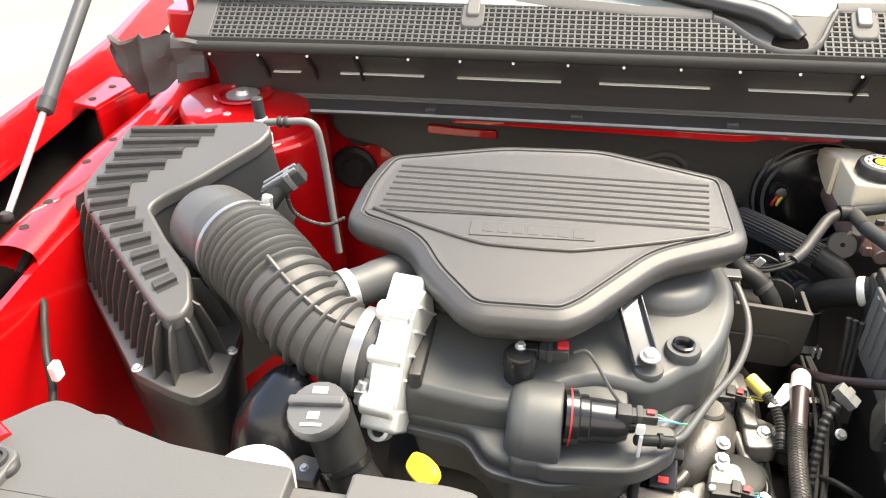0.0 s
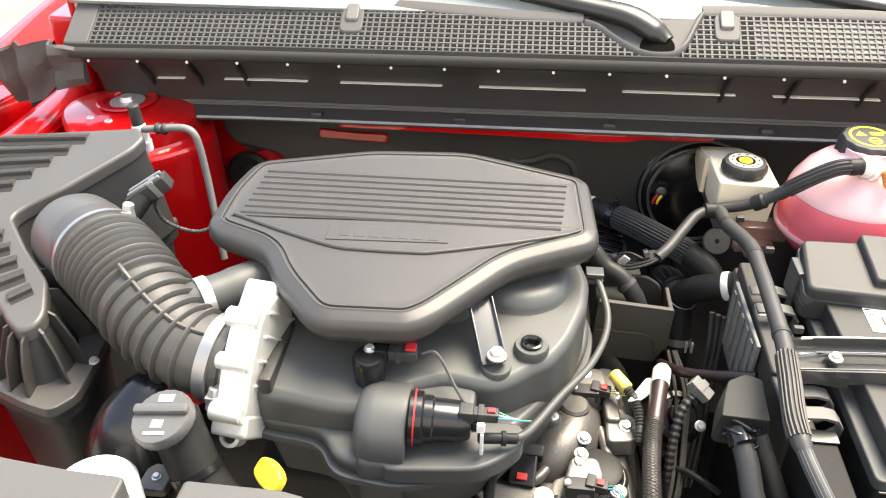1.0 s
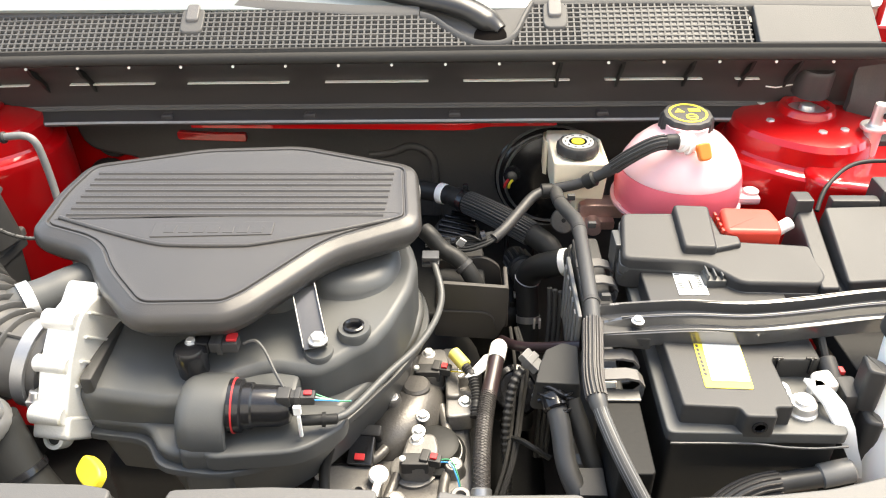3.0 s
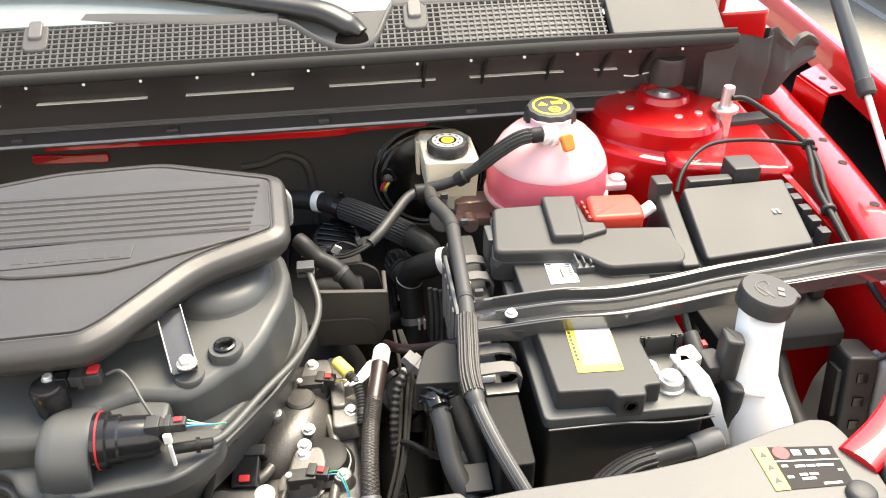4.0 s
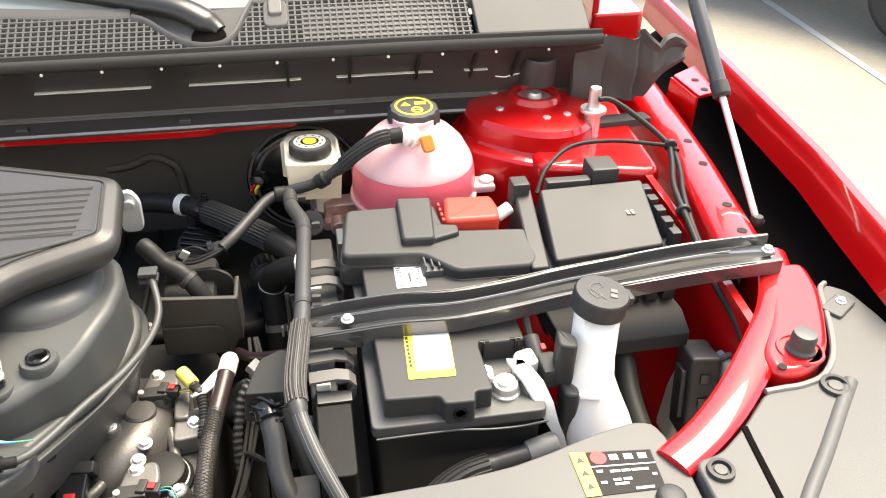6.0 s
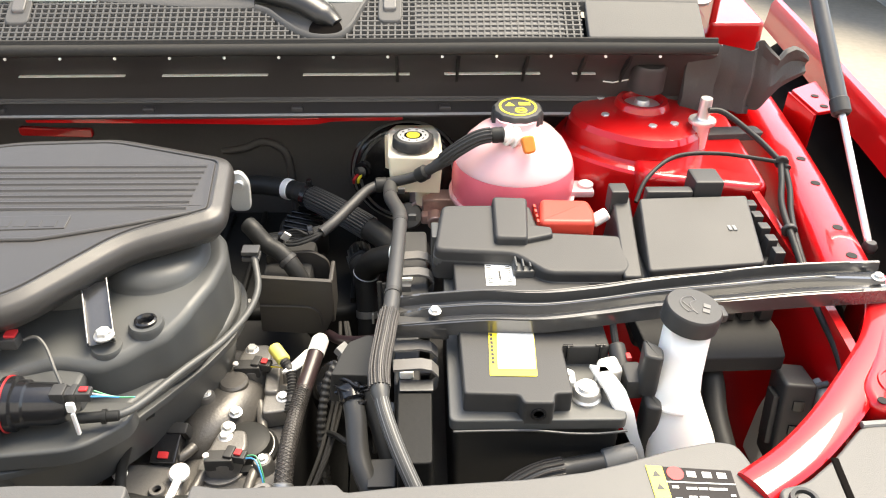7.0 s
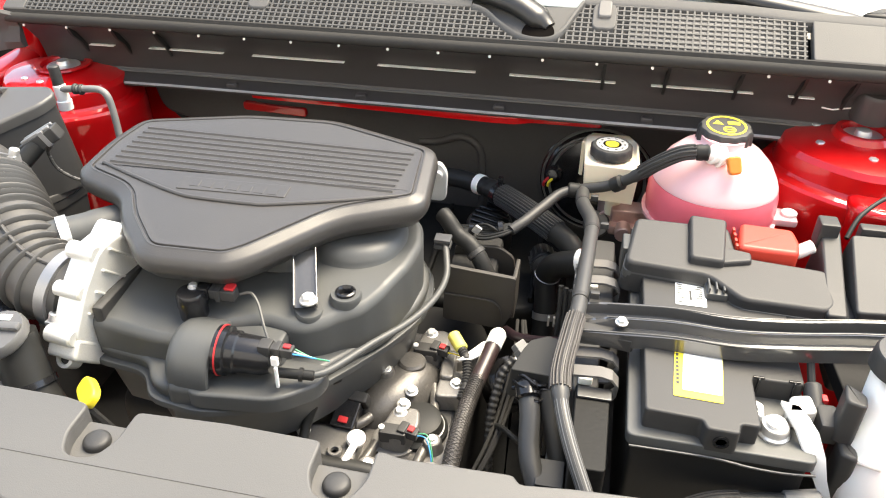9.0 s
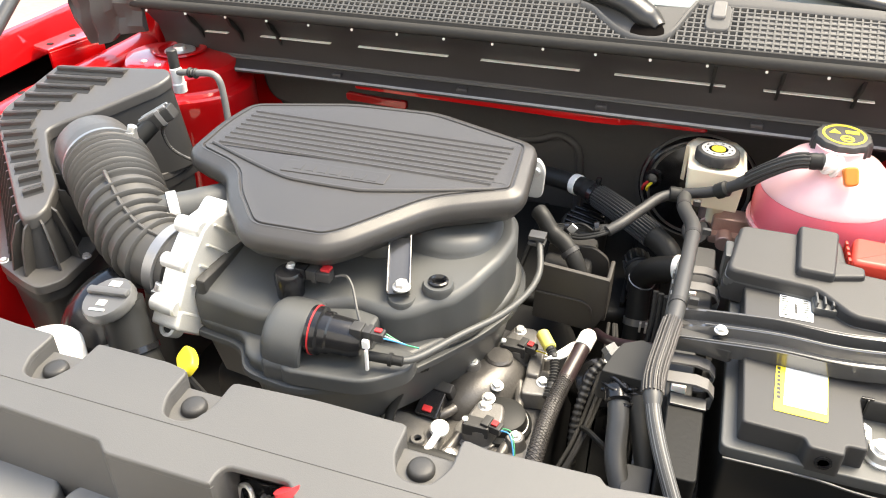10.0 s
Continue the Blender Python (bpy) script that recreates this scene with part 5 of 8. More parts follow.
lathe(b, [(0.052, 0.752), (0.05, 0.765), (0.044, 0.779), (0.034, 0.789), (0.02, 0.795), (0.004, 0.7965)], 40, Matrix.Translation((0.052, 0.628, 0)) @ Matrix.Rotation(radians(-28), 4, "Z") @ Matrix.Scale(1.35, 4, (0, 1, 0)) @ Matrix.Scale(0.8, 4, (1, 0, 0)))
part("rounded_bulge", b, CAST, head, "smooth rounded bulge of the casting", sharp=60)
for k, pts in enumerate(([(0.094, 0.64, 0.772), (0.102, 0.60, 0.766), (0.104, 0.56, 0.762), (0.098, 0.52, 0.76), (0.10, 0.47, 0.758)], [(-0.04, 0.552, 0.758), (-0.005, 0.548, 0.766), (0.018, 0.556, 0.772), (0.03, 0.57, 0.774)], [(0.03, 0.47, 0.757), (0.036, 0.51, 0.759), (0.045, 0.54, 0.763)])):
    b = bmesh.new()
    tube(b, pts, 0.0062, 12, 6)
    part("casting_rib", b, CAST, head, sharp=60)
for x, y, r in ((-0.052, 0.462, 0.0105), (0.118, 0.50, 0.012), (0.005, 0.505, 0.0095)):
    b = bmesh.new()
    lathe(b, [(r * 1.4, 0.755), (r * 1.25, 0.765), (r, 0.769), (r, 0.778), (r * 0.85, 0.78), (r * 0.5, 0.78), (r * 0.45, 0.775), (r * 0.1, 0.775)], 22, Matrix.Translation((x, y, 0)))
    part("threaded_boss", b, CASTL, head, "pale threaded boss")
for x, y, z, r in ((0.11, 0.55, 0.757, 0.012), (0.045, 0.50, 0.757, 0.013), (0.10, 0.49, 0.757, 0.011), (0.035, 0.625, 0.788, 0.011), (0.115, 0.70, 0.757, 0.011)):
    b = bmesh.new()
    lathe(b, [(r * 1.25, z), (r, z + 0.006), (r * 0.95, z + 0.013), (r * 0.8, z + 0.015), (r * 0.35, z + 0.015)], 20, Matrix.Translation((x, y, 0)))
    part("small_boss", b, CASTL, head)
    hex_bolt("bolt", (x, y, z + 0.015), (0.05, -0.1, 1), 0.0055, head)
for at in ((0.123, 0.636, 0.784), (0.072, 0.606, 0.79), (0.068, 0.582, 0.79), (-0.038, 0.522, 0.785)):
    hex_bolt("bolt", at, (0.1, -0.2, 1), 0.0066, head)
for r, z in ((0.024, 0.776), (0.031, 0.766)):
    b = bmesh.new()
    tube(b, [(0.088 + r * math.cos(a), 0.575 + r * math.sin(a), z) for a in [radians(-70 + 14 * k) for k in range(11)]], 0.0014, 8, 2)
    part("bright_arc", b, STEEL, head, "bright edge of a round cover")
b = bmesh.new()
lathe(b, [(0.036, 0.75), (0.036, 0.764), (0.03, 0.768), (0.028, 0.778), (0.022, 0.781), (0.004, 0.782)], 36, Matrix.Translation((0.088, 0.575, 0)))
part("round_cover", b, RUBBER, head, "dark round cover")
# two ignition coils
for cx, cy, cz_ in ((0.078, 0.69, 0.795), (0.068, 0.555, 0.782)):
    coil = thing("ignition_coil", "aluminium topped ignition coil with black plug", "ignition coil", (cx, cy, cz_ - 0.02), "ignition coils")
    b = bmesh.new()
    slab(b, [(cx - 0.022, cy - 0.022), (cx + 0.012, cy - 0.026), (cx + 0.026, cy + 0.0), (cx + 0.02, cy + 0.03), (cx - 0.012, cy + 0.026)], cz_ - 0.03, cz_ + 0.004, 0.004, 0.01, 3)
    part("coil_top", b, CASTL, coil)
    b = bmesh.new()
    lathe(b, [(0.024, cz_ - 0.026), (0.0275, cz_ - 0.025), (0.0275, cz_ - 0.02), (0.024, cz_ - 0.019)], 28, Matrix.Translation((cx - 0.004, cy - 0.004, 0)))
    part("seal_ring", b, CASTL, coil, "pale ring round the coil")
    b = bmesh.new()
    box(b, cx - 0.018, cx + 0.014, cy - 0.024, cy - 0.006, cz_ - 0.008, cz_ + 0.01, 0.003)
    part("coil_neck", b, PLASTIC, coil)
    hex_bolt("bolt", (cx - 0.002, cy + 0.018, cz_ + 0.003), (0, -0.1, 1), 0.0068, coil)
    lower = cy < 0.6
    connector(coil, (cx + 0.018, cy - 0.014, cz_ + 0.006), -12, 0, 0.02, 0.013, 0.011, (WIRE_B, WIRE_G) if lower else (YELLOW, WIRE_P), (0.022, -0.02, -0.02) if lower else (0.016, 0.0, 0.004))
    b = bmesh.new()
    lathe(b, [(0.0036, 0), (0.0036, 0.004), (0.0024, 0.005)], 14, axis_m((cx - 0.016, cy - 0.016, cz_ + 0.008), (0, -0.1, 1)))
    part("white_pin", b, WHITE, coil)
# cam position plug near the front, clear of the manifold
cam_plug = thing("wiring_plug", "black rectangular wiring plug with red lock and purple wires", "plug", (0.004, 0.565, 0.775))
b = bmesh.new()
mp = Matrix.Translation((0.004, 0.567, 0.782)) @ Matrix.Rotation(radians(-5), 4, "Z") @ Matrix.Rotation(radians(25), 4, "X")
box(b, -0.021, 0.021, 0.008, 0.022, -0.012, 0.014, 0.003, m=mp)
part("socket", b, PLASTIC, cam_plug)
b = bmesh.new()
box(b, -0.015, 0.015, -0.026, 0.01, -0.01, 0.012, 0.003, m=mp)
pb = part("plug_body", b, GLOSS, cam_plug)
b = bmesh.new()
box(b, -0.006, 0.006, -0.021, -0.013, 0.011, 0.0145, 0.0012, m=mp)
part("lock_tab", b, REDP, pb, "red locking tab")
for k in range(4):
    b = bmesh.new()
    o = -0.009 + 0.006 * k
    tube(b, [mp @ Vector((o, -0.024, 0)), mp @ Vector((o * 1.1, -0.036, 0.0)), mp @ Vector((o * 0.4 - 0.006, -0.052, -0.008))], 0.001, 6, 4)
    part("wire", b, WIRE_V if k % 2 else WIRE_P, pb)
# earth eyelet with white lead
eye = thing("earth_lead", "white earth lead with round eyelet", "cable", (0.03, 0.5, 0.78))
b = bmesh.new()
lathe(b, [(0.011, 0), (0.0115, 0.004), (0.0095, 0.007), (0.004, 0.007)], 24, axis_m((0.026, 0.522, 0.783), (0, -0.25, 1)))
part("eyelet", b, WHITE, eye)
b = bmesh.new()
tube(b, [(0.026, 0.512, 0.784), (0.022, 0.496, 0.78), (0.012, 0.48, 0.765), (0.01, 0.47, 0.74)], 0.0045, 8, 5)
part("lead", b, WHITE, eye)
# dark loom under the front edge
loom = thing("wiring_loom", "taped black wiring loom under the front cover", "cable", (0.0, 0.46, 0.75))
b = bmesh.new()
tube(b, [(-0.10, 0.47, 0.76), (-0.04, 0.49, 0.775), (0.0, 0.487, 0.772), (0.06, 0.49, 0.765), (0.12, 0.47, 0.74)], 0.0115, 12, 6)
part("loom_body", b, RUBBER, loom)
b = bmesh.new()
tube(b, [(-0.03, 0.49, 0.775), (-0.032, 0.52, 0.80), (-0.018, 0.545, 0.835), (0.0, 0.55, 0.85)], 0.006, 10, 6)
part("branch", b, RUBBER, loom)
# lower engine mass, painted near-black as the shade between the parts
blk = thing("engine_block", "engine block painted near-black as the shade deep in the bay", "engine part", (0.0, 0.7, 0.4))
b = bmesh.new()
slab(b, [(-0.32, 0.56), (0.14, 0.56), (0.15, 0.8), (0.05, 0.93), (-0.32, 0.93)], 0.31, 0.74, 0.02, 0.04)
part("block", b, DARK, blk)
# casing is near-black: the shade of its depth is put into the colour
gear = thing("gearbox", "gearbox casing painted near-black as the shade beside the engine", "engine part", (0.2, 0.7, 0.4))
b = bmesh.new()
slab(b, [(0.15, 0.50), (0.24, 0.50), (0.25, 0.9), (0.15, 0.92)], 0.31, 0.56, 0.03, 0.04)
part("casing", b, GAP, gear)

# ---- rear corner of the engine ----
shield = thing("heat_shield", "brown-black folded plastic shield beside the manifold", "engine part", (0.13, 0.77, 0.8))
b = bmesh.new()
mshield = Matrix.Translation((0, 0.748, 0)) @ Matrix.Rotation(radians(90), 4, "X")
slab(b, [(0.083, 0.798), (0.165, 0.792), (0.178, 0.82), (0.18, 0.878), (0.086, 0.886)], -0.003, 0.003, 0.001, 0.004, m=mshield)
box(b, 0.174, 0.18, 0.748, 0.80, 0.81, 0.874, 0.002)
part("front_plate", b, BROWN, shield)
b = bmesh.new()
tube(b, [(0.086, 0.7438, 0.842), (0.13, 0.7438, 0.84), (0.15, 0.7438, 0.838), (0.16, 0.7438, 0.828), (0.163, 0.7438, 0.81)], 0.0016, 6, 4)
part("bead", b, BROWN, shield)
b = bmesh.new()
slab(b, [(0.086, 0.80), (0.172, 0.796), (0.176, 0.83), (0.17, 0.872), (0.15, 0.886), (0.088, 0.882)], -0.0025, 0.0025, 0.001, 0.008, m=Matrix.Translation((0, 0.805, 0)) @ Matrix.Rotation(radians(90), 4, "X"))
part("rear_plate", b, BROWN, shield)
b = bmesh.new()
tube(b, [(0.07, 0.808, 0.925), (0.078, 0.80, 0.922), (0.094, 0.79, 0.907), (0.113, 0.78, 0.9), (0.128, 0.77, 0.886), (0.14, 0.764, 0.862), (0.145, 0.762, 0.83)], 0.0115, 16, 6)
pb = part("outlet_pipe", b, RUBBER, shield, "satin black bent pipe")
b = bmesh.new()
lathe(b, [(0.0112, -0.004), (0.013, -0.003), (0.013, 0.003), (0.0112, 0.004)], 20, axis_m((0.122, 0.774, 0.892), (0.7, -0.4, -0.6)))
part("pipe_collar", b, PLASTIC, pb)
for x, y, z in ((0.118, 0.8, 0.912),):
    b = bmesh.new()
    box(b, x - 0.005, x + 0.005, y - 0.002, y + 0.002, z - 0.006, z + 0.006, 0.001, m=Matrix.Translation((x, y, z)) @ Matrix.Rotation(radians(35), 4, "Y") @ Matrix.Translation((-x, -y, -z)))
    part("steel_tab", b, STEEL, shield, "small bright steel tab")
b = bmesh.new()
box(b, 0.085, 0.15, 0.77, 0.86, 0.80, 0.868, 0.008)
part("inner_body", b, DARK, shield)
# small wiring and fittings in the gap behind the shield
bundle = thing("sensor_wiring", "loose bundle of thin black wires behind the manifold", "cable", (0.12, 0.82, 0.9))
for k in range(6):
    b = bmesh.new()
    o = (k - 2.5) * 0.0032
    tube(b, [(0.07, 0.835 + o, 0.888 + 0.3 * o), (0.095, 0.825 + o, 0.893 - 0.5 * o), (0.125, 0.82 + 0.5 * o, 0.899 + o), (0.15, 0.822 - o, 0.905), (0.168, 0.83, 0.911 + 0.4 * o)], 0.0019, 8, 6)
    part("wire_strand", b, RUBBER, bundle)
for at, way in (((0.11, 0.822, 0.896), (1, -0.2, 0.2)), ((0.148, 0.822, 0.905), (1, 0.2, 0.2))):
    b = bmesh.new()
    lathe(b, [(0.008, -0.004), (0.0098, -0.003), (0.0098, 0.003), (0.008, 0.004)], 16, axis_m(at, way))
    part("tape_wrap", b, GLOSS, bundle)
coup = thing("hose_coupling", "ribbed black quick coupling under the hoses", "hose", (0.21, 0.90, 0.80))
MCO = axis_m((0.211, 0.885, 0.806), (0.15, -0.9, 0.25))
b = bmesh.new()
lathe(b, [(0.018, -0.06), (0.019, -0.01), (0.0215, -0.008), (0.0215, -0.003), (0.019, -0.001), (0.019, 0.004), (0.022, 0.006), (0.022, 0.011), (0.018, 0.013), (0.013, 0.018), (0.005, 0.019)], 28, MCO)
cbody = part("coupling_body", b, RUBBER, coup)
for k in range(14):
    b = bmesh.new()
    box(b, 0.019, 0.0222, -0.0014, 0.0014, -0.045, -0.012, 0.0008, m=MCO @ Matrix.Rotation(2 * math.pi * k / 14, 4, "Z"))
    part("grip_rib", b, HOSE, cbody)
drop = thing("drop_hose", "black hose running down beside the carrier", "hose", (0.213, 0.84, 0.75))
b = bmesh.new()
tube(b, [(0.214, 0.866, 0.80), (0.216, 0.856, 0.775), (0.218, 0.835, 0.73), (0.216, 0.81, 0.66), (0.213, 0.79, 0.58)], 0.0165, 18, 8)
part("hose_body", b, RUBBER, drop)
for k in range(3):
    b = bmesh.new()
    x = 0.238 + 0.007 * k
    tube(b, [(x, 0.79 - 0.004 * k, 0.845), (x + 0.001, 0.775, 0.80), (x - 0.003, 0.755, 0.74), (x - 0.008, 0.73, 0.68), (x - 0.012, 0.71, 0.6)], lambda u: 0.0036 + 0.0005 * math.sin(u * 260), 8, 16)
    part("thin_line", b, PLASTIC, drop, "thin corrugated line")
sclip = thing("spring_clip", "pale steel spring clip on a black hose", "hose clamp", (0.222, 0.83, 0.76))
b = bmesh.new()
lathe(b, [(0.0167, -0.005), (0.0178, -0.005), (0.0178, 0.005), (0.0167, 0.005)], 28, axis_m((0.2175, 0.843, 0.748), (-0.02, 0.45, 0.9)))
band_ = part("band", b, GREYS, sclip, "dull steel band")
for dx in (-0.004, 0.004):
    b = bmesh.new()
    box(b, 0.229 + dx - 0.0016, 0.229 + dx + 0.0016, 0.823, 0.829, 0.744, 0.761, 0.001)
    part("ear", b, ALU, band_, "pale clip ear")
motor = thing("starter_motor", "dark round motor housing deep in the gap", "engine part", (0.205, 0.70, 0.76))
b = bmesh.new()
lathe(b, [(0.034, -0.06), (0.034, 0.0), (0.031, 0.006), (0.024, 0.009), (0.022, 0.006), (0.014, 0.006), (0.012, 0.012), (0.004, 0.013)], 36, axis_m((0.19, 0.675, 0.768), (0.15, -0.55, 0.8)))
part("housing", b, GLOSS, motor)
hex_bolt("nut", (0.214, 0.655, 0.775), (0.1, -0.5, 0.8), 0.0055, motor)
for pts in ([(0.178, 0.60, 0.76), (0.19, 0.585, 0.772), (0.205, 0.57, 0.775), (0.222, 0.565, 0.765)], [(0.175, 0.53, 0.72), (0.19, 0.515, 0.735), (0.206, 0.505, 0.735), (0.22, 0.50, 0.72)]):
    b = bmesh.new()
    tube(b, pts, 0.0035, 8, 5)
    part("cable", b, RUBBER, motor)
b = bmesh.new()
lathe(b, [(0.013, 0), (0.0145, 0.003), (0.0145, 0.009), (0.012, 0.011), (0.0085, 0.011), (0.008, 0.004), (0.002, 0.003)], 24, axis_m((0.188, 0.515, 0.70), (0, -0.35, 1)))
part("terminal", b, ALU, motor, "pale ring terminal")
# alternator-like pale bracket behind the cover
lug = thing("lifting_eye", "pale cast bracket with a round hole behind the cover", "engine part", (0.06, 0.86, 0.93))
b = bmesh.new()
slab(b, [(0.033, 0.905), (0.06, 0.905), (0.062, 0.95), (0.052, 0.966), (0.036, 0.962)], -0.004, 0.004, 0.0015, 0.01, m=Matrix.Translation((0, 0.88, 0)) @ Matrix.Rotation(radians(90), 4, "X"))
part("plate", b, ALU, lug)
b = bmesh.new()
cyl(b, (0.049, 0.877, 0.948), (0.049, 0.87, 0.948), 0.007)
part("stud", b, STEEL, lug)

# heater hose with ribbed sleeve
heat = thing("heater_hose", "black heater hose in a ribbed sleeve with white ring", "hose", (0.15, 0.9, 0.86))
HH_ = [(0.0, 1.06, 0.83), (0.03, 1.05, 0.85), (0.089, 1.022, 0.857), (0.12, 0.997, 0.86), (0.16, 0.958, 0.863), (0.2, 0.917, 0.8635), (0.224, 0.893, 0.862), (0.245, 0.876, 0.853), (0.256, 0.866, 0.83)]
b = bmesh.new()
tube(b, HH_, lambda u: 0.017 if 0.36 < u < 0.76 else (0.0165 if u > 0.76 else 0.0155), 20, 8)
hb = part("hose_body", b, RUBBER, heat)
PHH = smooth_path(HH_, 8)
i0, i1 = int(len(PHH) * 0.40), int(len(PHH) * 0.76)
for k in range(24):
    a = 2 * math.pi * k / 24
    pts = []
    for i in range(i0, i1, 3):
        d = (PHH[i + 1] - PHH[i - 1]).normalized()
        s = d.cross(Vector((0, 0, 1))).normalized()
        pts.append(PHH[i] + (s * math.cos(a) + s.cross(d) * math.sin(a)) * 0.0174)
    b = bmesh.new()
    tube(b, pts, 0.0014, 6, 2)
    part("sleeve_rib", b, PLASTIC, hb)
b = bmesh.new()
cyl(b, (0.083, 1.026, 0.8565), (0.094, 1.019, 0.8575), 0.0168)
part("marker_ring", b, WHITE, heat, "white marker ring")
b = bmesh.new()
lathe(b, [(0.0155, -0.006), (0.0185, -0.005), (0.0185, 0.005), (0.0155, 0.006)], 28, axis_m((0.124, 0.993, 0.86), (0.7, -0.7, 0)))
box(b, 0.121, 0.129, 0.99, 1.0, 0.876, 0.889, 0.002)
part("spring_clamp", b, GLOSS, heat, "black spring clamp")
# second elbow hose
elb = thing("coolant_hose", "thick glossy black elbow hose with a white band", "hose", (0.25, 0.84, 0.84))
b = bmesh.new()
tube(b, [(0.30, 0.822, 0.868), (0.275, 0.832, 0.86), (0.25, 0.842, 0.848), (0.23, 0.855, 0.833), (0.217, 0.866, 0.812), (0.214, 0.868, 0.785)], 0.0185, 24, 8)
part("hose_body", b, RUBBER, elb)
b = bmesh.new()
cyl(b, (0.268, 0.8345, 0.857), (0.259, 0.838, 0.853), 0.0196)
part("band", b, WHITE, elb, "white paint band")
b = bmesh.new()
lathe(b, [(0.0185, -0.001), (0.0198, 0.0), (0.0185, 0.001)], 28, axis_m((0.216, 0.867, 0.806), (-0.2, 0.2, -1)))
part("retaining_wire", b, GREYS, elb, "thin bright retaining wire")
pump = thing("vacuum_pump", "ribbed black pump housing behind the hoses", "engine part", (0.112, 0.985, 0.79))
b = bmesh.new()
lathe(b, [(0.038, -0.06), (0.038, 0.0), (0.034, 0.008), (0.02, 0.012), (0.004, 0.013)], 32, axis_m((0.112, 0.985, 0.805), (0.05, -0.35, 0.9)))
case_ = part("housing", b, RUBBER, pump)
for k in range(7):
    b = bmesh.new()
    h = 0.03 * math.sqrt(1 - (abs(k - 3) / 3.6) ** 2)
    box(b, -0.03 + 0.01 * k - 0.0022, -0.03 + 0.01 * k + 0.0022, -h, h, 0.006, 0.0165, 0.0012, m=axis_m((0.112, 0.985, 0.805), (0.05, -0.35, 0.9)) @ Matrix.Rotation(radians(70), 4, "Z"))
    part("rib", b, GLOSS, case_)
# invented filler, near-black as painted shade, hides the lit bulkhead below
gear = thing("gap_filler", "near-black filler added as the shade deep behind the engine", "engine part", (0.1, 0.98, 0.5))
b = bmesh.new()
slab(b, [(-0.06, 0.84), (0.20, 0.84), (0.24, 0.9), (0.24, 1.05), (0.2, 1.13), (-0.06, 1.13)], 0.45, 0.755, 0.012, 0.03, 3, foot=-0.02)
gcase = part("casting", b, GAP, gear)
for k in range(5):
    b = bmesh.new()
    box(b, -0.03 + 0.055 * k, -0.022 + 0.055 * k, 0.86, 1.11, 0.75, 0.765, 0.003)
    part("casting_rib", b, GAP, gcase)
for x, y in ((-0.045, 0.87), (0.04, 0.862), (0.12, 0.862), (0.2, 0.89)):
    hex_bolt("bolt", (x, y, 0.754), (0, 0, 1), 0.006, gcase)
sens = thing("brake_pressure_sensor", "black sensor with red and yellow wires by the booster", "sensor", (0.2, 1.08, 0.855))
b = bmesh.new()
lathe(b, [(0.014, 0), (0.014, 0.02), (0.01, 0.024), (0.009, 0.034), (0.004, 0.035)], 20, axis_m((0.204, 1.09, 0.856), (-0.1, -0.85, 0.3)))
part("sensor_body", b, GLOSS, sens)
for k, mm in enumerate((REDP, YELLOW)):
    b = bmesh.new()
    tube(b, [(0.197 + 0.007 * k, 1.06, 0.864), (0.19 + 0.007 * k, 1.052, 0.858), (0.189 + 0.007 * k, 1.054, 0.85)], 0.0024, 6, 5)
    part("wire", b, mm, sens)

# ---- brake booster and reservoir ----
boost = thing("brake_booster", "round black brake booster on the bulkhead", "brake booster", (0.27, 1.13, 0.83))
b = bmesh.new()
MBO = axis_m((0.275, 1.168, 0.82), (0, -1, 0.08))
lathe(b, [(0.094, -0.01), (0.104, 0.0), (0.104, 0.012), (0.099, 0.016), (0.098, 0.022), (0.088, 0.03), (0.084, 0.034), (0.06, 0.042), (0.03, 0.045)], 56, MBO)
drum = part("drum", b, GLOSS, boost)
b = bmesh.new()
lathe(b, [(0.1, 0.0155), (0.1045, 0.0165), (0.1045, 0.0195), (0.1, 0.0205)], 56, MBO)
part("rolled_rim", b, STRUTG, drum)
# beads are paler than the drum: their glint is put into the colour
for r_, h_ in ((0.093, 0.0265), (0.081, 0.036)):
    b = bmesh.new()
    lathe(b, [(r_ - 0.0025, h_), (r_ - 0.001, h_ + 0.0025), (r_ + 0.001, h_ + 0.0025), (r_ + 0.0025, h_ - 0.002)], 56, MBO)
    part("drum_bead", b, GREYS, drum, "raised bead in paler grey painted as its glint")
res = thing("brake_fluid_reservoir", "cream white brake fluid reservoir with black cap", "fluid reservoir", (0.28, 0.97, 0.88))
b = bmesh.new()
def rtop(x, y, z):
    return (x, y, z - 0.34 * max(0.0, y - 1.0) if z > 0.92 else z)


slab(b, [(0.249, 0.925), (0.327, 0.92), (0.326, 1.0), (0.324, 1.04), (0.318, 1.108), (0.256, 1.108), (0.248, 1.04), (0.247, 1.0)], 0.905, 0.964, 0.004, 0.006, 3, foot=0.004, warp=rtop)
cyl(b, (0.3, 0.99, 0.85), (0.3, 0.99, 0.91), 0.012)
cyl(b, (0.3, 1.05, 0.85), (0.3, 1.05, 0.91), 0.012)
part("tank", b, IVORY, res)
# side sheet darker than the tank, painted as its shaded face
b = bmesh.new()
slab(b, [(0.2425, 1.0), (0.248, 0.996), (0.2495, 1.04), (0.257, 1.106), (0.2525, 1.106), (0.2445, 1.04)], 0.906, 0.961, 0.0015, 0.0015, warp=rtop)
part("side_wall", b, CREAM, res, "side of the reservoir in darker cream painted as its shade")
b = bmesh.new()
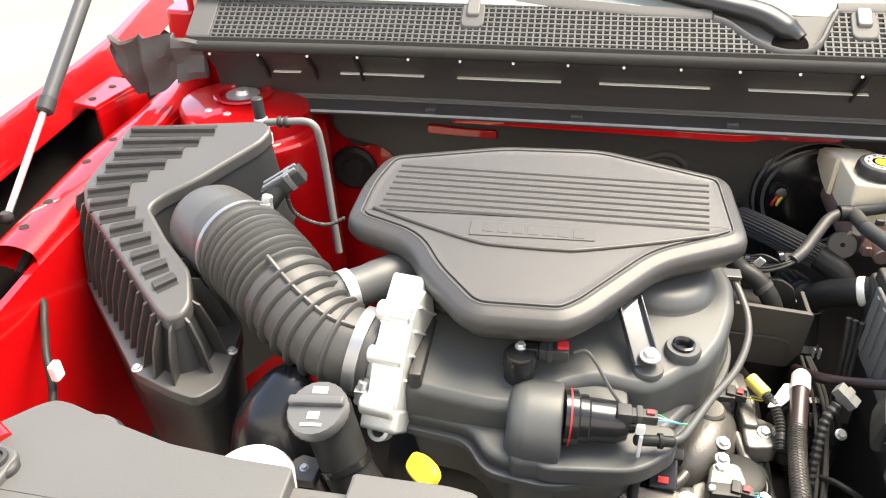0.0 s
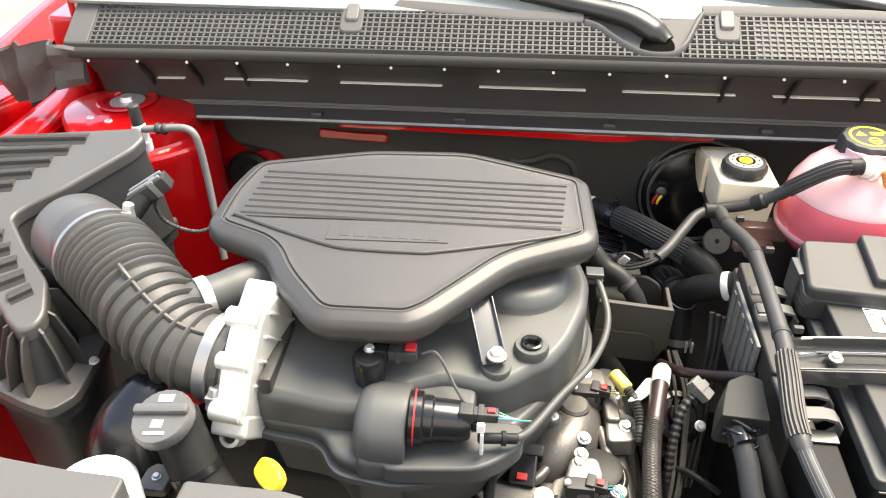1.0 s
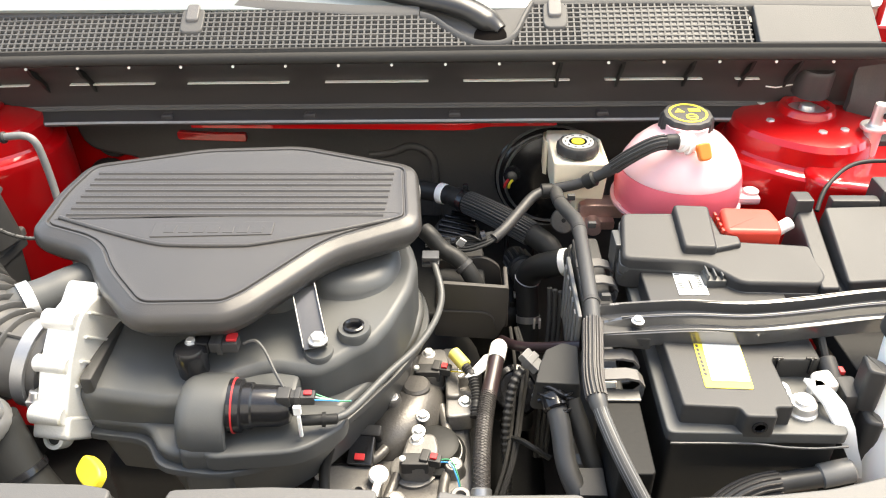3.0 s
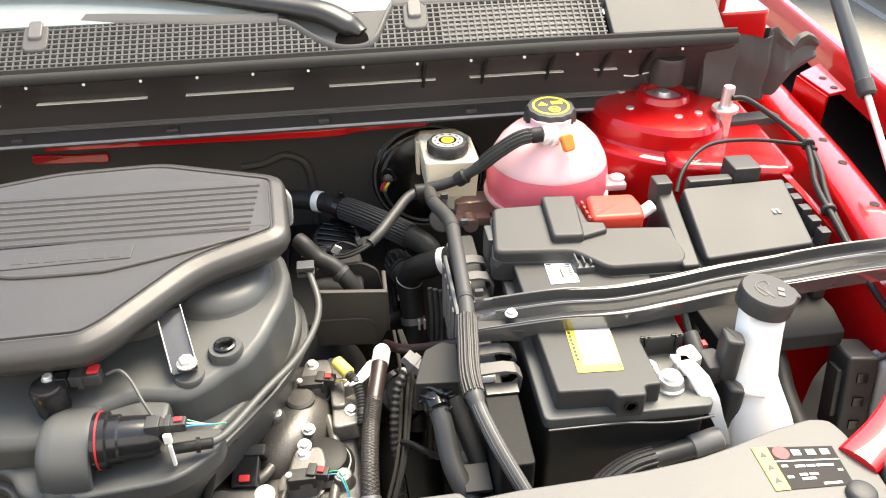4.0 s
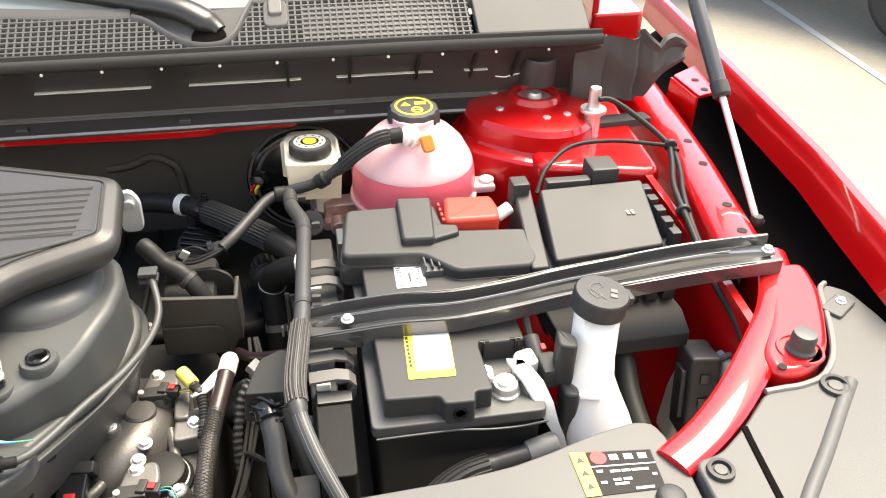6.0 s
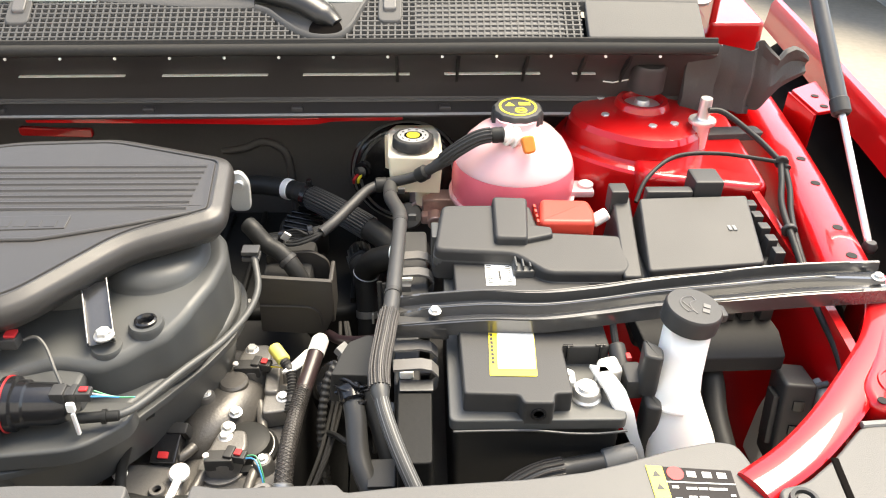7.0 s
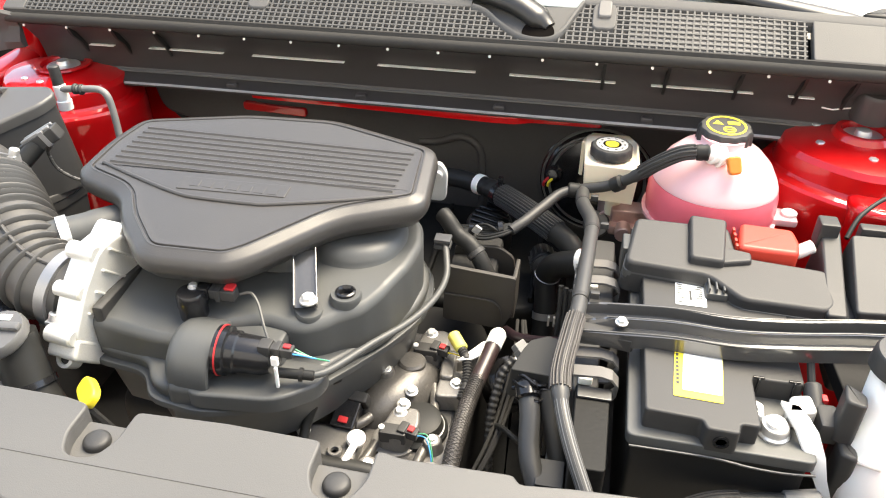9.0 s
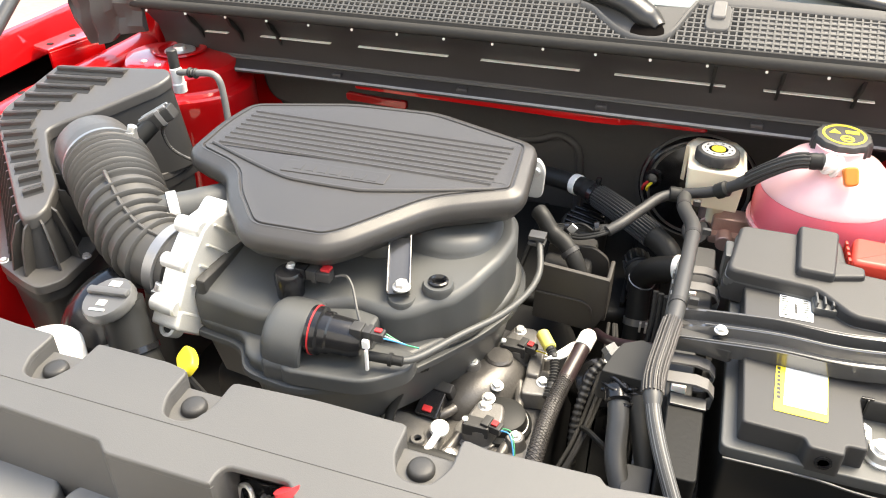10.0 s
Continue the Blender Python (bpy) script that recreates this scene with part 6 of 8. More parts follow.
lathe(b, [(0.02, 0.963), (0.0255, 0.9665), (0.026, 0.97), (0.0255, 0.978), (0.0235, 0.981), (0.02, 0.9815), (0.004, 0.9815)], 48, Matrix.Translation((0.285, 0.956, 0)) @ Matrix.Scale(1.18, 4, (1, 0, 0)) @ Matrix.Scale(1.18, 4, (0, 1, 0)), lobes=12, depth=0.04)
cap = part("cap", b, PLASTIC, res, "black ribbed cap")
b = bmesh.new()
lathe(b, [(0.019, 0.9814), (0.019, 0.9822), (0.011, 0.9823), (0.0109, 0.9815)], 32, Matrix.Translation((0.285, 0.956, 0)) @ Matrix.Scale(1.18, 4, (1, 0, 0)) @ Matrix.Scale(1.18, 4, (0, 1, 0)))
part("print_ring", b, PALEP, cap, "grey printed ring")
b = bmesh.new()
lathe(b, [(0.0082, 0.9814), (0.0082, 0.9826), (0.002, 0.9827)], 24, Matrix.Translation((0.285, 0.956, 0)) @ Matrix.Scale(1.15, 4, (1, 0, 0)) @ Matrix.Scale(1.15, 4, (0, 1, 0)))
part("yellow_dot", b, YELLOW, cap, "yellow centre dot")
b = bmesh.new()
for k in range(10):
    a = 2 * math.pi * k / 10
    box(b, -0.0018, 0.0018, -0.0009, 0.0009, 0.9822, 0.9828, 0, m=Matrix.Translation((0.285 + 0.0178 * math.cos(a), 0.956 + 0.0178 * math.sin(a), 0)) @ Matrix.Rotation(a + math.pi / 2, 4, "Z"))
part("print_bars", b, PLASTIC, cap, kind="stuff")
mc = thing("master_cylinder", "rusty bronze brake master cylinder under the reservoir", "brake part", (0.29, 0.94, 0.86))
b = bmesh.new()
cyl(b, (0.30, 1.13, 0.838), (0.30, 0.985, 0.838), 0.021)
box(b, 0.298, 0.372, 0.965, 1.0, 0.845, 0.87, 0.005)
box(b, 0.296, 0.352, 0.95, 0.968, 0.834, 0.85, 0.004)
cyl(b, (0.318, 0.96, 0.845), (0.318, 0.935, 0.845), 0.012)
BRONZE = mat("bronze_plated_metal", (0.58, 0.4, 0.36), 0.35, 0.6, bump=0.15, vary=0.3, blotch=30)
part("cylinder", b, BRONZE, mc)
b = bmesh.new()
lathe(b, [(0.02, 0), (0.021, 0.002), (0.021, 0.006), (0.019, 0.008), (0.004, 0.0082)], 28, axis_m((0.28, 0.985, 0.83), (-0.2, -0.8, 0.5)))
vb_ = part("valve_plate", b, CAST, mc, "round dull metal plate")
# dark disc paints the shade of the plate's hole
b = bmesh.new()
lathe(b, [(0.0035, 0.008), (0.0035, 0.0095), (0.001, 0.0096)], 14, axis_m((0.28, 0.985, 0.83), (-0.2, -0.8, 0.5)))
part("plate_hole", b, DARK, vb_, "dark disc painted as the shade in a hole")

# ---- coolant expansion tank ----
tank = thing("coolant_tank", "milky round coolant tank half full of pink coolant", "coolant tank", (0.429, 0.935, 0.84))
TC = Matrix.Translation((0.429, 0.935, 0))
b = bmesh.new()
lathe(b, [(0.0842, 0.9545), (0.0838, 0.957), (0.081, 0.964), (0.07, 0.983), (0.055, 0.998), (0.036, 1.008), (0.03, 1.012), (0.03, 1.02)], 56, TC)
part("upper_shell", b, TANK, tank, sharp=60)
b = bmesh.new()
lathe(b, [(0.0846, 0.954), (0.0868, 0.945), (0.0878, 0.938), (0.0885, 0.925), (0.088, 0.915), (0.0865, 0.9), (0.08, 0.885), (0.07, 0.872), (0.04, 0.86), (0.004, 0.858)], 56, TC)
part("lower_shell", b, PINK, tank, "lower half full of pink coolant", sharp=60)
b = bmesh.new()
lathe(b, [(0.087, 0.9), (0.092, 0.9), (0.092, 0.904), (0.087, 0.904)], 56, TC)
box(b, 0.343, 0.362, 0.905, 0.935, 0.896, 0.906, 0.003)
box(b, 0.505, 0.548, 0.915, 0.95, 0.9, 0.912, 0.004)
part("seam_flange", b, TANK, tank)
b = bmesh.new()
lathe(b, [(0.011, 0.911), (0.011, 0.916), (0.006, 0.919)], 18, Matrix.Translation((0.537, 0.932, 0)))
part("mount_grommet", b, WHITE, tank)
mc_ = Matrix.Translation((0.431, 0.948, 1.0)) @ Matrix.Rotation(radians(4), 4, "X") @ Matrix.Translation((0, 0, -1.0))
b = bmesh.new()
lathe(b, [(0.033, 1.0), (0.0365, 1.001), (0.0375, 1.006), (0.0365, 1.024), (0.033, 1.029), (0.028, 1.03), (0.004, 1.03)], 64, mc_, lobes=12, depth=0.05)
cap = part("cap", b, PLASTIC, tank, "black ribbed pressure cap with yellow print")
b = bmesh.new()
lathe(b, [(0.0265, 1.0296), (0.0265, 1.0306), (0.0235, 1.0306), (0.0235, 1.0296)], 40, mc_)
part("print_ring", b, YELLOW, cap, "yellow printed ring")
b = bmesh.new()
slab(b, [(-0.018, 0.002), (-0.004, 0.002), (-0.011, 0.013)], 1.0298, 1.0306, 0.0002, 0, m=mc_)
part("warning_triangle", b, YELLOW, cap, "yellow warning triangle")
b = bmesh.new()
box(b, 0.002, 0.018, 0.004, 0.012, 1.0298, 1.0306, 0, m=mc_)
lathe(b, [(0.0085, 1.0298), (0.0085, 1.0306), (0.006, 1.0306), (0.006, 1.0298)], 20, mc_ @ Matrix.Translation((0.003, -0.011, 0)))
box(b, -0.003, 0.009, -0.012, -0.010, 1.0298, 1.0306, 0, m=mc_)
part("print_symbols", b, YELLOW, cap, "yellow printed symbols")
b = bmesh.new()
cyl(b, (0.402, 0.884, 1.017), (0.43, 0.893, 1.006), 0.0095)
cyl(b, (0.409, 0.887, 1.0145), (0.414, 0.889, 1.0125), 0.0135)
cyl(b, (0.419, 0.89, 1.0105), (0.424, 0.891, 1.0085), 0.0145)
part("nozzle", b, WHITE, tank, "white hose nozzle")
b = bmesh.new()
slab(b, [(-0.008, -0.012), (0.008, -0.012), (0.009, 0.012), (-0.009, 0.012)], -0.006, 0.006, 0.003, 0.006, m=Matrix.Translation((0.438, 0.872, 1.008)) @ Matrix.Rotation(radians(60), 4, "X") @ Matrix.Rotation(radians(12), 4, "Z"))
part("quick_clip", b, ORANGE, tank, "orange quick-release clip")

# ---- vent hose and main harness ----
vent = thing("vent_hose", "ribbed black vent hose from the coolant tank across the bay", "hose", (0.25, 0.9, 0.93))
VH = [(0.406, 0.886, 1.0165), (0.375, 0.882, 1.015), (0.345, 0.885, 0.995), (0.315, 0.895, 0.964), (0.285, 0.905, 0.942), (0.25, 0.91, 0.93), (0.222, 0.90, 0.925), (0.2, 0.87, 0.918), (0.178, 0.835, 0.912), (0.162, 0.818, 0.906)]
b = bmesh.new()
tube(b, VH, lambda u: 0.0088 if 0.06 < u < 0.34 else 0.0075, 14, 8)
vb = part("hose_body", b, PLASTIC, vent)
for k in range(5):
    b = bmesh.new()
    o = (k - 2) * 0.004
    tube(b, [(0.168, 0.822 + o * 0.5, 0.908), (0.15, 0.816 + o, 0.902 + 0.002 * (k % 2)), (0.125, 0.818 + o * 1.6, 0.895), (0.10, 0.83 + o * 1.4, 0.89), (0.085, 0.838 + o, 0.885)], 0.0022, 8, 5)
    part("wire_strand", b, RUBBER, vent)
PV = smooth_path(VH, 8)
for k in range(12):
    a = 2 * math.pi * k / 12
    b = bmesh.new()
    pts = []
    for i in range(5, 22, 2):
        d = (PV[i + 1] - PV[i - 1]).normalized()
        s = d.cross(Vector((0, 0, 1))).normalized()
        pts.append(PV[i] + (s * math.cos(a) + s.cross(d) * math.sin(a)) * 0.0092)
    tube(b, pts, 0.0013, 6, 2)
    part("sleeve_rib", b, PLASTIC, vb)
for at, way in (((0.298, 0.9, 0.95), (0.7, -0.3, 0.6)), ((0.24, 0.908, 0.928), (1, 0.1, 0)), ((0.398, 0.885, 1.016), (1, 0, 0.1))):
    b = bmesh.new()
    lathe(b, [(0.0085, -0.009), (0.0105, -0.008), (0.011, -0.002), (0.0104, 0.001), (0.011, 0.006), (0.0085, 0.009)], 20, axis_m(at, way))
    part("tape_wrap", b, RUBBER, vent)
harn = thing("main_harness", "thick taped and braided main wiring harness", "cable harness", (0.25, 0.65, 0.9))
MH = [(0.252, 0.905, 0.928), (0.254, 0.86, 0.935), (0.267, 0.80, 0.944), (0.266, 0.74, 0.948), (0.263, 0.67, 0.95), (0.26, 0.61, 0.95), (0.254, 0.56, 0.948), (0.249, 0.50, 0.938), (0.262, 0.45, 0.918), (0.29, 0.395, 0.885)]
b = bmesh.new()
tube(b, MH, lambda u: 0.0094 if u < 0.27 else (0.0088 if u < 0.6 else (0.0092 if u < 0.8 else 0.0074)), 18, 8)
hm = part("harness_body", b, CABLE, harn)
PM = smooth_path(MH, 8)
i0, i1 = int(len(PM) * 0.6), int(len(PM) * 0.8)
for k in range(16):
    a = 2 * math.pi * k / 16
    pts = []
    for i in range(i0, i1, 2):
        d = (PM[i + 1] - PM[i - 1]).normalized()
        s = d.cross(Vector((0, 0, 1))).normalized()
        pts.append(PM[i] + (s * math.cos(a) + s.cross(d) * math.sin(a)) * 0.0099)
    b = bmesh.new()
    tube(b, pts, 0.0013, 6, 2)
    part("sleeve_rib", b, BRAID, hm)
b = bmesh.new()
tube(b, [PM[i] for i in range(i1 - 1, len(PM))], 0.0074, 14, 1)
part("grey_sleeve", b, PALESLEEVE, hm, "smooth grey sleeve end")
for i in (int(len(PM) * 0.27), int(len(PM) * 0.53), int(len(PM) * 0.1)):
    b = bmesh.new()
    lathe(b, [(0.0072, -0.004), (0.0098, -0.003), (0.0098, 0.003), (0.0072, 0.004)], 20, axis_m(PM[i], PM[i + 1] - PM[i - 1]))
    box(b, PM[i].x + 0.01, PM[i].x + 0.02, PM[i].y - 0.003, PM[i].y + 0.003, PM[i].z + 0.004, PM[i].z + 0.012, 0.001)
    part("cable_tie", b, PLASTIC, harn, "black cable tie")
# harness carrier beside the battery
carr = thing("harness_carrier", "black plastic harness carrier with looped clips", "bracket", (0.28, 0.65, 0.75))
b = bmesh.new()
slab(b, [(0.262, 0.62), (0.302, 0.62), (0.302, 0.83), (0.268, 0.83)], 0.74, 0.9, 0.003, 0.006)
slab(b, [(0.262, 0.54), (0.29, 0.54), (0.29, 0.625), (0.262, 0.625)], 0.74, 0.895, 0.003, 0.006)
slab(b, [(0.262, 0.80), (0.295, 0.80), (0.30, 0.84), (0.266, 0.84)], 0.84, 0.885, 0.003, 0.008)
part("carrier_body", b, PLASTIC, carr)
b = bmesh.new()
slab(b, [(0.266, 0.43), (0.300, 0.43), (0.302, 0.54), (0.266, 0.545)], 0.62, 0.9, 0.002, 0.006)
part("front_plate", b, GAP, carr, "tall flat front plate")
b = bmesh.new()
box(b, 0.2565, 0.2615, 0.665, 0.79, 0.80, 0.897, 0.0015)
pale = part("side_panel", b, STEPM, carr, "pale grey side panel")
for k in range(5):
    b = bmesh.new()
    box(b, 0.2535, 0.2562, 0.675 + 0.023 * k, 0.685 + 0.023 * k, 0.81 + 0.01 * (k % 2), 0.893, 0.001)
    part("panel_rib", b, STEPM, pale)
for k in range(3):
    b = bmesh.new()
    box(b, 0.244, 0.2612, 0.583 - 0.03 * k, 0.599 - 0.03 * k, 0.775, 0.812 - 0.004 * k, 0.002)
    part("bracket_fin", b, STEPM, carr, "pale grey bracket fin")
b = bmesh.new()
box(b, 0.268, 0.303, 0.522, 0.538, 0.9005, 0.9035, 0.001)
part("steel_clip", b, EDGE, carr, "bright folded steel clip")
for y in (0.745, 0.71, 0.575, 0.545):
    b = bmesh.new()
    t = bmesh.new()
    arc = [(0.262, 0.918), (0.29, 0.92), (0.302, 0.917), (0.309, 0.908), (0.308, 0.895), (0.30, 0.886), (0.28, 0.883)]
    rings = []
    for j, (x, z) in enumerate(arc):
        rings.append([(x, y - 0.008, z), (x, y + 0.008, z), (x - 0.0005, y + 0.008, z - 0.003), (x - 0.0005, y - 0.008, z - 0.003)])
    rings_mesh(t, rings)
    add_mesh(b, t)
    part("loop_clip", b, GREYP, carr, "flat looped clip")
for y in (0.728, 0.56):
    b = bmesh.new()
    box(b, 0.268, 0.283, y - 0.012, y + 0.012, 0.888, 0.9035, 0.003)
    part("white_insert", b, WHITE, carr, "pale insert between the loops")
for k in range(7):
    b = bmesh.new()
    y, z = 0.47, 0.66 + 0.03 * k
    box(b, 0.236, 0.264, y - 0.02, y + 0.015, z, z + 0.004, 0.001)
    part("cooling_fin", b, PLASTIC, carr)
# branch box with black tape and thick grey cables
jb = thing("harness_junction", "taped black harness junction with thick cables", "cable harness", (0.21, 0.55, 0.85))
b = bmesh.new()
slab(b, [(0.196, 0.548), (0.243, 0.545), (0.248, 0.605), (0.232, 0.612), (0.212, 0.6), (0.204, 0.578)], 0.868, 0.903, 0.0015, 0.003, foot=-0.004)
part("junction_body", b, RUBBER, jb)
for pts, r, mm in (([(0.215, 0.55, 0.885), (0.222, 0.52, 0.87), (0.228, 0.48, 0.845), (0.25, 0.44, 0.82), (0.275, 0.40, 0.81)], 0.0112, CABLE), ([(0.235, 0.545, 0.88), (0.25, 0.51, 0.85), (0.27, 0.46, 0.81), (0.29, 0.42, 0.79)], 0.0105, RUBBER)):
    b = bmesh.new()
    tube(b, pts, r, 14, 6)
    part("cable", b, mm, jb)
b = bmesh.new()
lathe(b, [(0.012, -0.01), (0.0145, -0.008), (0.0138, 0.0), (0.0148, 0.006), (0.012, 0.01)], 16, axis_m((0.217, 0.541, 0.882), (-0.25, 0.9, 0.4)))
part("tape_wrap", b, GLOSS, jb)
for k in range(3):
    b = bmesh.new()
    h = (0.004, -0.002, 0.006, 0.0)[k % 4]
    tube(b, [(0.2, 0.552 - 0.005 * k, 0.894 - 0.006 * k), (0.212, 0.541 - 0.004 * k + h, 0.898 - 0.006 * k), (0.226, 0.54 - 0.004 * k - h, 0.896 - 0.007 * k), (0.238, 0.548 - 0.004 * k, 0.89 - 0.006 * k)], 0.0022, 8, 4)
    part("tape_tail", b, GLOSS, jb)
# loose grey plug on a thin corrugated lead in the gap
lead = thing("wiring_lead", "grey plug on a thin black corrugated lead", "cable", (0.2, 0.65, 0.78))
b = bmesh.new()
mg = Matrix.Translation((0.203, 0.652, 0.838)) @ Matrix.Rotation(radians(-35), 4, "Z") @ Matrix.Rotation(radians(30), 4, "Y")
box(b, -0.014, 0.014, -0.008, 0.008, -0.006, 0.006, 0.0015, m=mg)
box(b, -0.006, 0.003, -0.0095, 0.0095, -0.007, 0.0075, 0.001, m=mg)
part("plug", b, STEPM, lead, "grey plug")
lead_path = smooth_path([(0.193, 0.645, 0.832), (0.18, 0.63, 0.815), (0.172, 0.60, 0.77), (0.175, 0.58, 0.72), (0.18, 0.57, 0.62)], 10)
b = bmesh.new()
tube(b, lead_path, lambda u: 0.0055 + 0.0008 * math.sin(u * 190), 8, 4)
part("sleeve", b, PLASTIC, lead)
# engine side harness with braid and white tip
eh = thing("engine_harness", "braided engine harness with white taped end", "cable harness", (0.15, 0.6, 0.78))
EH = [(0.1665, 0.696, 0.8245), (0.1635, 0.682, 0.822), (0.157, 0.65, 0.8145), (0.15, 0.615, 0.808), (0.144, 0.57, 0.80), (0.141, 0.52, 0.79), (0.14, 0.47, 0.76)]
b = bmesh.new()
tube(b, EH, lambda u: 0.009 if u < 0.45 else 0.0098, 16, 8)
eb = part("braid", b, BRAID, eh)
PE = smooth_path(EH, 24)
for k in range(14):
    pts = []
    for i in range(int(len(PE) * 0.46), len(PE) - 2):
        d = (PE[i + 1] - PE[i - 1]).normalized()
        s = d.cross(Vector((0, 0, 1))).normalized()
        a = (1 if k % 2 else -1) * i * 0.5 + 2 * math.pi * k / 14
        pts.append(PE[i] + (s * math.cos(a) + s.cross(d) * math.sin(a)) * 0.0099)
    b = bmesh.new()
    tube(b, pts, 0.0006, 5, 1)
    part("braid_strand", b, BRAID, eb)
b = bmesh.new()
tube(b, [(0.1672, 0.70, 0.825), (0.1662, 0.694, 0.8243), (0.162, 0.674, 0.8205)], lambda u: 0.0075 + 0.0035 * min(1, u * 5), 16, 6)
part("white_tape", b, WHITE, eh, "white taped end")
b = bmesh.new()
tube(b, [(0.1625, 0.676, 0.8208), (0.157, 0.65, 0.8145), (0.151, 0.62, 0.8087)], 0.0101, 16, 6)
part("dark_tape", b, mat("dark_purple_tape", (0.035, 0.022, 0.022), 0.35, grain=300, bump=0.1), eh, "dark purple-brown tape")
b = bmesh.new()
cyl(b, (0.1405, 0.505, 0.784), (0.1402, 0.49, 0.775), 0.0118)
part("end_ring", b, GREYS, eh)
b = bmesh.new()
tube(b, [(0.12, 0.672, 0.815), (0.132, 0.655, 0.81), (0.137, 0.63, 0.80), (0.135, 0.605, 0.79)], lambda u: 0.0058 + 0.0009 * math.sin(u * 120), 10, 14)
part("corrugated_conduit", b, PLASTIC, eh)
b = bmesh.new()
cyl(b, (0.108, 0.69, 0.818), (0.124, 0.668, 0.814), 0.0085, 12)
part("yellow_tape", b, YELTAPE, eh, "yellow taped plug")
b = bmesh.new()
slab(b, [(0.122, 0.648), (0.148, 0.69), (0.162, 0.694), (0.156, 0.67), (0.138, 0.652)], 0.812, 0.8145, 0.001, 0.003)
part("paper_tag", b, PAPER, eh, "white paper tag")
for k in range(3):
    b = bmesh.new()
    o = (0.0, 0.011, 0.016)[k]
    tube(b, [(0.185 + o * 0.6, 0.76, 0.80), (0.188 + o, 0.70, 0.79), (0.184 + o * 0.7, 0.64, 0.775 + 0.01 * (k % 2)), (0.172 + o * 0.6, 0.57, 0.755), (0.15 + o * 0.5, 0.51, 0.73)], 0.0024, 8, 6)
    part("loom_strand", b, MATTE, eh)

# ---- battery ----
tray = thing("battery_tray", "black plastic battery tray", "battery tray", (0.4, 0.63, 0.6))
b = bmesh.new()
slab(b, [(0.296, 0.46), (0.515, 0.455), (0.52, 0.83), (0.30, 0.83)], 0.5, 0.73, 0.004, 0.012)
for x0, x1, y0, y1, z1 in ((0.296, 0.304, 0.465, 0.83, 0.80), (0.302, 0.50, 0.455, 0.463, 0.775)):
    box(b, x0, x1, y0, y1, 0.72, z1, 0.003)
part("tray_body", b, PLASTIC, tray)
bat = thing("battery", "black twelve volt battery with yellow and white label", "battery", (0.39, 0.63, 0.735))
b = bmesh.new()
slab(b, [(0.312, 0.482), (0.478, 0.48), (0.482, 0.795), (0.316, 0.797)], 0.735, 0.908, 0.003, 0.008)
part("case", b, RUBBER, bat)
# pale bead paints the glint along the lid's lower edge
b = bmesh.new()
tube(b, [(0.312, 0.4745, 0.9), (0.36, 0.4742, 0.9005), (0.395, 0.4738, 0.9), (0.425, 0.4735, 0.896), (0.455, 0.473, 0.8955), (0.482, 0.4725, 0.899)], 0.0013, 8, 4)
part("lid_bead", b, EDGE, bat, "thin pale bead painted as a glint under the lid")
b = bmesh.new()
slab(b, [(0.308, 0.477), (0.482, 0.475), (0.486, 0.8), (0.312, 0.802)], 0.9, 0.912, 0.002, 0.008)
part("lid_rim", b, SATIN, bat)
b = bmesh.new()
slab(b, [(0.322, 0.49), (0.375, 0.487), (0.378, 0.476), (0.408, 0.475), (0.41, 0.488), (0.428, 0.488), (0.428, 0.555), (0.478, 0.555), (0.478, 0.79), (0.322, 0.79)], 0.908, 0.936, 0.0025, 0.004)
top = part("lid", b, PLASTIC, bat)
for x, y in ((0.434, 0.5555), (0.468, 0.5555)):
    b = bmesh.new()
    box(b, x - 0.0055, x + 0.0055, y - 0.001, y + 0.0012, 0.9362, 0.9385, 0.0004)
    box(b, x - 0.001, x + 0.001, y - 0.0035, y, 0.918, 0.938, 0.0004)
    part("lid_prong", b, GLOSS, top, "thin black prong")
b = bmesh.new()
lathe(b, [(0.0075, 0), (0.0075, 0.0015), (0.005, 0.0016), (0.0045, 0.0)], 20, axis_m((0.393, 0.4748, 0.922), (0, -1, 0)))
part("vent_hole", b, GLOSS, top)
b = bmesh.new()
slab(b, [(0.349, 0.513), (0.396, 0.511), (0.402, 0.588), (0.354, 0.592)], 0.9364, 0.9368, 0.0001, 0.002)
lab = part("warning_label", b, YELLOW, top, "yellow bordered warning label")
b = bmesh.new()
slab(b, [(0.358, 0.523), (0.3955, 0.5215), (0.4015, 0.5878), (0.363, 0.591)], 0.9368, 0.9371, 0.0001, 0.001)
part("label_white", b, PAPER, lab, "white label face")
b = bmesh.new()
for k in range(9):
    box(b, 0.3525 + 0.0002 * k, 0.3555 + 0.0002 * k, 0.53 + 0.006 * k, 0.5345 + 0.006 * k, 0.9368, 0.93705, 0)
part("label_print", b, PLASTIC, lab, "tiny dark print", kind="stuff")
b = bmesh.new()
slab(b, [(0.358, 0.662), (0.392, 0.662), (0.395, 0.72), (0.36, 0.722)], 0.9364, 0.9368, 0.0001, 0.001)
lab2 = part("type_label", b, PAPER, top, "white type label with print")
b = bmesh.new()
for k in range(11):
    w = (0.006, 0.003, 0.0075, 0.005)[k % 4]
    box(b, 0.3605, 0.3605 + w, 0.666 + 0.0042 * k, 0.668 + 0.0042 * k, 0.9368, 0.937, 0)
    box(b, 0.3885 - w, 0.3885, 0.668 + 0.0042 * k, 0.6698 + 0.0042 * k, 0.9368, 0.937, 0)
box(b, 0.374, 0.3765, 0.672, 0.69, 0.9368, 0.937, 0)
part("print_bars", b, PLASTIC, lab2, "dark print", kind="stuff")
b = bmesh.new()
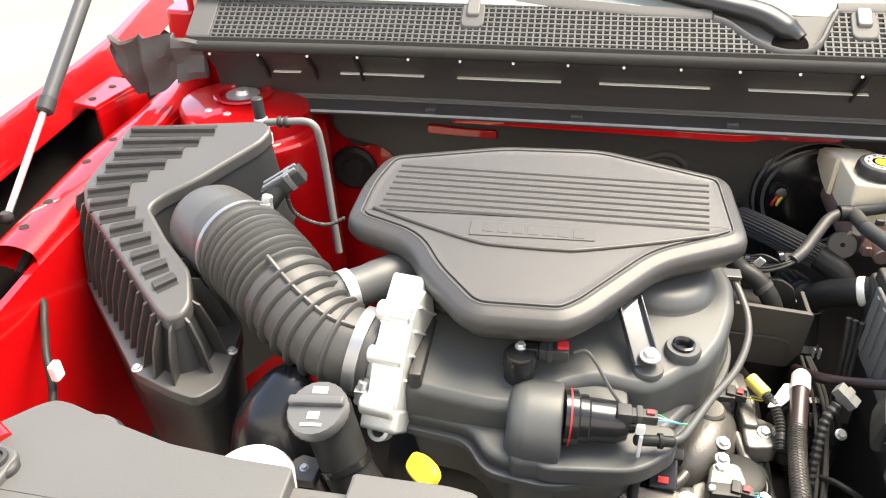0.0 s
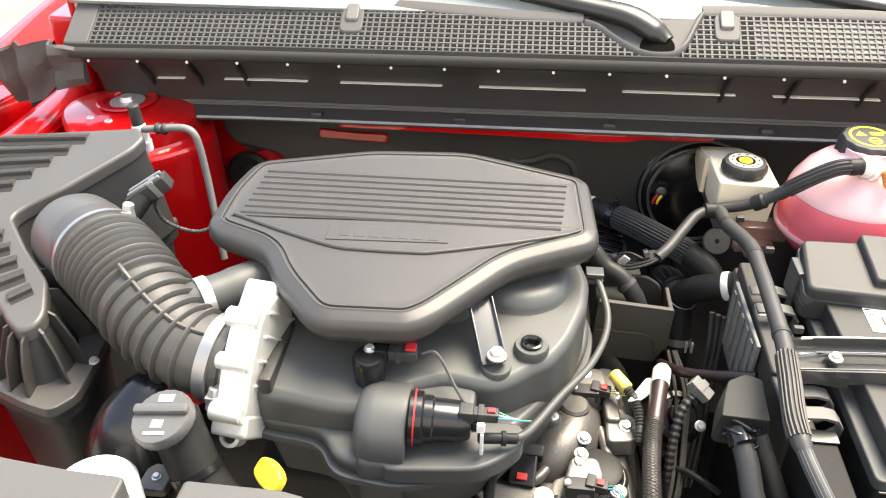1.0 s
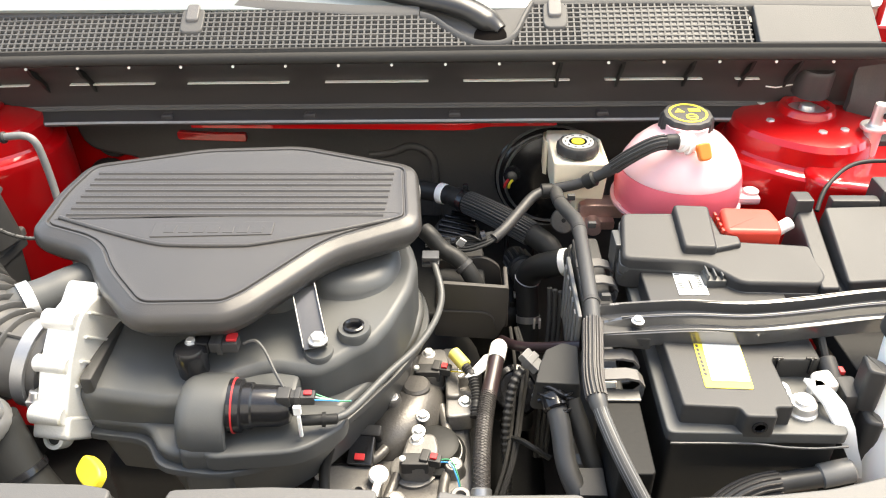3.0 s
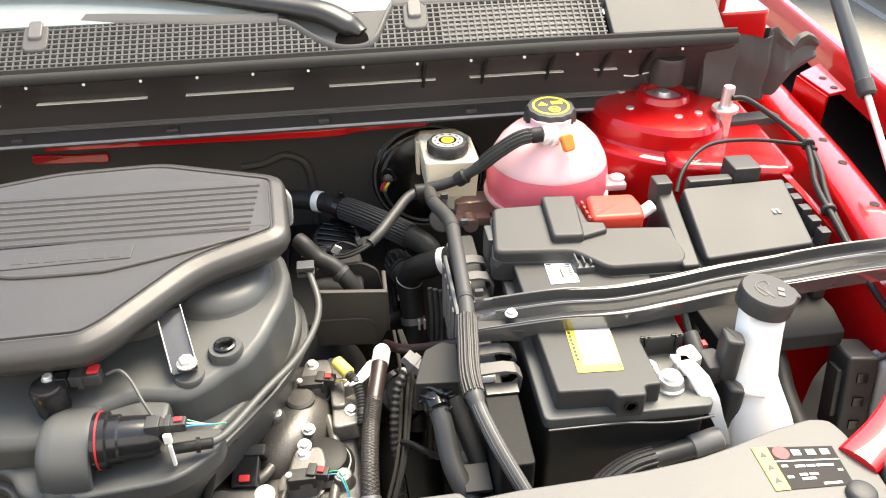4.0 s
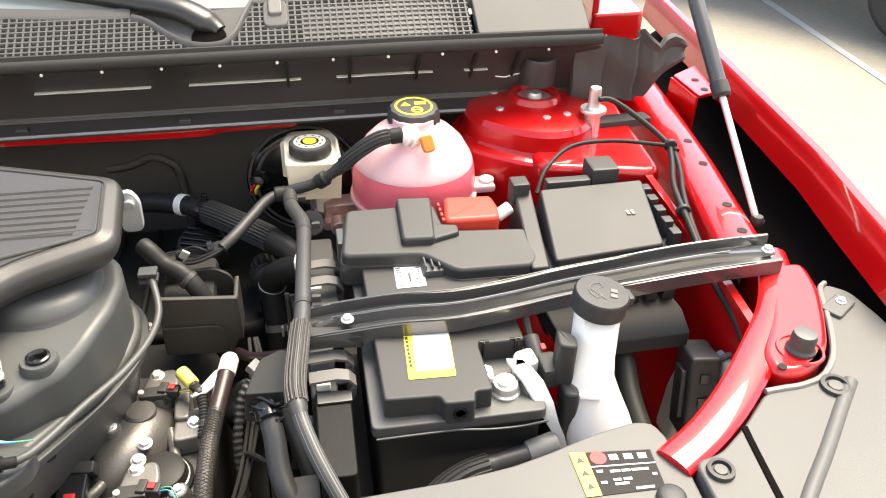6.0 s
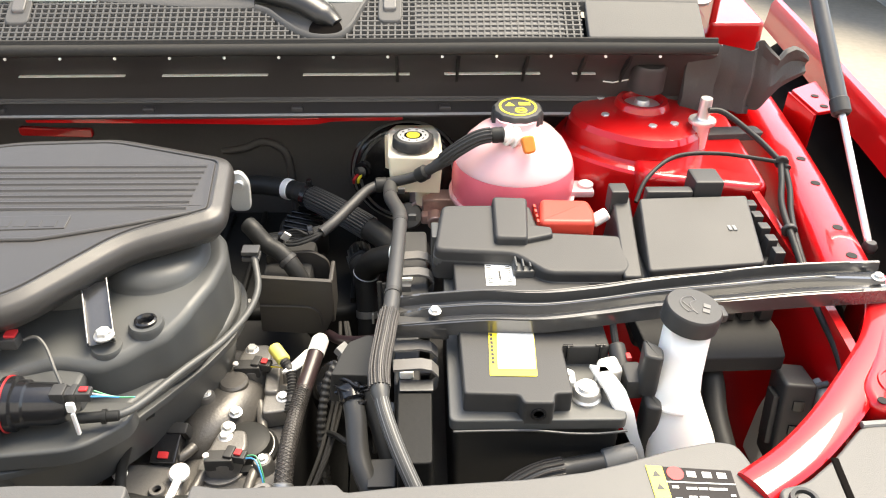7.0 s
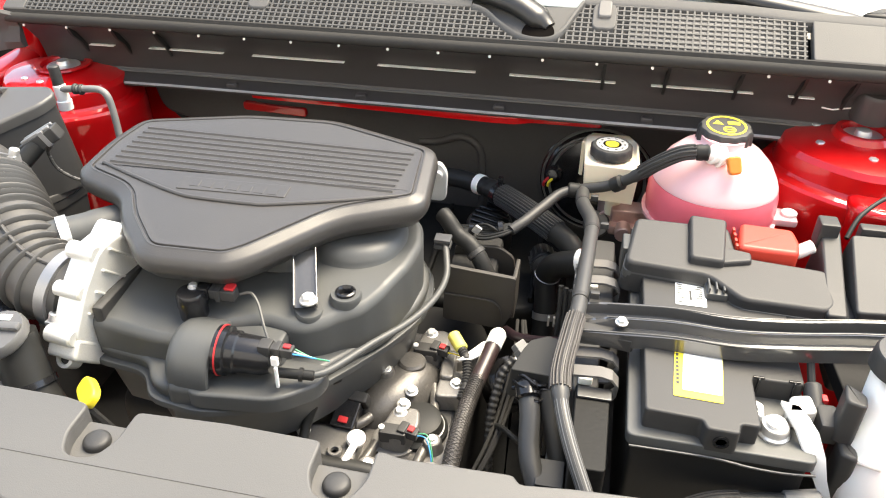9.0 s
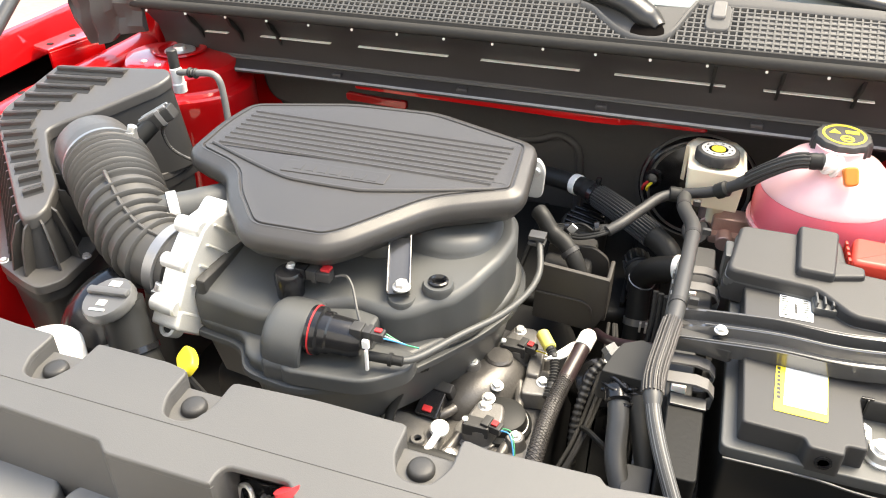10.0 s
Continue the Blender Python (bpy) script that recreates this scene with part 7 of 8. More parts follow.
slab(b, [(0.362, 0.708), (0.375, 0.708), (0.376, 0.72), (0.363, 0.7205)], 0.937, 0.9374, 0.0001, 0.001)
part("green_mark", b, YELLOW, lab2, "yellow-green mark")
# negative terminal
term = thing("battery_terminal", "bright metal battery clamp with strap", "battery terminal", (0.45, 0.51, 0.91))
b = bmesh.new()
lathe(b, [(0.0155, 0.909), (0.0155, 0.914), (0.0135, 0.916), (0.0135, 0.922), (0.012, 0.924), (0.009, 0.924), (0.009, 0.928), (0.002, 0.9285)], 28, Matrix.Translation((0.446, 0.507, 0)))
part("post_clamp", b, STEEL, term)
b = bmesh.new()
slab(b, [(0.42, 0.512), (0.435, 0.508), (0.437, 0.528), (0.424, 0.532)], 0.915, 0.93, 0.003, 0.005)
slab(b, [(0.455, 0.515), (0.485, 0.52), (0.482, 0.545), (0.462, 0.54)], 0.914, 0.934, 0.003, 0.006)
part("clamp_arm", b, ALU, term)
hex_bolt("nut", (0.427, 0.52, 0.929), (0, 0, 1), 0.0055, term)
b = bmesh.new()
t = bmesh.new()
rings_mesh(t, [[(x - w, y, z), (x + w, y - 0.004, z), (x + w, y - 0.004, z - 0.004), (x - w, y, z - 0.004)] for x, y, z, w in ((0.46, 0.53, 0.934, 0.008), (0.465, 0.516, 0.934, 0.0095), (0.472, 0.502, 0.929, 0.01), (0.481, 0.488, 0.912, 0.0088), (0.489, 0.479, 0.892, 0.0055), (0.497, 0.474, 0.875, 0.0042), (0.501, 0.473, 0.86, 0.004))])
add_mesh(b, t)
part("strap", b, PAPER, term, "pale white strap")
b = bmesh.new()
cyl(b, (0.489, 0.532, 0.918), (0.486, 0.562, 0.932), 0.009)
box(b, 0.486, 0.506, 0.508, 0.54, 0.905, 0.93, 0.004)
part("sensor_block", b, PLASTIC, term)
b = bmesh.new()
box(b, 0.4925, 0.498, 0.54, 0.549, 0.928, 0.933, 0.001)
part("red_mark", b, REDP, term, "small red lock")
b = bmesh.new()
tube(b, [(0.486, 0.558, 0.93), (0.486, 0.585, 0.945), (0.492, 0.61, 0.945), (0.5, 0.63, 0.93)], 0.004, 8, 6)
part("lead", b, RUBBER, term)
for moved in (bat, term):
    moved.location += Vector((0.009, -0.006, 0.0))
cab = thing("battery_cable", "thick ribbed black battery cable", "cable", (0.44, 0.46, 0.85))
b = bmesh.new()
BC = [(0.502, 0.466, 0.866), (0.475, 0.463, 0.86), (0.44, 0.459, 0.856), (0.405, 0.454, 0.851), (0.375, 0.443, 0.838), (0.36, 0.428, 0.818)]
tube(b, BC, lambda u: 0.0105 if u < 0.42 else 0.0115, 14, 8)
cb_ = part("cable_body", b, CABLE, cab)
PBC = smooth_path(BC, 8)
for k in range(14):
    a = 2 * math.pi * k / 14
    pts = []
    for i in range(int(len(PBC) * 0.44), len(PBC) - 1, 2):
        d = (PBC[i + 1] - PBC[i - 1]).normalized()
        s = d.cross(Vector((0, 0, 1))).normalized()
        pts.append(PBC[i] + (s * math.cos(a) + s.cross(d) * math.sin(a)) * 0.0116)
    b = bmesh.new()
    tube(b, pts, 0.0014, 6, 2)
    part("sleeve_rib", b, BRAID, cb_)
b = bmesh.new()
cyl(b, (0.504, 0.466, 0.8665), (0.472, 0.463, 0.8595), 0.0122)
part("clear_sleeve", b, PALESLEEVE, cab, "grey shrink sleeve")

# ---- battery fuse cover ----
fc = thing("battery_fuse_cover", "dark grey plastic fuse cover over the battery terminal", "battery cover", (0.42, 0.73, 0.93))


def fz(x, y, z):
    return (x, y, z + (y - 0.72) * 0.12) if z > 0.93 else (x, y, z)


CV = [(0.308, 0.704), (0.402, 0.696), (0.437, 0.662), (0.527, 0.66), (0.537, 0.672), (0.537, 0.728), (0.445, 0.736), (0.436, 0.75), (0.432, 0.79), (0.32, 0.79)]
b = bmesh.new()
slab(b, CV, 0.915, 0.957, 0.005, 0.01, 4, warp=fz, foot=-0.003)
part("shell", b, PLASTIC, fc)
b = bmesh.new()
slab(b, [(x + (x - 0.425) * 0.03, y + (y - 0.73) * 0.04) for x, y in CV], 0.922, 0.93, 0.002, 0.01, 2)
part("lower_lip", b, PLASTIC, fc)
b = bmesh.new()
slab(b, [(x + (x - 0.425) * 0.018, y + (y - 0.73) * 0.03) for x, y in CV], 0.934, 0.9445, 0.002, 0.01, 2, warp=fz)
part("tier_edge", b, SATIN, fc, "stepped edge round the cover")
b = bmesh.new()
slab(b, [(0.381, 0.712), (0.42, 0.71), (0.428, 0.79), (0.384, 0.793)], 0.94, 0.967, 0.004, 0.006, 3, warp=fz, foot=-0.003)
slab(b, [(0.41, 0.71), (0.452, 0.722), (0.452, 0.737), (0.41, 0.745)], 0.94, 0.963, 0.003, 0.004, 3, warp=fz, foot=-0.003)
part("raised_hump", b, PLASTIC, fc)
b = bmesh.new()
box(b, 0.4, 0.425, 0.672, 0.70, 0.93, 0.945, 0.003)
for k in range(3):
    box(b, 0.402 + 0.008 * k, 0.4045 + 0.008 * k, 0.674, 0.699, 0.944, 0.951, 0.001)
part("latch", b, SATIN, fc, "small slotted latch")
b = bmesh.new()
box(b, 0.306, 0.316, 0.735, 0.77, 0.91, 0.952, 0.002)
part("side_latch", b, SATIN, fc)
rc = thing("terminal_cap", "red plastic positive terminal cap", "terminal cap", (0.48, 0.79, 0.94))
b = bmesh.new()
slab(b, [(0.438, 0.743), (0.506, 0.741), (0.511, 0.765), (0.508, 0.796), (0.446, 0.80)], 0.925, 0.968, 0.006, 0.008, 3)
part("cap_body", b, CAPRED, rc)
for k in range(4):
    b = bmesh.new()
    box(b, 0.436, 0.4395, 0.748 + 0.012 * k, 0.755 + 0.012 * k, 0.945, 0.965, 0.001)
    part("tooth", b, CAPRED, rc)
b = bmesh.new()
cyl(b, (0.51, 0.77, 0.95), (0.529, 0.775, 0.96), 0.0085, 12)
part("white_sleeve", b, WHITE, rc, "white cable sleeve")

# ---- fuse box ----
fb = thing("fuse_box", "black engine bay fuse box with flat lid", "fuse box", (0.64, 0.72, 0.83))


def lz(x, y, z):
    return (x - (y - 0.72) * -0.10, y, z + (y - 0.72) * 0.16) if z > 0.94 else (x, y, z)


b = bmesh.new()
slab(b, [(0.568, 0.655), (0.706, 0.667), (0.712, 0.79), (0.572, 0.785)], 0.935, 0.966, 0.003, 0.006, 3, warp=lz)
lid = part("lid", b, PLASTIC, fb, "flat smooth black lid")
b = bmesh.new()
for k in range(2):
    box(b, 0.675 + 0.006 * k, 0.679 + 0.006 * k, 0.722, 0.738, 0.9665, 0.968, 0)
part("lid_mark", b, PALESLEEVE, lid, "small pale mark")
b = bmesh.new()
slab(b, [(0.556, 0.645), (0.71, 0.65), (0.725, 0.66), (0.728, 0.80), (0.56, 0.80)], 0.85, 0.94, 0.004, 0.01)
part("base", b, PLASTIC, fb)
b = bmesh.new()
slab(b, [(0.55, 0.568), (0.60, 0.564), (0.698, 0.566), (0.708, 0.61), (0.705, 0.66), (0.545, 0.66)], 0.884, 0.903, 0.002, 0.004)
part("front_tray", b, DARK, fb)
b = bmesh.new()
slab(b, [(0.54, 0.655), (0.562, 0.655), (0.563, 0.80), (0.541, 0.80)], 0.88, 0.958, 0.003, 0.004, 3, warp=lz)
pil = part("side_duct", b, PLASTIC, fb)
b = bmesh.new()
box(b, 0.543, 0.566, 0.785, 0.81, 0.95, 0.985, 0.003)
part("end_clip", b, PLASTIC, pil)
for k in range(5):
    b = bmesh.new()
    y = 0.68 + 0.024 * k
    box(b, 0.717, 0.73, y, y + 0.015, 0.935, 0.962 + 0.002 * k, 0.002)
    part("edge_clip", b, PLASTIC, fb)
b = bmesh.new()
box(b, 0.652, 0.69, 0.795, 0.835, 0.95, 0.993, 0.004)
box(b, 0.59, 0.65, 0.79, 0.806, 0.955, 0.982, 0.003)
part("rear_latch", b, PLASTIC, fb)
b = bmesh.new()
slab(b, [(0.722, 0.70), (0.742, 0.705), (0.744, 0.735), (0.722, 0.74)], 0.935, 0.947, 0.003, 0.008)
part("side_loop", b, PLASTIC, fb)
b = bmesh.new()
tube(b, [(0.625, 0.59, 0.875), (0.625, 0.565, 0.865), (0.62, 0.53, 0.85), (0.622, 0.48, 0.83), (0.635, 0.44, 0.81)], 0.0125, 12, 6)
part("cable_trunk", b, RUBBER, fb, "thick black cable from the box")

for k in range(4):
    b = bmesh.new()
    x = 0.625 + 0.022 * k
    box(b, x, x + 0.015, 0.628, 0.648, 0.903, 0.93, 0.002)
    con = part("connector", b, PLASTIC, fb, "black connector under the lid")
    # paler strip paints the glint on the connector's edge
    b = bmesh.new()
    box(b, x + 0.002, x + 0.013, 0.6255, 0.628, 0.922, 0.928, 0.0006)
    part("connector_edge", b, EDGE, con)

fb.location.x -= 0.009

# ---- bracing bar across the battery ----
bar = thing("battery_hold_down_bar", "satin black pressed steel bar across the battery", "bracket", (0.53, 0.6, 0.95))
BP = [(0.262, 0.6, 0.938), (0.30, 0.599, 0.942), (0.36, 0.594, 0.95), (0.42, 0.588, 0.953), (0.48, 0.59, 0.958), (0.54, 0.592, 0.966), (0.61, 0.59, 0.975), (0.69, 0.594, 0.98), (0.79, 0.60, 0.98)]
PB = smooth_path(BP, 5)
b = bmesh.new()
t = bmesh.new()
rings = []
for i, p in enumerate(PB):
    u = i / (len(PB) - 1)
    w = 0.019 + 0.002 * math.sin(u * 9)
    hgt = 0.008 * min(1, u * 8, (1 - u) * 8 + 0.2)
    sec = [(-w - 0.001, -0.014), (-w, 0.002), (-w + 0.0035, 0.0035), (-w + 0.007, -0.002), (-0.004, -0.002), (-0.001, hgt), (0.003, hgt), (0.006, 0.0), (w - 0.005, 0.001), (w - 0.003, 0.012), (w, 0.0125), (w + 0.001, -0.004), (w - 0.002, -0.005), (0.006, -0.004), (0.002, hgt - 0.003), (-0.004, -0.006), (-w + 0.003, -0.006), (-w + 0.001, -0.014)]
    rings.append([(p.x, p.y + a, p.z + h) for a, h in sec])
rings_mesh(t, rings)
add_mesh(b, t)
part("bar", b, GREYPAINT, bar)
# pale beads paint the sky glints along the bar's folds
for off, dz, u0, u1 in ((-0.0185, 0.0035, 0.02, 0.98), (0.0015, 0.0085, 0.1, 0.97), (0.0185, 0.0125, 0.12, 0.99)):
    b = bmesh.new()
    n_ = len(PB) - 1
    tube(b, [(p.x, p.y + off, p.z + dz - (0.0 if off != 0.0015 else 0.0005)) for p in PB[int(n_ * u0):int(n_ * u1)]], 0.0008, 8, 1)
    part("folded_edge", b, EDGE, bar, "pale bead painted as the glint along a folded edge")
hex_bolt("bolt", (0.306, 0.592, 0.95), (0, 0, 1), 0.0055, bar)
hex_bolt("bolt", (0.782, 0.6, 0.983), (0, 0, 1), 0.0055, bar)
b = bmesh.new()
slab(b, [(0.252, 0.585), (0.32, 0.575), (0.322, 0.585), (0.262, 0.618)], 0.925, 0.94, 0.002, 0.005)
part("end_foot", b, PLASTIC, bar)

# ---- washer filler ----
wash = thing("washer_filler", "white washer bottle neck with black cap", "washer bottle", (0.55, 0.5, 0.75))
b = bmesh.new()
t = bmesh.new()
rings = []
for (x, y, z, rx, ry) in ((0.556, 0.532, 0.984, 0.0235, 0.0235), (0.553, 0.525, 0.962, 0.0235, 0.0235), (0.548, 0.513, 0.94, 0.0235, 0.0235), (0.546, 0.504, 0.918, 0.0245, 0.024), (0.548, 0.495, 0.90, 0.0285, 0.024), (0.553, 0.485, 0.875, 0.034, 0.025), (0.557, 0.475, 0.85, 0.038, 0.027), (0.56, 0.46, 0.78, 0.04, 0.028)):
    rings.append([(x + rx * math.cos(a), y + ry * math.sin(a), z + ry * math.sin(a) * 0.3) for a in [2 * math.pi * k / 28 for k in range(28)]])
rings_mesh(t, rings)
add_mesh(b, t)
part("neck", b, WHITE, wash, sharp=60)
mw = axis_m((0.5565, 0.534, 0.984), (0.1, -0.04, 1))
b = bmesh.new()
lathe(b, [(0.026, -0.004), (0.0285, -0.003), (0.0285, 0.014), (0.0265, 0.017), (0.004, 0.0175)], 40, mw)
box(b, -0.009, 0.009, -0.035, -0.025, 0.002, 0.013, 0.003, m=mw @ Matrix.Rotation(radians(25), 4, "Z"))
cap = part("cap", b, PLASTIC, wash, "black washer cap with moulded symbol")
b = bmesh.new()
for pts in ([(-0.013, 0.004), (-0.008, 0.011), (0.0, 0.014), (0.008, 0.011), (0.013, 0.004)], [(-0.008, 0.0), (0.0, 0.005), (0.008, 0.0)], [(-0.012, -0.004), (0.0, 0.012)], [(-0.012, 0.004), (-0.008, 0.0)], [(0.013, 0.004), (0.008, 0.0)]):
    tube(b, [mw @ Vector((x, y, 0.0175)) for x, y in pts], 0.0008, 5, 3)
for k in range(2):
    box(b, -0.007 + 0.008 * k, -0.001 + 0.008 * k, -0.015, -0.008, 0.017, 0.0183, 0.0003, m=mw)
part("symbol", b, GREYP, cap, "moulded wiper symbol")
b = bmesh.new()
slab(b, [(0.506, 0.5), (0.524, 0.494), (0.528, 0.512), (0.511, 0.527)], 0.915, 0.966, 0.003, 0.006)
slab(b, [(0.512, 0.482), (0.527, 0.477), (0.53, 0.502), (0.513, 0.507)], 0.855, 0.916, 0.004, 0.006)
part("neck_bracket", b, PLASTIC, wash)
b = bmesh.new()
tube(b, [(0.518, 0.492, 0.908), (0.531, 0.482, 0.91), (0.548, 0.479, 0.908)], 0.003, 8, 4)
part("rib", b, WHITE, wash)

# round white cap below the radiator cover
wc = thing("coolant_bleed_cap", "round white cap showing behind the radiator cover", "cap", (-0.375, 0.40, 0.86))
b = bmesh.new()
lathe(b, [(0.04, 0.85), (0.041, 0.884), (0.038, 0.889), (0.03, 0.89), (0.004, 0.8895)], 36, Matrix.Translation((-0.40, 0.405, 0)))
part("cap_body", b, WHITE, wc)
# small bracket and nut beside the filler
sb = thing("small_bracket", "small dark steel bracket with a nut", "bracket", (-0.369, 0.458, 0.83))
b = bmesh.new()
slab(b, [(-0.385, 0.44), (-0.355, 0.44), (-0.352, 0.47), (-0.383, 0.475)], 0.835, 0.845, 0.002, 0.005)
part("plate", b, CAST, sb)
hex_bolt("nut", (-0.369, 0.456, 0.845), (0, 0, 1), 0.004, sb)
# dark purple hose between shield and carrier
ph = thing("fuel_line", "dark purple fuel line crossing beside the shield", "pipe", (0.21, 0.69, 0.82))
b = bmesh.new()
tube(b, [(0.172, 0.735, 0.80), (0.19, 0.70, 0.82), (0.215, 0.68, 0.835), (0.24, 0.665, 0.85), (0.262, 0.655, 0.86)], 0.0065, 10, 6)
part("pipe", b, mat("dark_purple_hose", (0.018, 0.009, 0.011), 0.4, bump=0.1), ph)
# ---- headlight rear and covers ----
lamp = thing("headlight", "grey and black rear housing of the headlight", "headlight", (0.69, 0.54, 0.82))
ml = Matrix.Translation((0.722, 0.535, 0.84)) @ Matrix.Rotation(radians(-8), 4, "Z") @ Matrix.Rotation(radians(-14), 4, "X")
b = bmesh.new()
box(b, -0.043, -0.009, -0.02, 0.03, -0.058, 0.05, 0.004, 3, m=ml)
box(b, -0.05, -0.043, -0.012, 0.012, -0.03, 0.03, 0.002, m=ml)
ballast = part("ballast", b, PLASTIC, lamp, "black ballast box")
for z in (-0.035, -0.005, 0.025):
    b = bmesh.new()
    box(b, -0.032, -0.02, -0.0225, -0.019, z - 0.006, z + 0.006, 0.001, m=ml)
    part("ballast_rib", b, GLOSS, ballast)
b = bmesh.new()
box(b, -0.045, -0.006, -0.022, -0.012, -0.066, -0.052, 0.002, m=ml)
part("plug", b, RUBBER, ballast, "black plug under the ballast")
b = bmesh.new()
slab(b, [(-0.006, -0.05), (0.012, -0.058), (0.034, -0.05), (0.044, -0.01), (0.036, 0.03), (0.014, 0.047), (-0.006, 0.042)], -0.012, 0.022, 0.01, 0.016, 4, m=ml @ Matrix.Rotation(radians(90), 4, "X"))
rcap = part("rear_cap", b, PALEP, lamp, "pale grey rear cap", sharp=60)
b = bmesh.new()
tube(b, [ml @ Vector(p) for p in ((-0.006, -0.008, 0.044), (0.014, -0.01, 0.05), (0.038, -0.008, 0.032), (0.047, -0.006, -0.01), (0.036, -0.006, -0.052))], 0.0035, 10, 6)
part("cap_rim", b, STRUTG, rcap, "grey rim of the cap")
b = bmesh.new()
box(b, 0.006, 0.022, -0.026, -0.02, -0.012, 0.004, 0.003, m=ml)
part("cap_catch", b, GREYS, rcap)
b = bmesh.new()
slab(b, [(0.70, 0.70), (0.79, 0.70), (0.79, 0.80), (0.77, 0.83), (0.72, 0.825), (0.705, 0.79)], -0.02, 0.02, 0.008, 0.02, 3, m=Matrix.Translation((0, 0.59, 0)) @ Matrix.Rotation(radians(90), 4, "X"))
part("housing", b, PALEP, lamp, "pale lamp housing")
lamp2 = thing("headlight", "grey and black rear housing of the headlight", "headlight", (-0.69, 0.5, 0.8))
b = bmesh.new()
lathe(b, [(0.04, -0.05), (0.04, 0.0), (0.034, 0.01), (0.01, 0.012)], 32, Matrix.Translation((-0.64, 0.49, 0.80)))
part("rear_cap", b, GREYS, lamp2)
HZ = 0.953
for side in (1, -1):
    hl = thing("headlight_cover", "grey-black plastic cover panel over the headlight", "car trim", (side * 0.72, 0.3, 0.9), "headlight covers")
    edge = [(0.5805, 0.352), (0.607, 0.357), (0.645, 0.384), (0.684, 0.4185), (0.705, 0.42), (0.724, 0.421), (0.752, 0.43), (0.78, 0.457), (0.805, 0.502), (0.828, 0.555), (0.842, 0.568)]
    b = bmesh.new()
    slab(b, [(side * x, y) for x, y in edge + [(0.862, 0.55), (0.868, 0.50), (0.86, 0.44), (0.80, 0.33), (0.72, 0.22), (0.62, 0.18), (0.578, 0.24)]], 0.90, HZ, 0.003, 0.01)
    pan = part("panel", b, SHROUD, hl)
    b = bmesh.new()
    tube(b, [(side * x, y, HZ + 0.0005) for x, y in edge[3:]], 0.0032, 8, 4)
    part("rolled_edge", b, STEPM, pan, "pale rolled edge along the lamp mount")
    # near-black bead drawn as the shade in a groove
    b = bmesh.new()
    tube(b, [(side * x, y, HZ) for x, y in ((0.642, 0.381), (0.639, 0.36), (0.634, 0.32), (0.629, 0.275), (0.626, 0.23))], 0.0035, 8, 4, 0.5)
    part("groove", b, SHADE, pan, "near-black bead painted as the shade in a panel groove")
    b = bmesh.new()
    tube(b, [(side * x, y, HZ - 0.003) for x, y in ((0.775, 0.42), (0.74, 0.385), (0.70, 0.344), (0.66, 0.305), (0.62, 0.262))], 0.0075, 10, 4)
    part("ridge", b, SHROUD, pan)
    b = bmesh.new()
    slab(b, [(side * x, y) for x, y in ((0.872, 0.48), (0.895, 0.52), (0.95, 0.52), (0.95, 0.2), (0.76, 0.12), (0.74, 0.18), (0.82, 0.32))], 0.88, 0.948, 0.005, 0.012)
    part("outer_panel", b, SHROUD, hl)
    for x, y, r in ((0.754, 0.414, 0.0135), (0.597, 0.338, 0.011)):
        b = bmesh.new()
        lathe(b, [(r, -0.001), (r * 1.1, 0.001), (r * 1.05, 0.004), (r * 0.75, 0.0045), (r * 0.7, 0.001)], 28, Matrix.Translation((side * x, y, HZ)))
        ring = part("push_pin", b, PLASTIC, hl, "round black push pin")
        b = bmesh.new()
        lathe(b, [(r * 0.55, 0.001), (r * 0.5, 0.003), (r * 0.1, 0.0034)], 20, Matrix.Translation((side * x, y, HZ)))
        part("pin_head", b, SHROUD, ring)
    b = bmesh.new()
    slab(b, [(side * x, y) for x, y in ((0.808, 0.525), (0.842, 0.545), (0.853, 0.527), (0.82, 0.505))], HZ - 0.004, HZ + 0.004, 0.0015, 0.004)
    clip_ = part("edge_clip", b, SATIN, hl, "dark clip plate with screws")
    hex_bolt("screw", (side * 0.836, 0.53, HZ + 0.004), (0, 0, 1), 0.0045, clip_, True, "dull screw")

# ---- ground stud and cables on the tower ----
stud = thing("tower_ground_stud", "pale steel ground stud with washer on the tower", "bolt", (0.692, 0.942, 0.96))
b = bmesh.new()
lathe(b, [(0.012, 0.955), (0.012, 1.006), (0.019, 1.007), (0.02, 1.01), (0.019, 1.013), (0.0105, 1.014), (0.0088, 1.017), (0.0088, 1.042), (0.008, 1.045), (0.002, 1.045)], 28, Matrix.Translation((0.692, 0.942, 0)))
part("stud", b, STEEL, stud)
stud.location += Vector((0.012, 0.025, -0.011))
bc = thing("bonnet_cable", "thin black cables clipped along the red rail", "cable", (0.75, 0.85, 0.97))
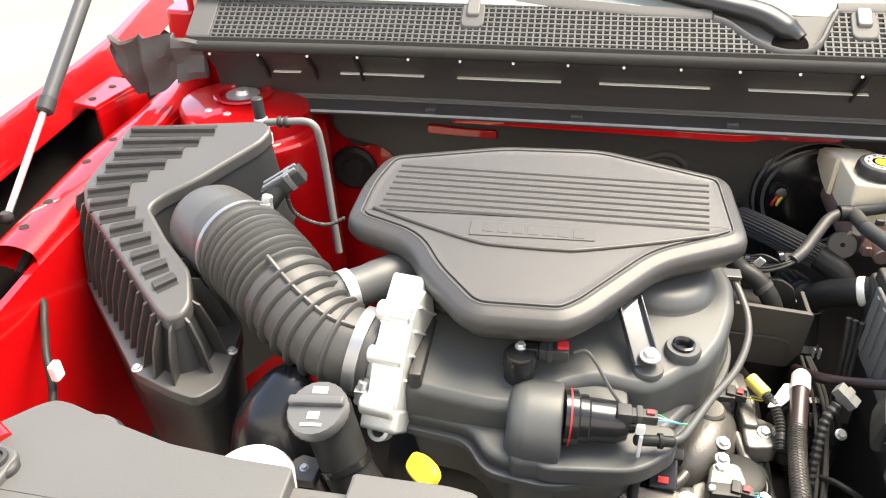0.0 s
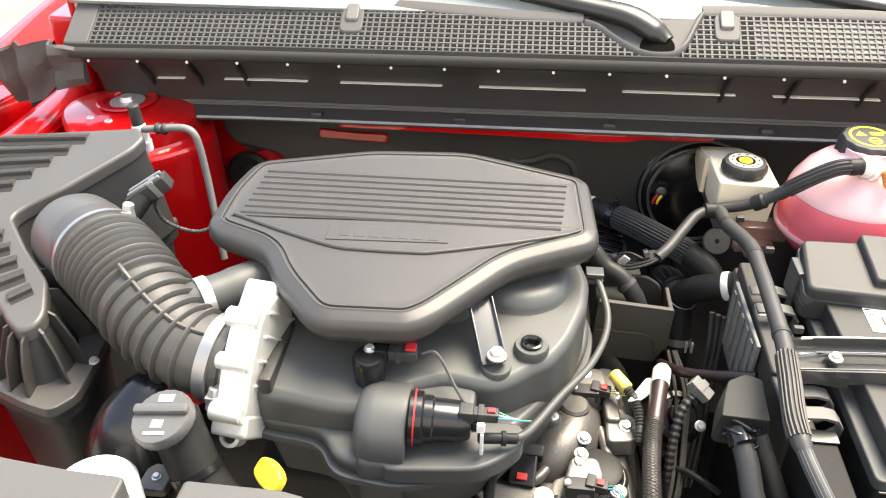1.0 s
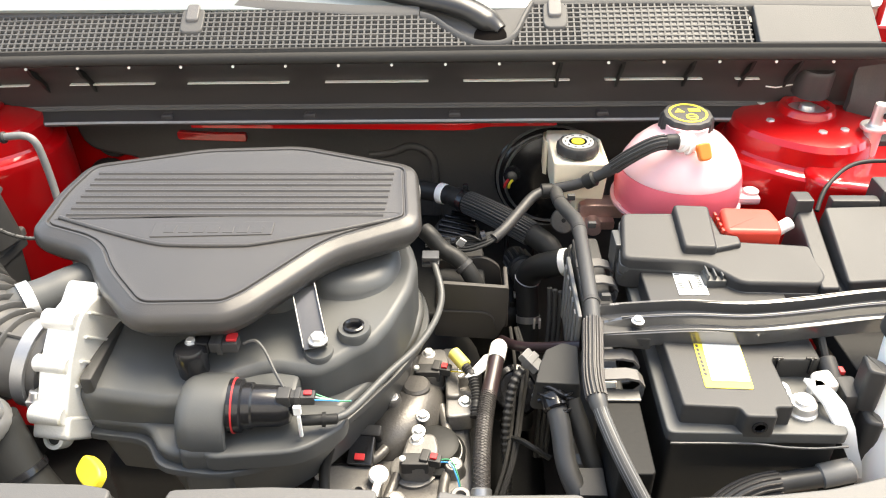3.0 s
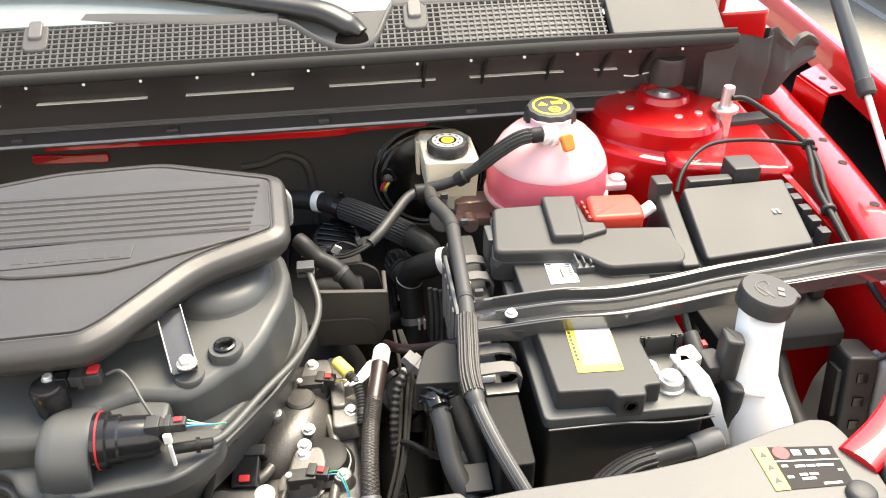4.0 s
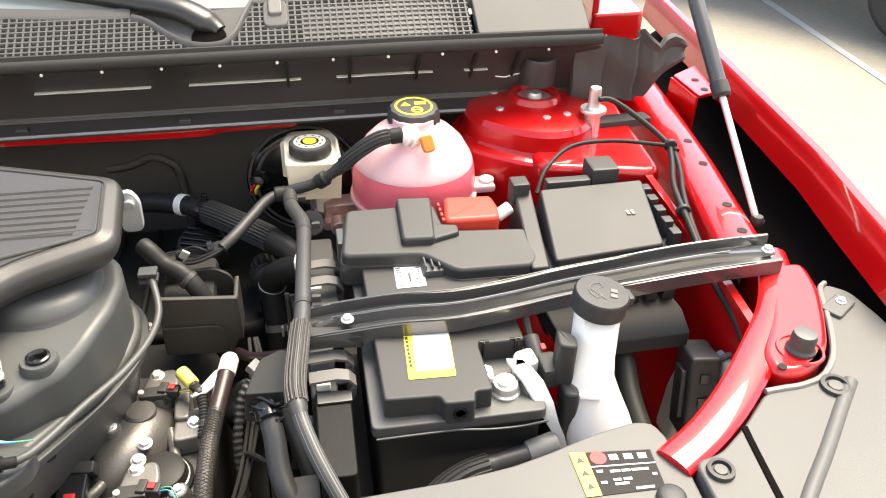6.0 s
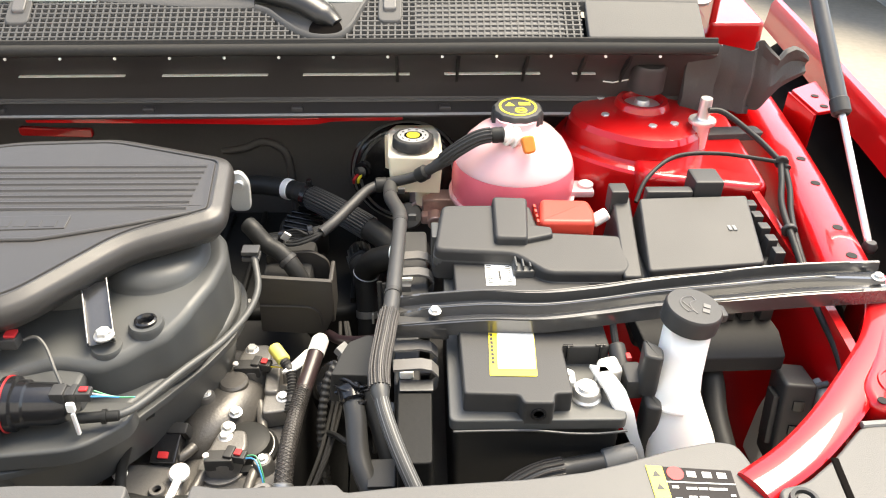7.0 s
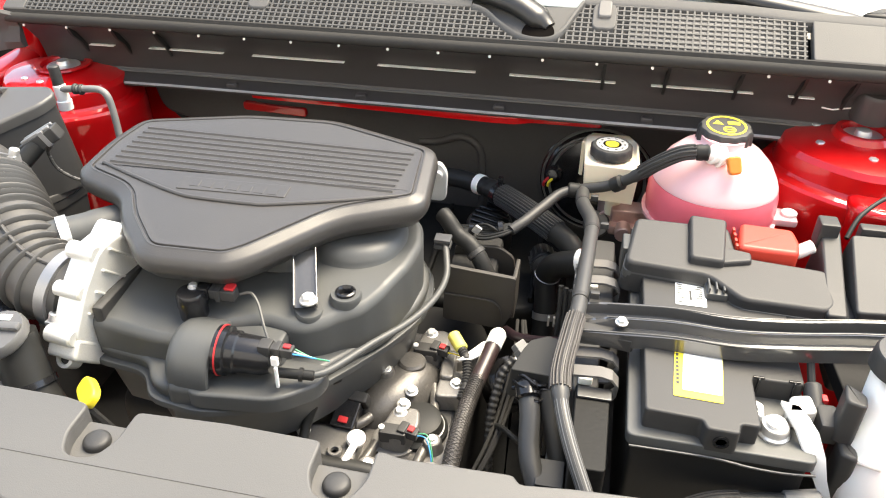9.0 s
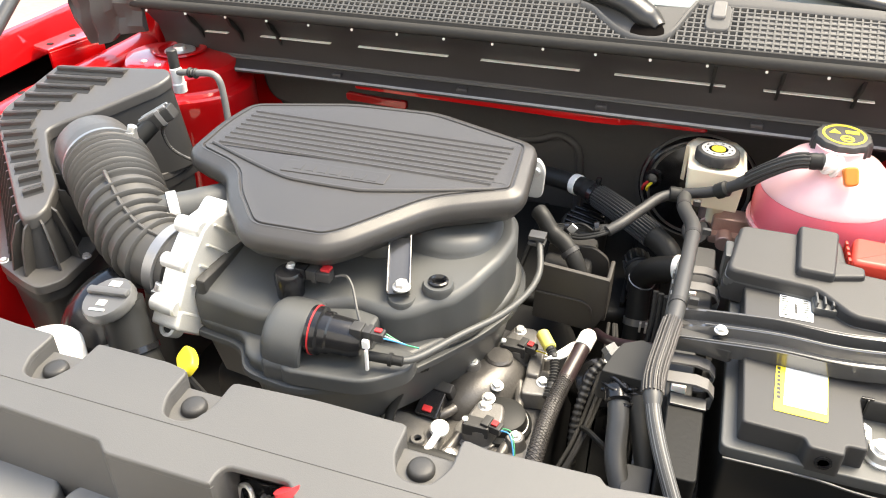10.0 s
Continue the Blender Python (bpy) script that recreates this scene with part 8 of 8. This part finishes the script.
for pts, r in (([(0.706, 0.955, 1.02), (0.728, 0.95, 1.018), (0.765, 0.91, 0.997), (0.785, 0.875, 0.982), (0.79, 0.855, 0.98)], 0.0042),
               ([(0.575, 0.81, 0.955), (0.595, 0.84, 0.975), (0.64, 0.875, 0.988), (0.70, 0.88, 0.99), (0.76, 0.872, 0.985), (0.79, 0.865, 0.982)], 0.003),
               ([(0.785, 0.87, 0.982), (0.772, 0.83, 0.975), (0.755, 0.78, 0.965), (0.742, 0.70, 0.955), (0.732, 0.62, 0.94), (0.728, 0.55, 0.93), (0.725, 0.5, 0.91)], 0.0042),
               ([(0.79, 0.87, 0.98), (0.78, 0.82, 0.97), (0.764, 0.77, 0.96), (0.748, 0.70, 0.95), (0.739, 0.62, 0.935), (0.735, 0.55, 0.92), (0.73, 0.5, 0.9)], 0.004)):
    b = bmesh.new()
    tube(b, pts, r, 10, 6)
    part("cable", b, RUBBER, bc)
for at in ((0.785, 0.868, 0.983), (0.748, 0.735, 0.958)):
    b = bmesh.new()
    lathe(b, [(0.0085, -0.003), (0.0095, -0.002), (0.0095, 0.002), (0.0085, 0.003)], 18, axis_m(at, (0.2, 1, 0.15)))
    part("clip", b, PLASTIC, bc)
# left side: loom beside the rail
ll = thing("side_loom", "black wiring loom with white plug along the red apron", "cable harness", (-0.72, 0.55, 0.88))
b = bmesh.new()
tube(b, [(-0.77, 0.92, 0.955), (-0.79, 0.84, 0.965), (-0.785, 0.76, 0.96), (-0.775, 0.68, 0.95), (-0.77, 0.62, 0.93)], 0.006, 10, 6)
part("loom_body", b, RUBBER, ll)
b = bmesh.new()
tube(b, [(-0.775, 0.605, 0.905), (-0.735, 0.60, 0.91), (-0.715, 0.57, 0.9), (-0.69, 0.53, 0.89), (-0.67, 0.50, 0.87), (-0.66, 0.47, 0.85)], 0.0045, 10, 6)
part("branch", b, RUBBER, ll)
b = bmesh.new()
slab(b, [(-0.666, 0.497), (-0.656, 0.497), (-0.656, 0.512), (-0.666, 0.512)], 0.885, 0.905, 0.003, 0.004)
part("white_plug", b, WHITE, ll, "small white plug")

# ---- bonnet latch and front lower parts ----
latch = thing("bonnet_latch", "black bonnet latch with bright hook and red lever", "latch", (-0.08, 0.31, 0.85))
b = bmesh.new()
slab(b, [(-0.135, 0.235), (0.0, 0.235), (0.0, 0.322), (-0.125, 0.322)], 0.84, 0.868, 0.003, 0.01)
part("latch_body", b, GAP, latch)
b = bmesh.new()
box(b, -0.10, -0.03, 0.302, 0.305, 0.868, 0.905, 0.001)
part("latch_plate", b, GLOSS, latch)
b = bmesh.new()
tube(b, [(-0.088, 0.29, 0.872), (-0.086, 0.296, 0.898), (-0.078, 0.297, 0.904), (-0.071, 0.293, 0.896), (-0.073, 0.286, 0.872)], 0.0025, 8, 5)
part("hook", b, STEEL, latch, "bright steel hook")
for k in range(6):
    b = bmesh.new()
    lathe(b, [(0.0075, -0.0009), (0.0092, -0.0009), (0.0092, 0.0009), (0.0075, 0.0009)], 18, axis_m((-0.06 + 0.0048 * k, 0.291, 0.893), (1, 0.25, 0)))
    part("spring_coil", b, STEEL, latch)
b = bmesh.new()
tube(b, [(-0.01, 0.255, 0.9), (-0.016, 0.268, 0.922), (-0.021, 0.276, 0.936), (-0.024, 0.279, 0.942)], lambda u: 0.0095 + 0.002 * u, 14, 5)
part("lever", b, REDP, latch, "red release lever")
# sticker on the cover
stk = thing("service_sticker", "black and yellow service sticker on the radiator cover", "sticker", (0.52, 0.36, 0.945))


SZ = ZP + 0.0004


def on_stk(u, v, z=0.0):
    return Vector((0.48 + 0.069 * u - 0.003 * u * v, 0.384 - 0.047 * v - 0.007 * u + 0.005 * u * v, SZ + z))


def stk_quad(u0, u1, v0, v1, z):
    b = bmesh.new()
    slab(b, [on_stk(u, v).xy for u, v in ((u0, v1), (u1, v1), (u1, v0), (u0, v0))], SZ + z, SZ + 0.0003 + z, 0.0001, 0.0)
    return b


part("sticker_base", stk_quad(0.0, 1.04, 0, 1.0, 0), mat("black_print", (0.02, 0.017, 0.017), 0.65, bump=0.02, spec=0.2), stk, "black printed sticker")
part("yellow_band", stk_quad(0.0, 0.2, 0, 1.0, 0.0004), YELLOW, stk, "yellow warning band")
part("rule_line", stk_quad(0.2, 1.04, 0.34, 0.365, 0.0004), PAPER, stk)
for k in range(3):
    b = bmesh.new()
    c = on_stk(0.1, 0.18 + 0.3 * k)
    slab(b, [(c.x - 0.0038, c.y - 0.003), (c.x + 0.0038, c.y - 0.003), (c.x, c.y + 0.0036)], SZ + 0.0005, SZ + 0.0008, 0.0001, 0)
    part("triangle", b, PLASTIC, stk, "black warning triangle")
b = bmesh.new()
lathe(b, [(0.0072, SZ + 0.0005), (0.0072, SZ + 0.0008), (0.002, SZ + 0.0008)], 24, Matrix.Translation((*on_stk(0.34, 0.15).xy, 0)))
part("red_symbol", b, REDP, stk, "round red symbol")
for u in (0.48, 0.67, 0.85):
    part("symbol_block", stk_quad(u, u + 0.11, 0.08, 0.22, 0.0004), PAPER, stk, "white printed symbol")
for k, (u0, u1, v) in enumerate(((0.25, 0.33, 0.44), (0.42, 0.55, 0.46), (0.57, 0.68, 0.46), (0.7, 0.92, 0.46), (0.25, 0.33, 0.7), (0.42, 0.52, 0.66), (0.55, 0.66, 0.66), (0.42, 0.6, 0.76), (0.66, 0.9, 0.9), (0.94, 1.0, 0.6))):
    part("print_bar", stk_quad(u0, u1, v, v + 0.055, 0.0004), PAPER, stk, "white print")

# ---- wheels under the car and a parked car's wheel beyond ----
TYRE = mat("tyre_rubber", (0.03, 0.03, 0.03), 0.7, grain=200, bump=0.3)


def wheel(parent, at, r, width, side, spin=0):
    m = Matrix.Translation(at) @ Matrix.Rotation(radians(spin), 4, "Z") @ Matrix.Rotation(radians(90 * side), 4, "Y")
    b = bmesh.new()
    lathe(b, [(r * 0.62, -width / 2), (r * 0.9, -width / 2), (r * 0.98, -width * 0.4), (r, -width * 0.2), (r, width * 0.2), (r * 0.98, width * 0.4), (r * 0.9, width / 2), (r * 0.66, width / 2), (r * 0.62, width * 0.42)], 48, m)
    w = part("tyre", b, TYRE, parent, "black rubber tyre")
    b = bmesh.new()
    lathe(b, [(r * 0.62, width * 0.2), (r * 0.64, width * 0.44), (r * 0.6, width * 0.44), (r * 0.58, width * 0.25), (r * 0.2, width * 0.22), (r * 0.18, width * 0.36), (r * 0.03, width * 0.37)], 40, m)
    for k in range(5):
        box(b, r * 0.15, r * 0.6, -r * 0.06, r * 0.06, width * 0.25, width * 0.4, 0.01, m=m @ Matrix.Rotation(radians(72 * k), 4, "Z"))
    part("rim", b, ALU, w, "silver alloy rim")


for sx in (1, -1):
    wheel(body, (sx * 0.79, 0.98, 0.34), 0.34, 0.2, sx)
far_car = thing("parked_car", "dark wheel of a car parked beyond on the concrete", "car", (4.2, 4.2, 0))
wheel(far_car, (3.76, 3.72, 0.33), 0.33, 0.21, -1, 35)
b = bmesh.new()
slab(b, [(0.02, -0.9), (1.7, -0.9), (1.7, 3.4), (0.02, 3.4)], 0.55, 0.95, 0.1, 0.25, 4, foot=0.06, m=Matrix.Translation((3.76, 3.72, 0)) @ Matrix.Rotation(radians(35), 4, "Z"))
part("car_shell", b, mat("dark_grey_car_paint", (0.06, 0.06, 0.065), 0.3, coat=1.0), far_car)
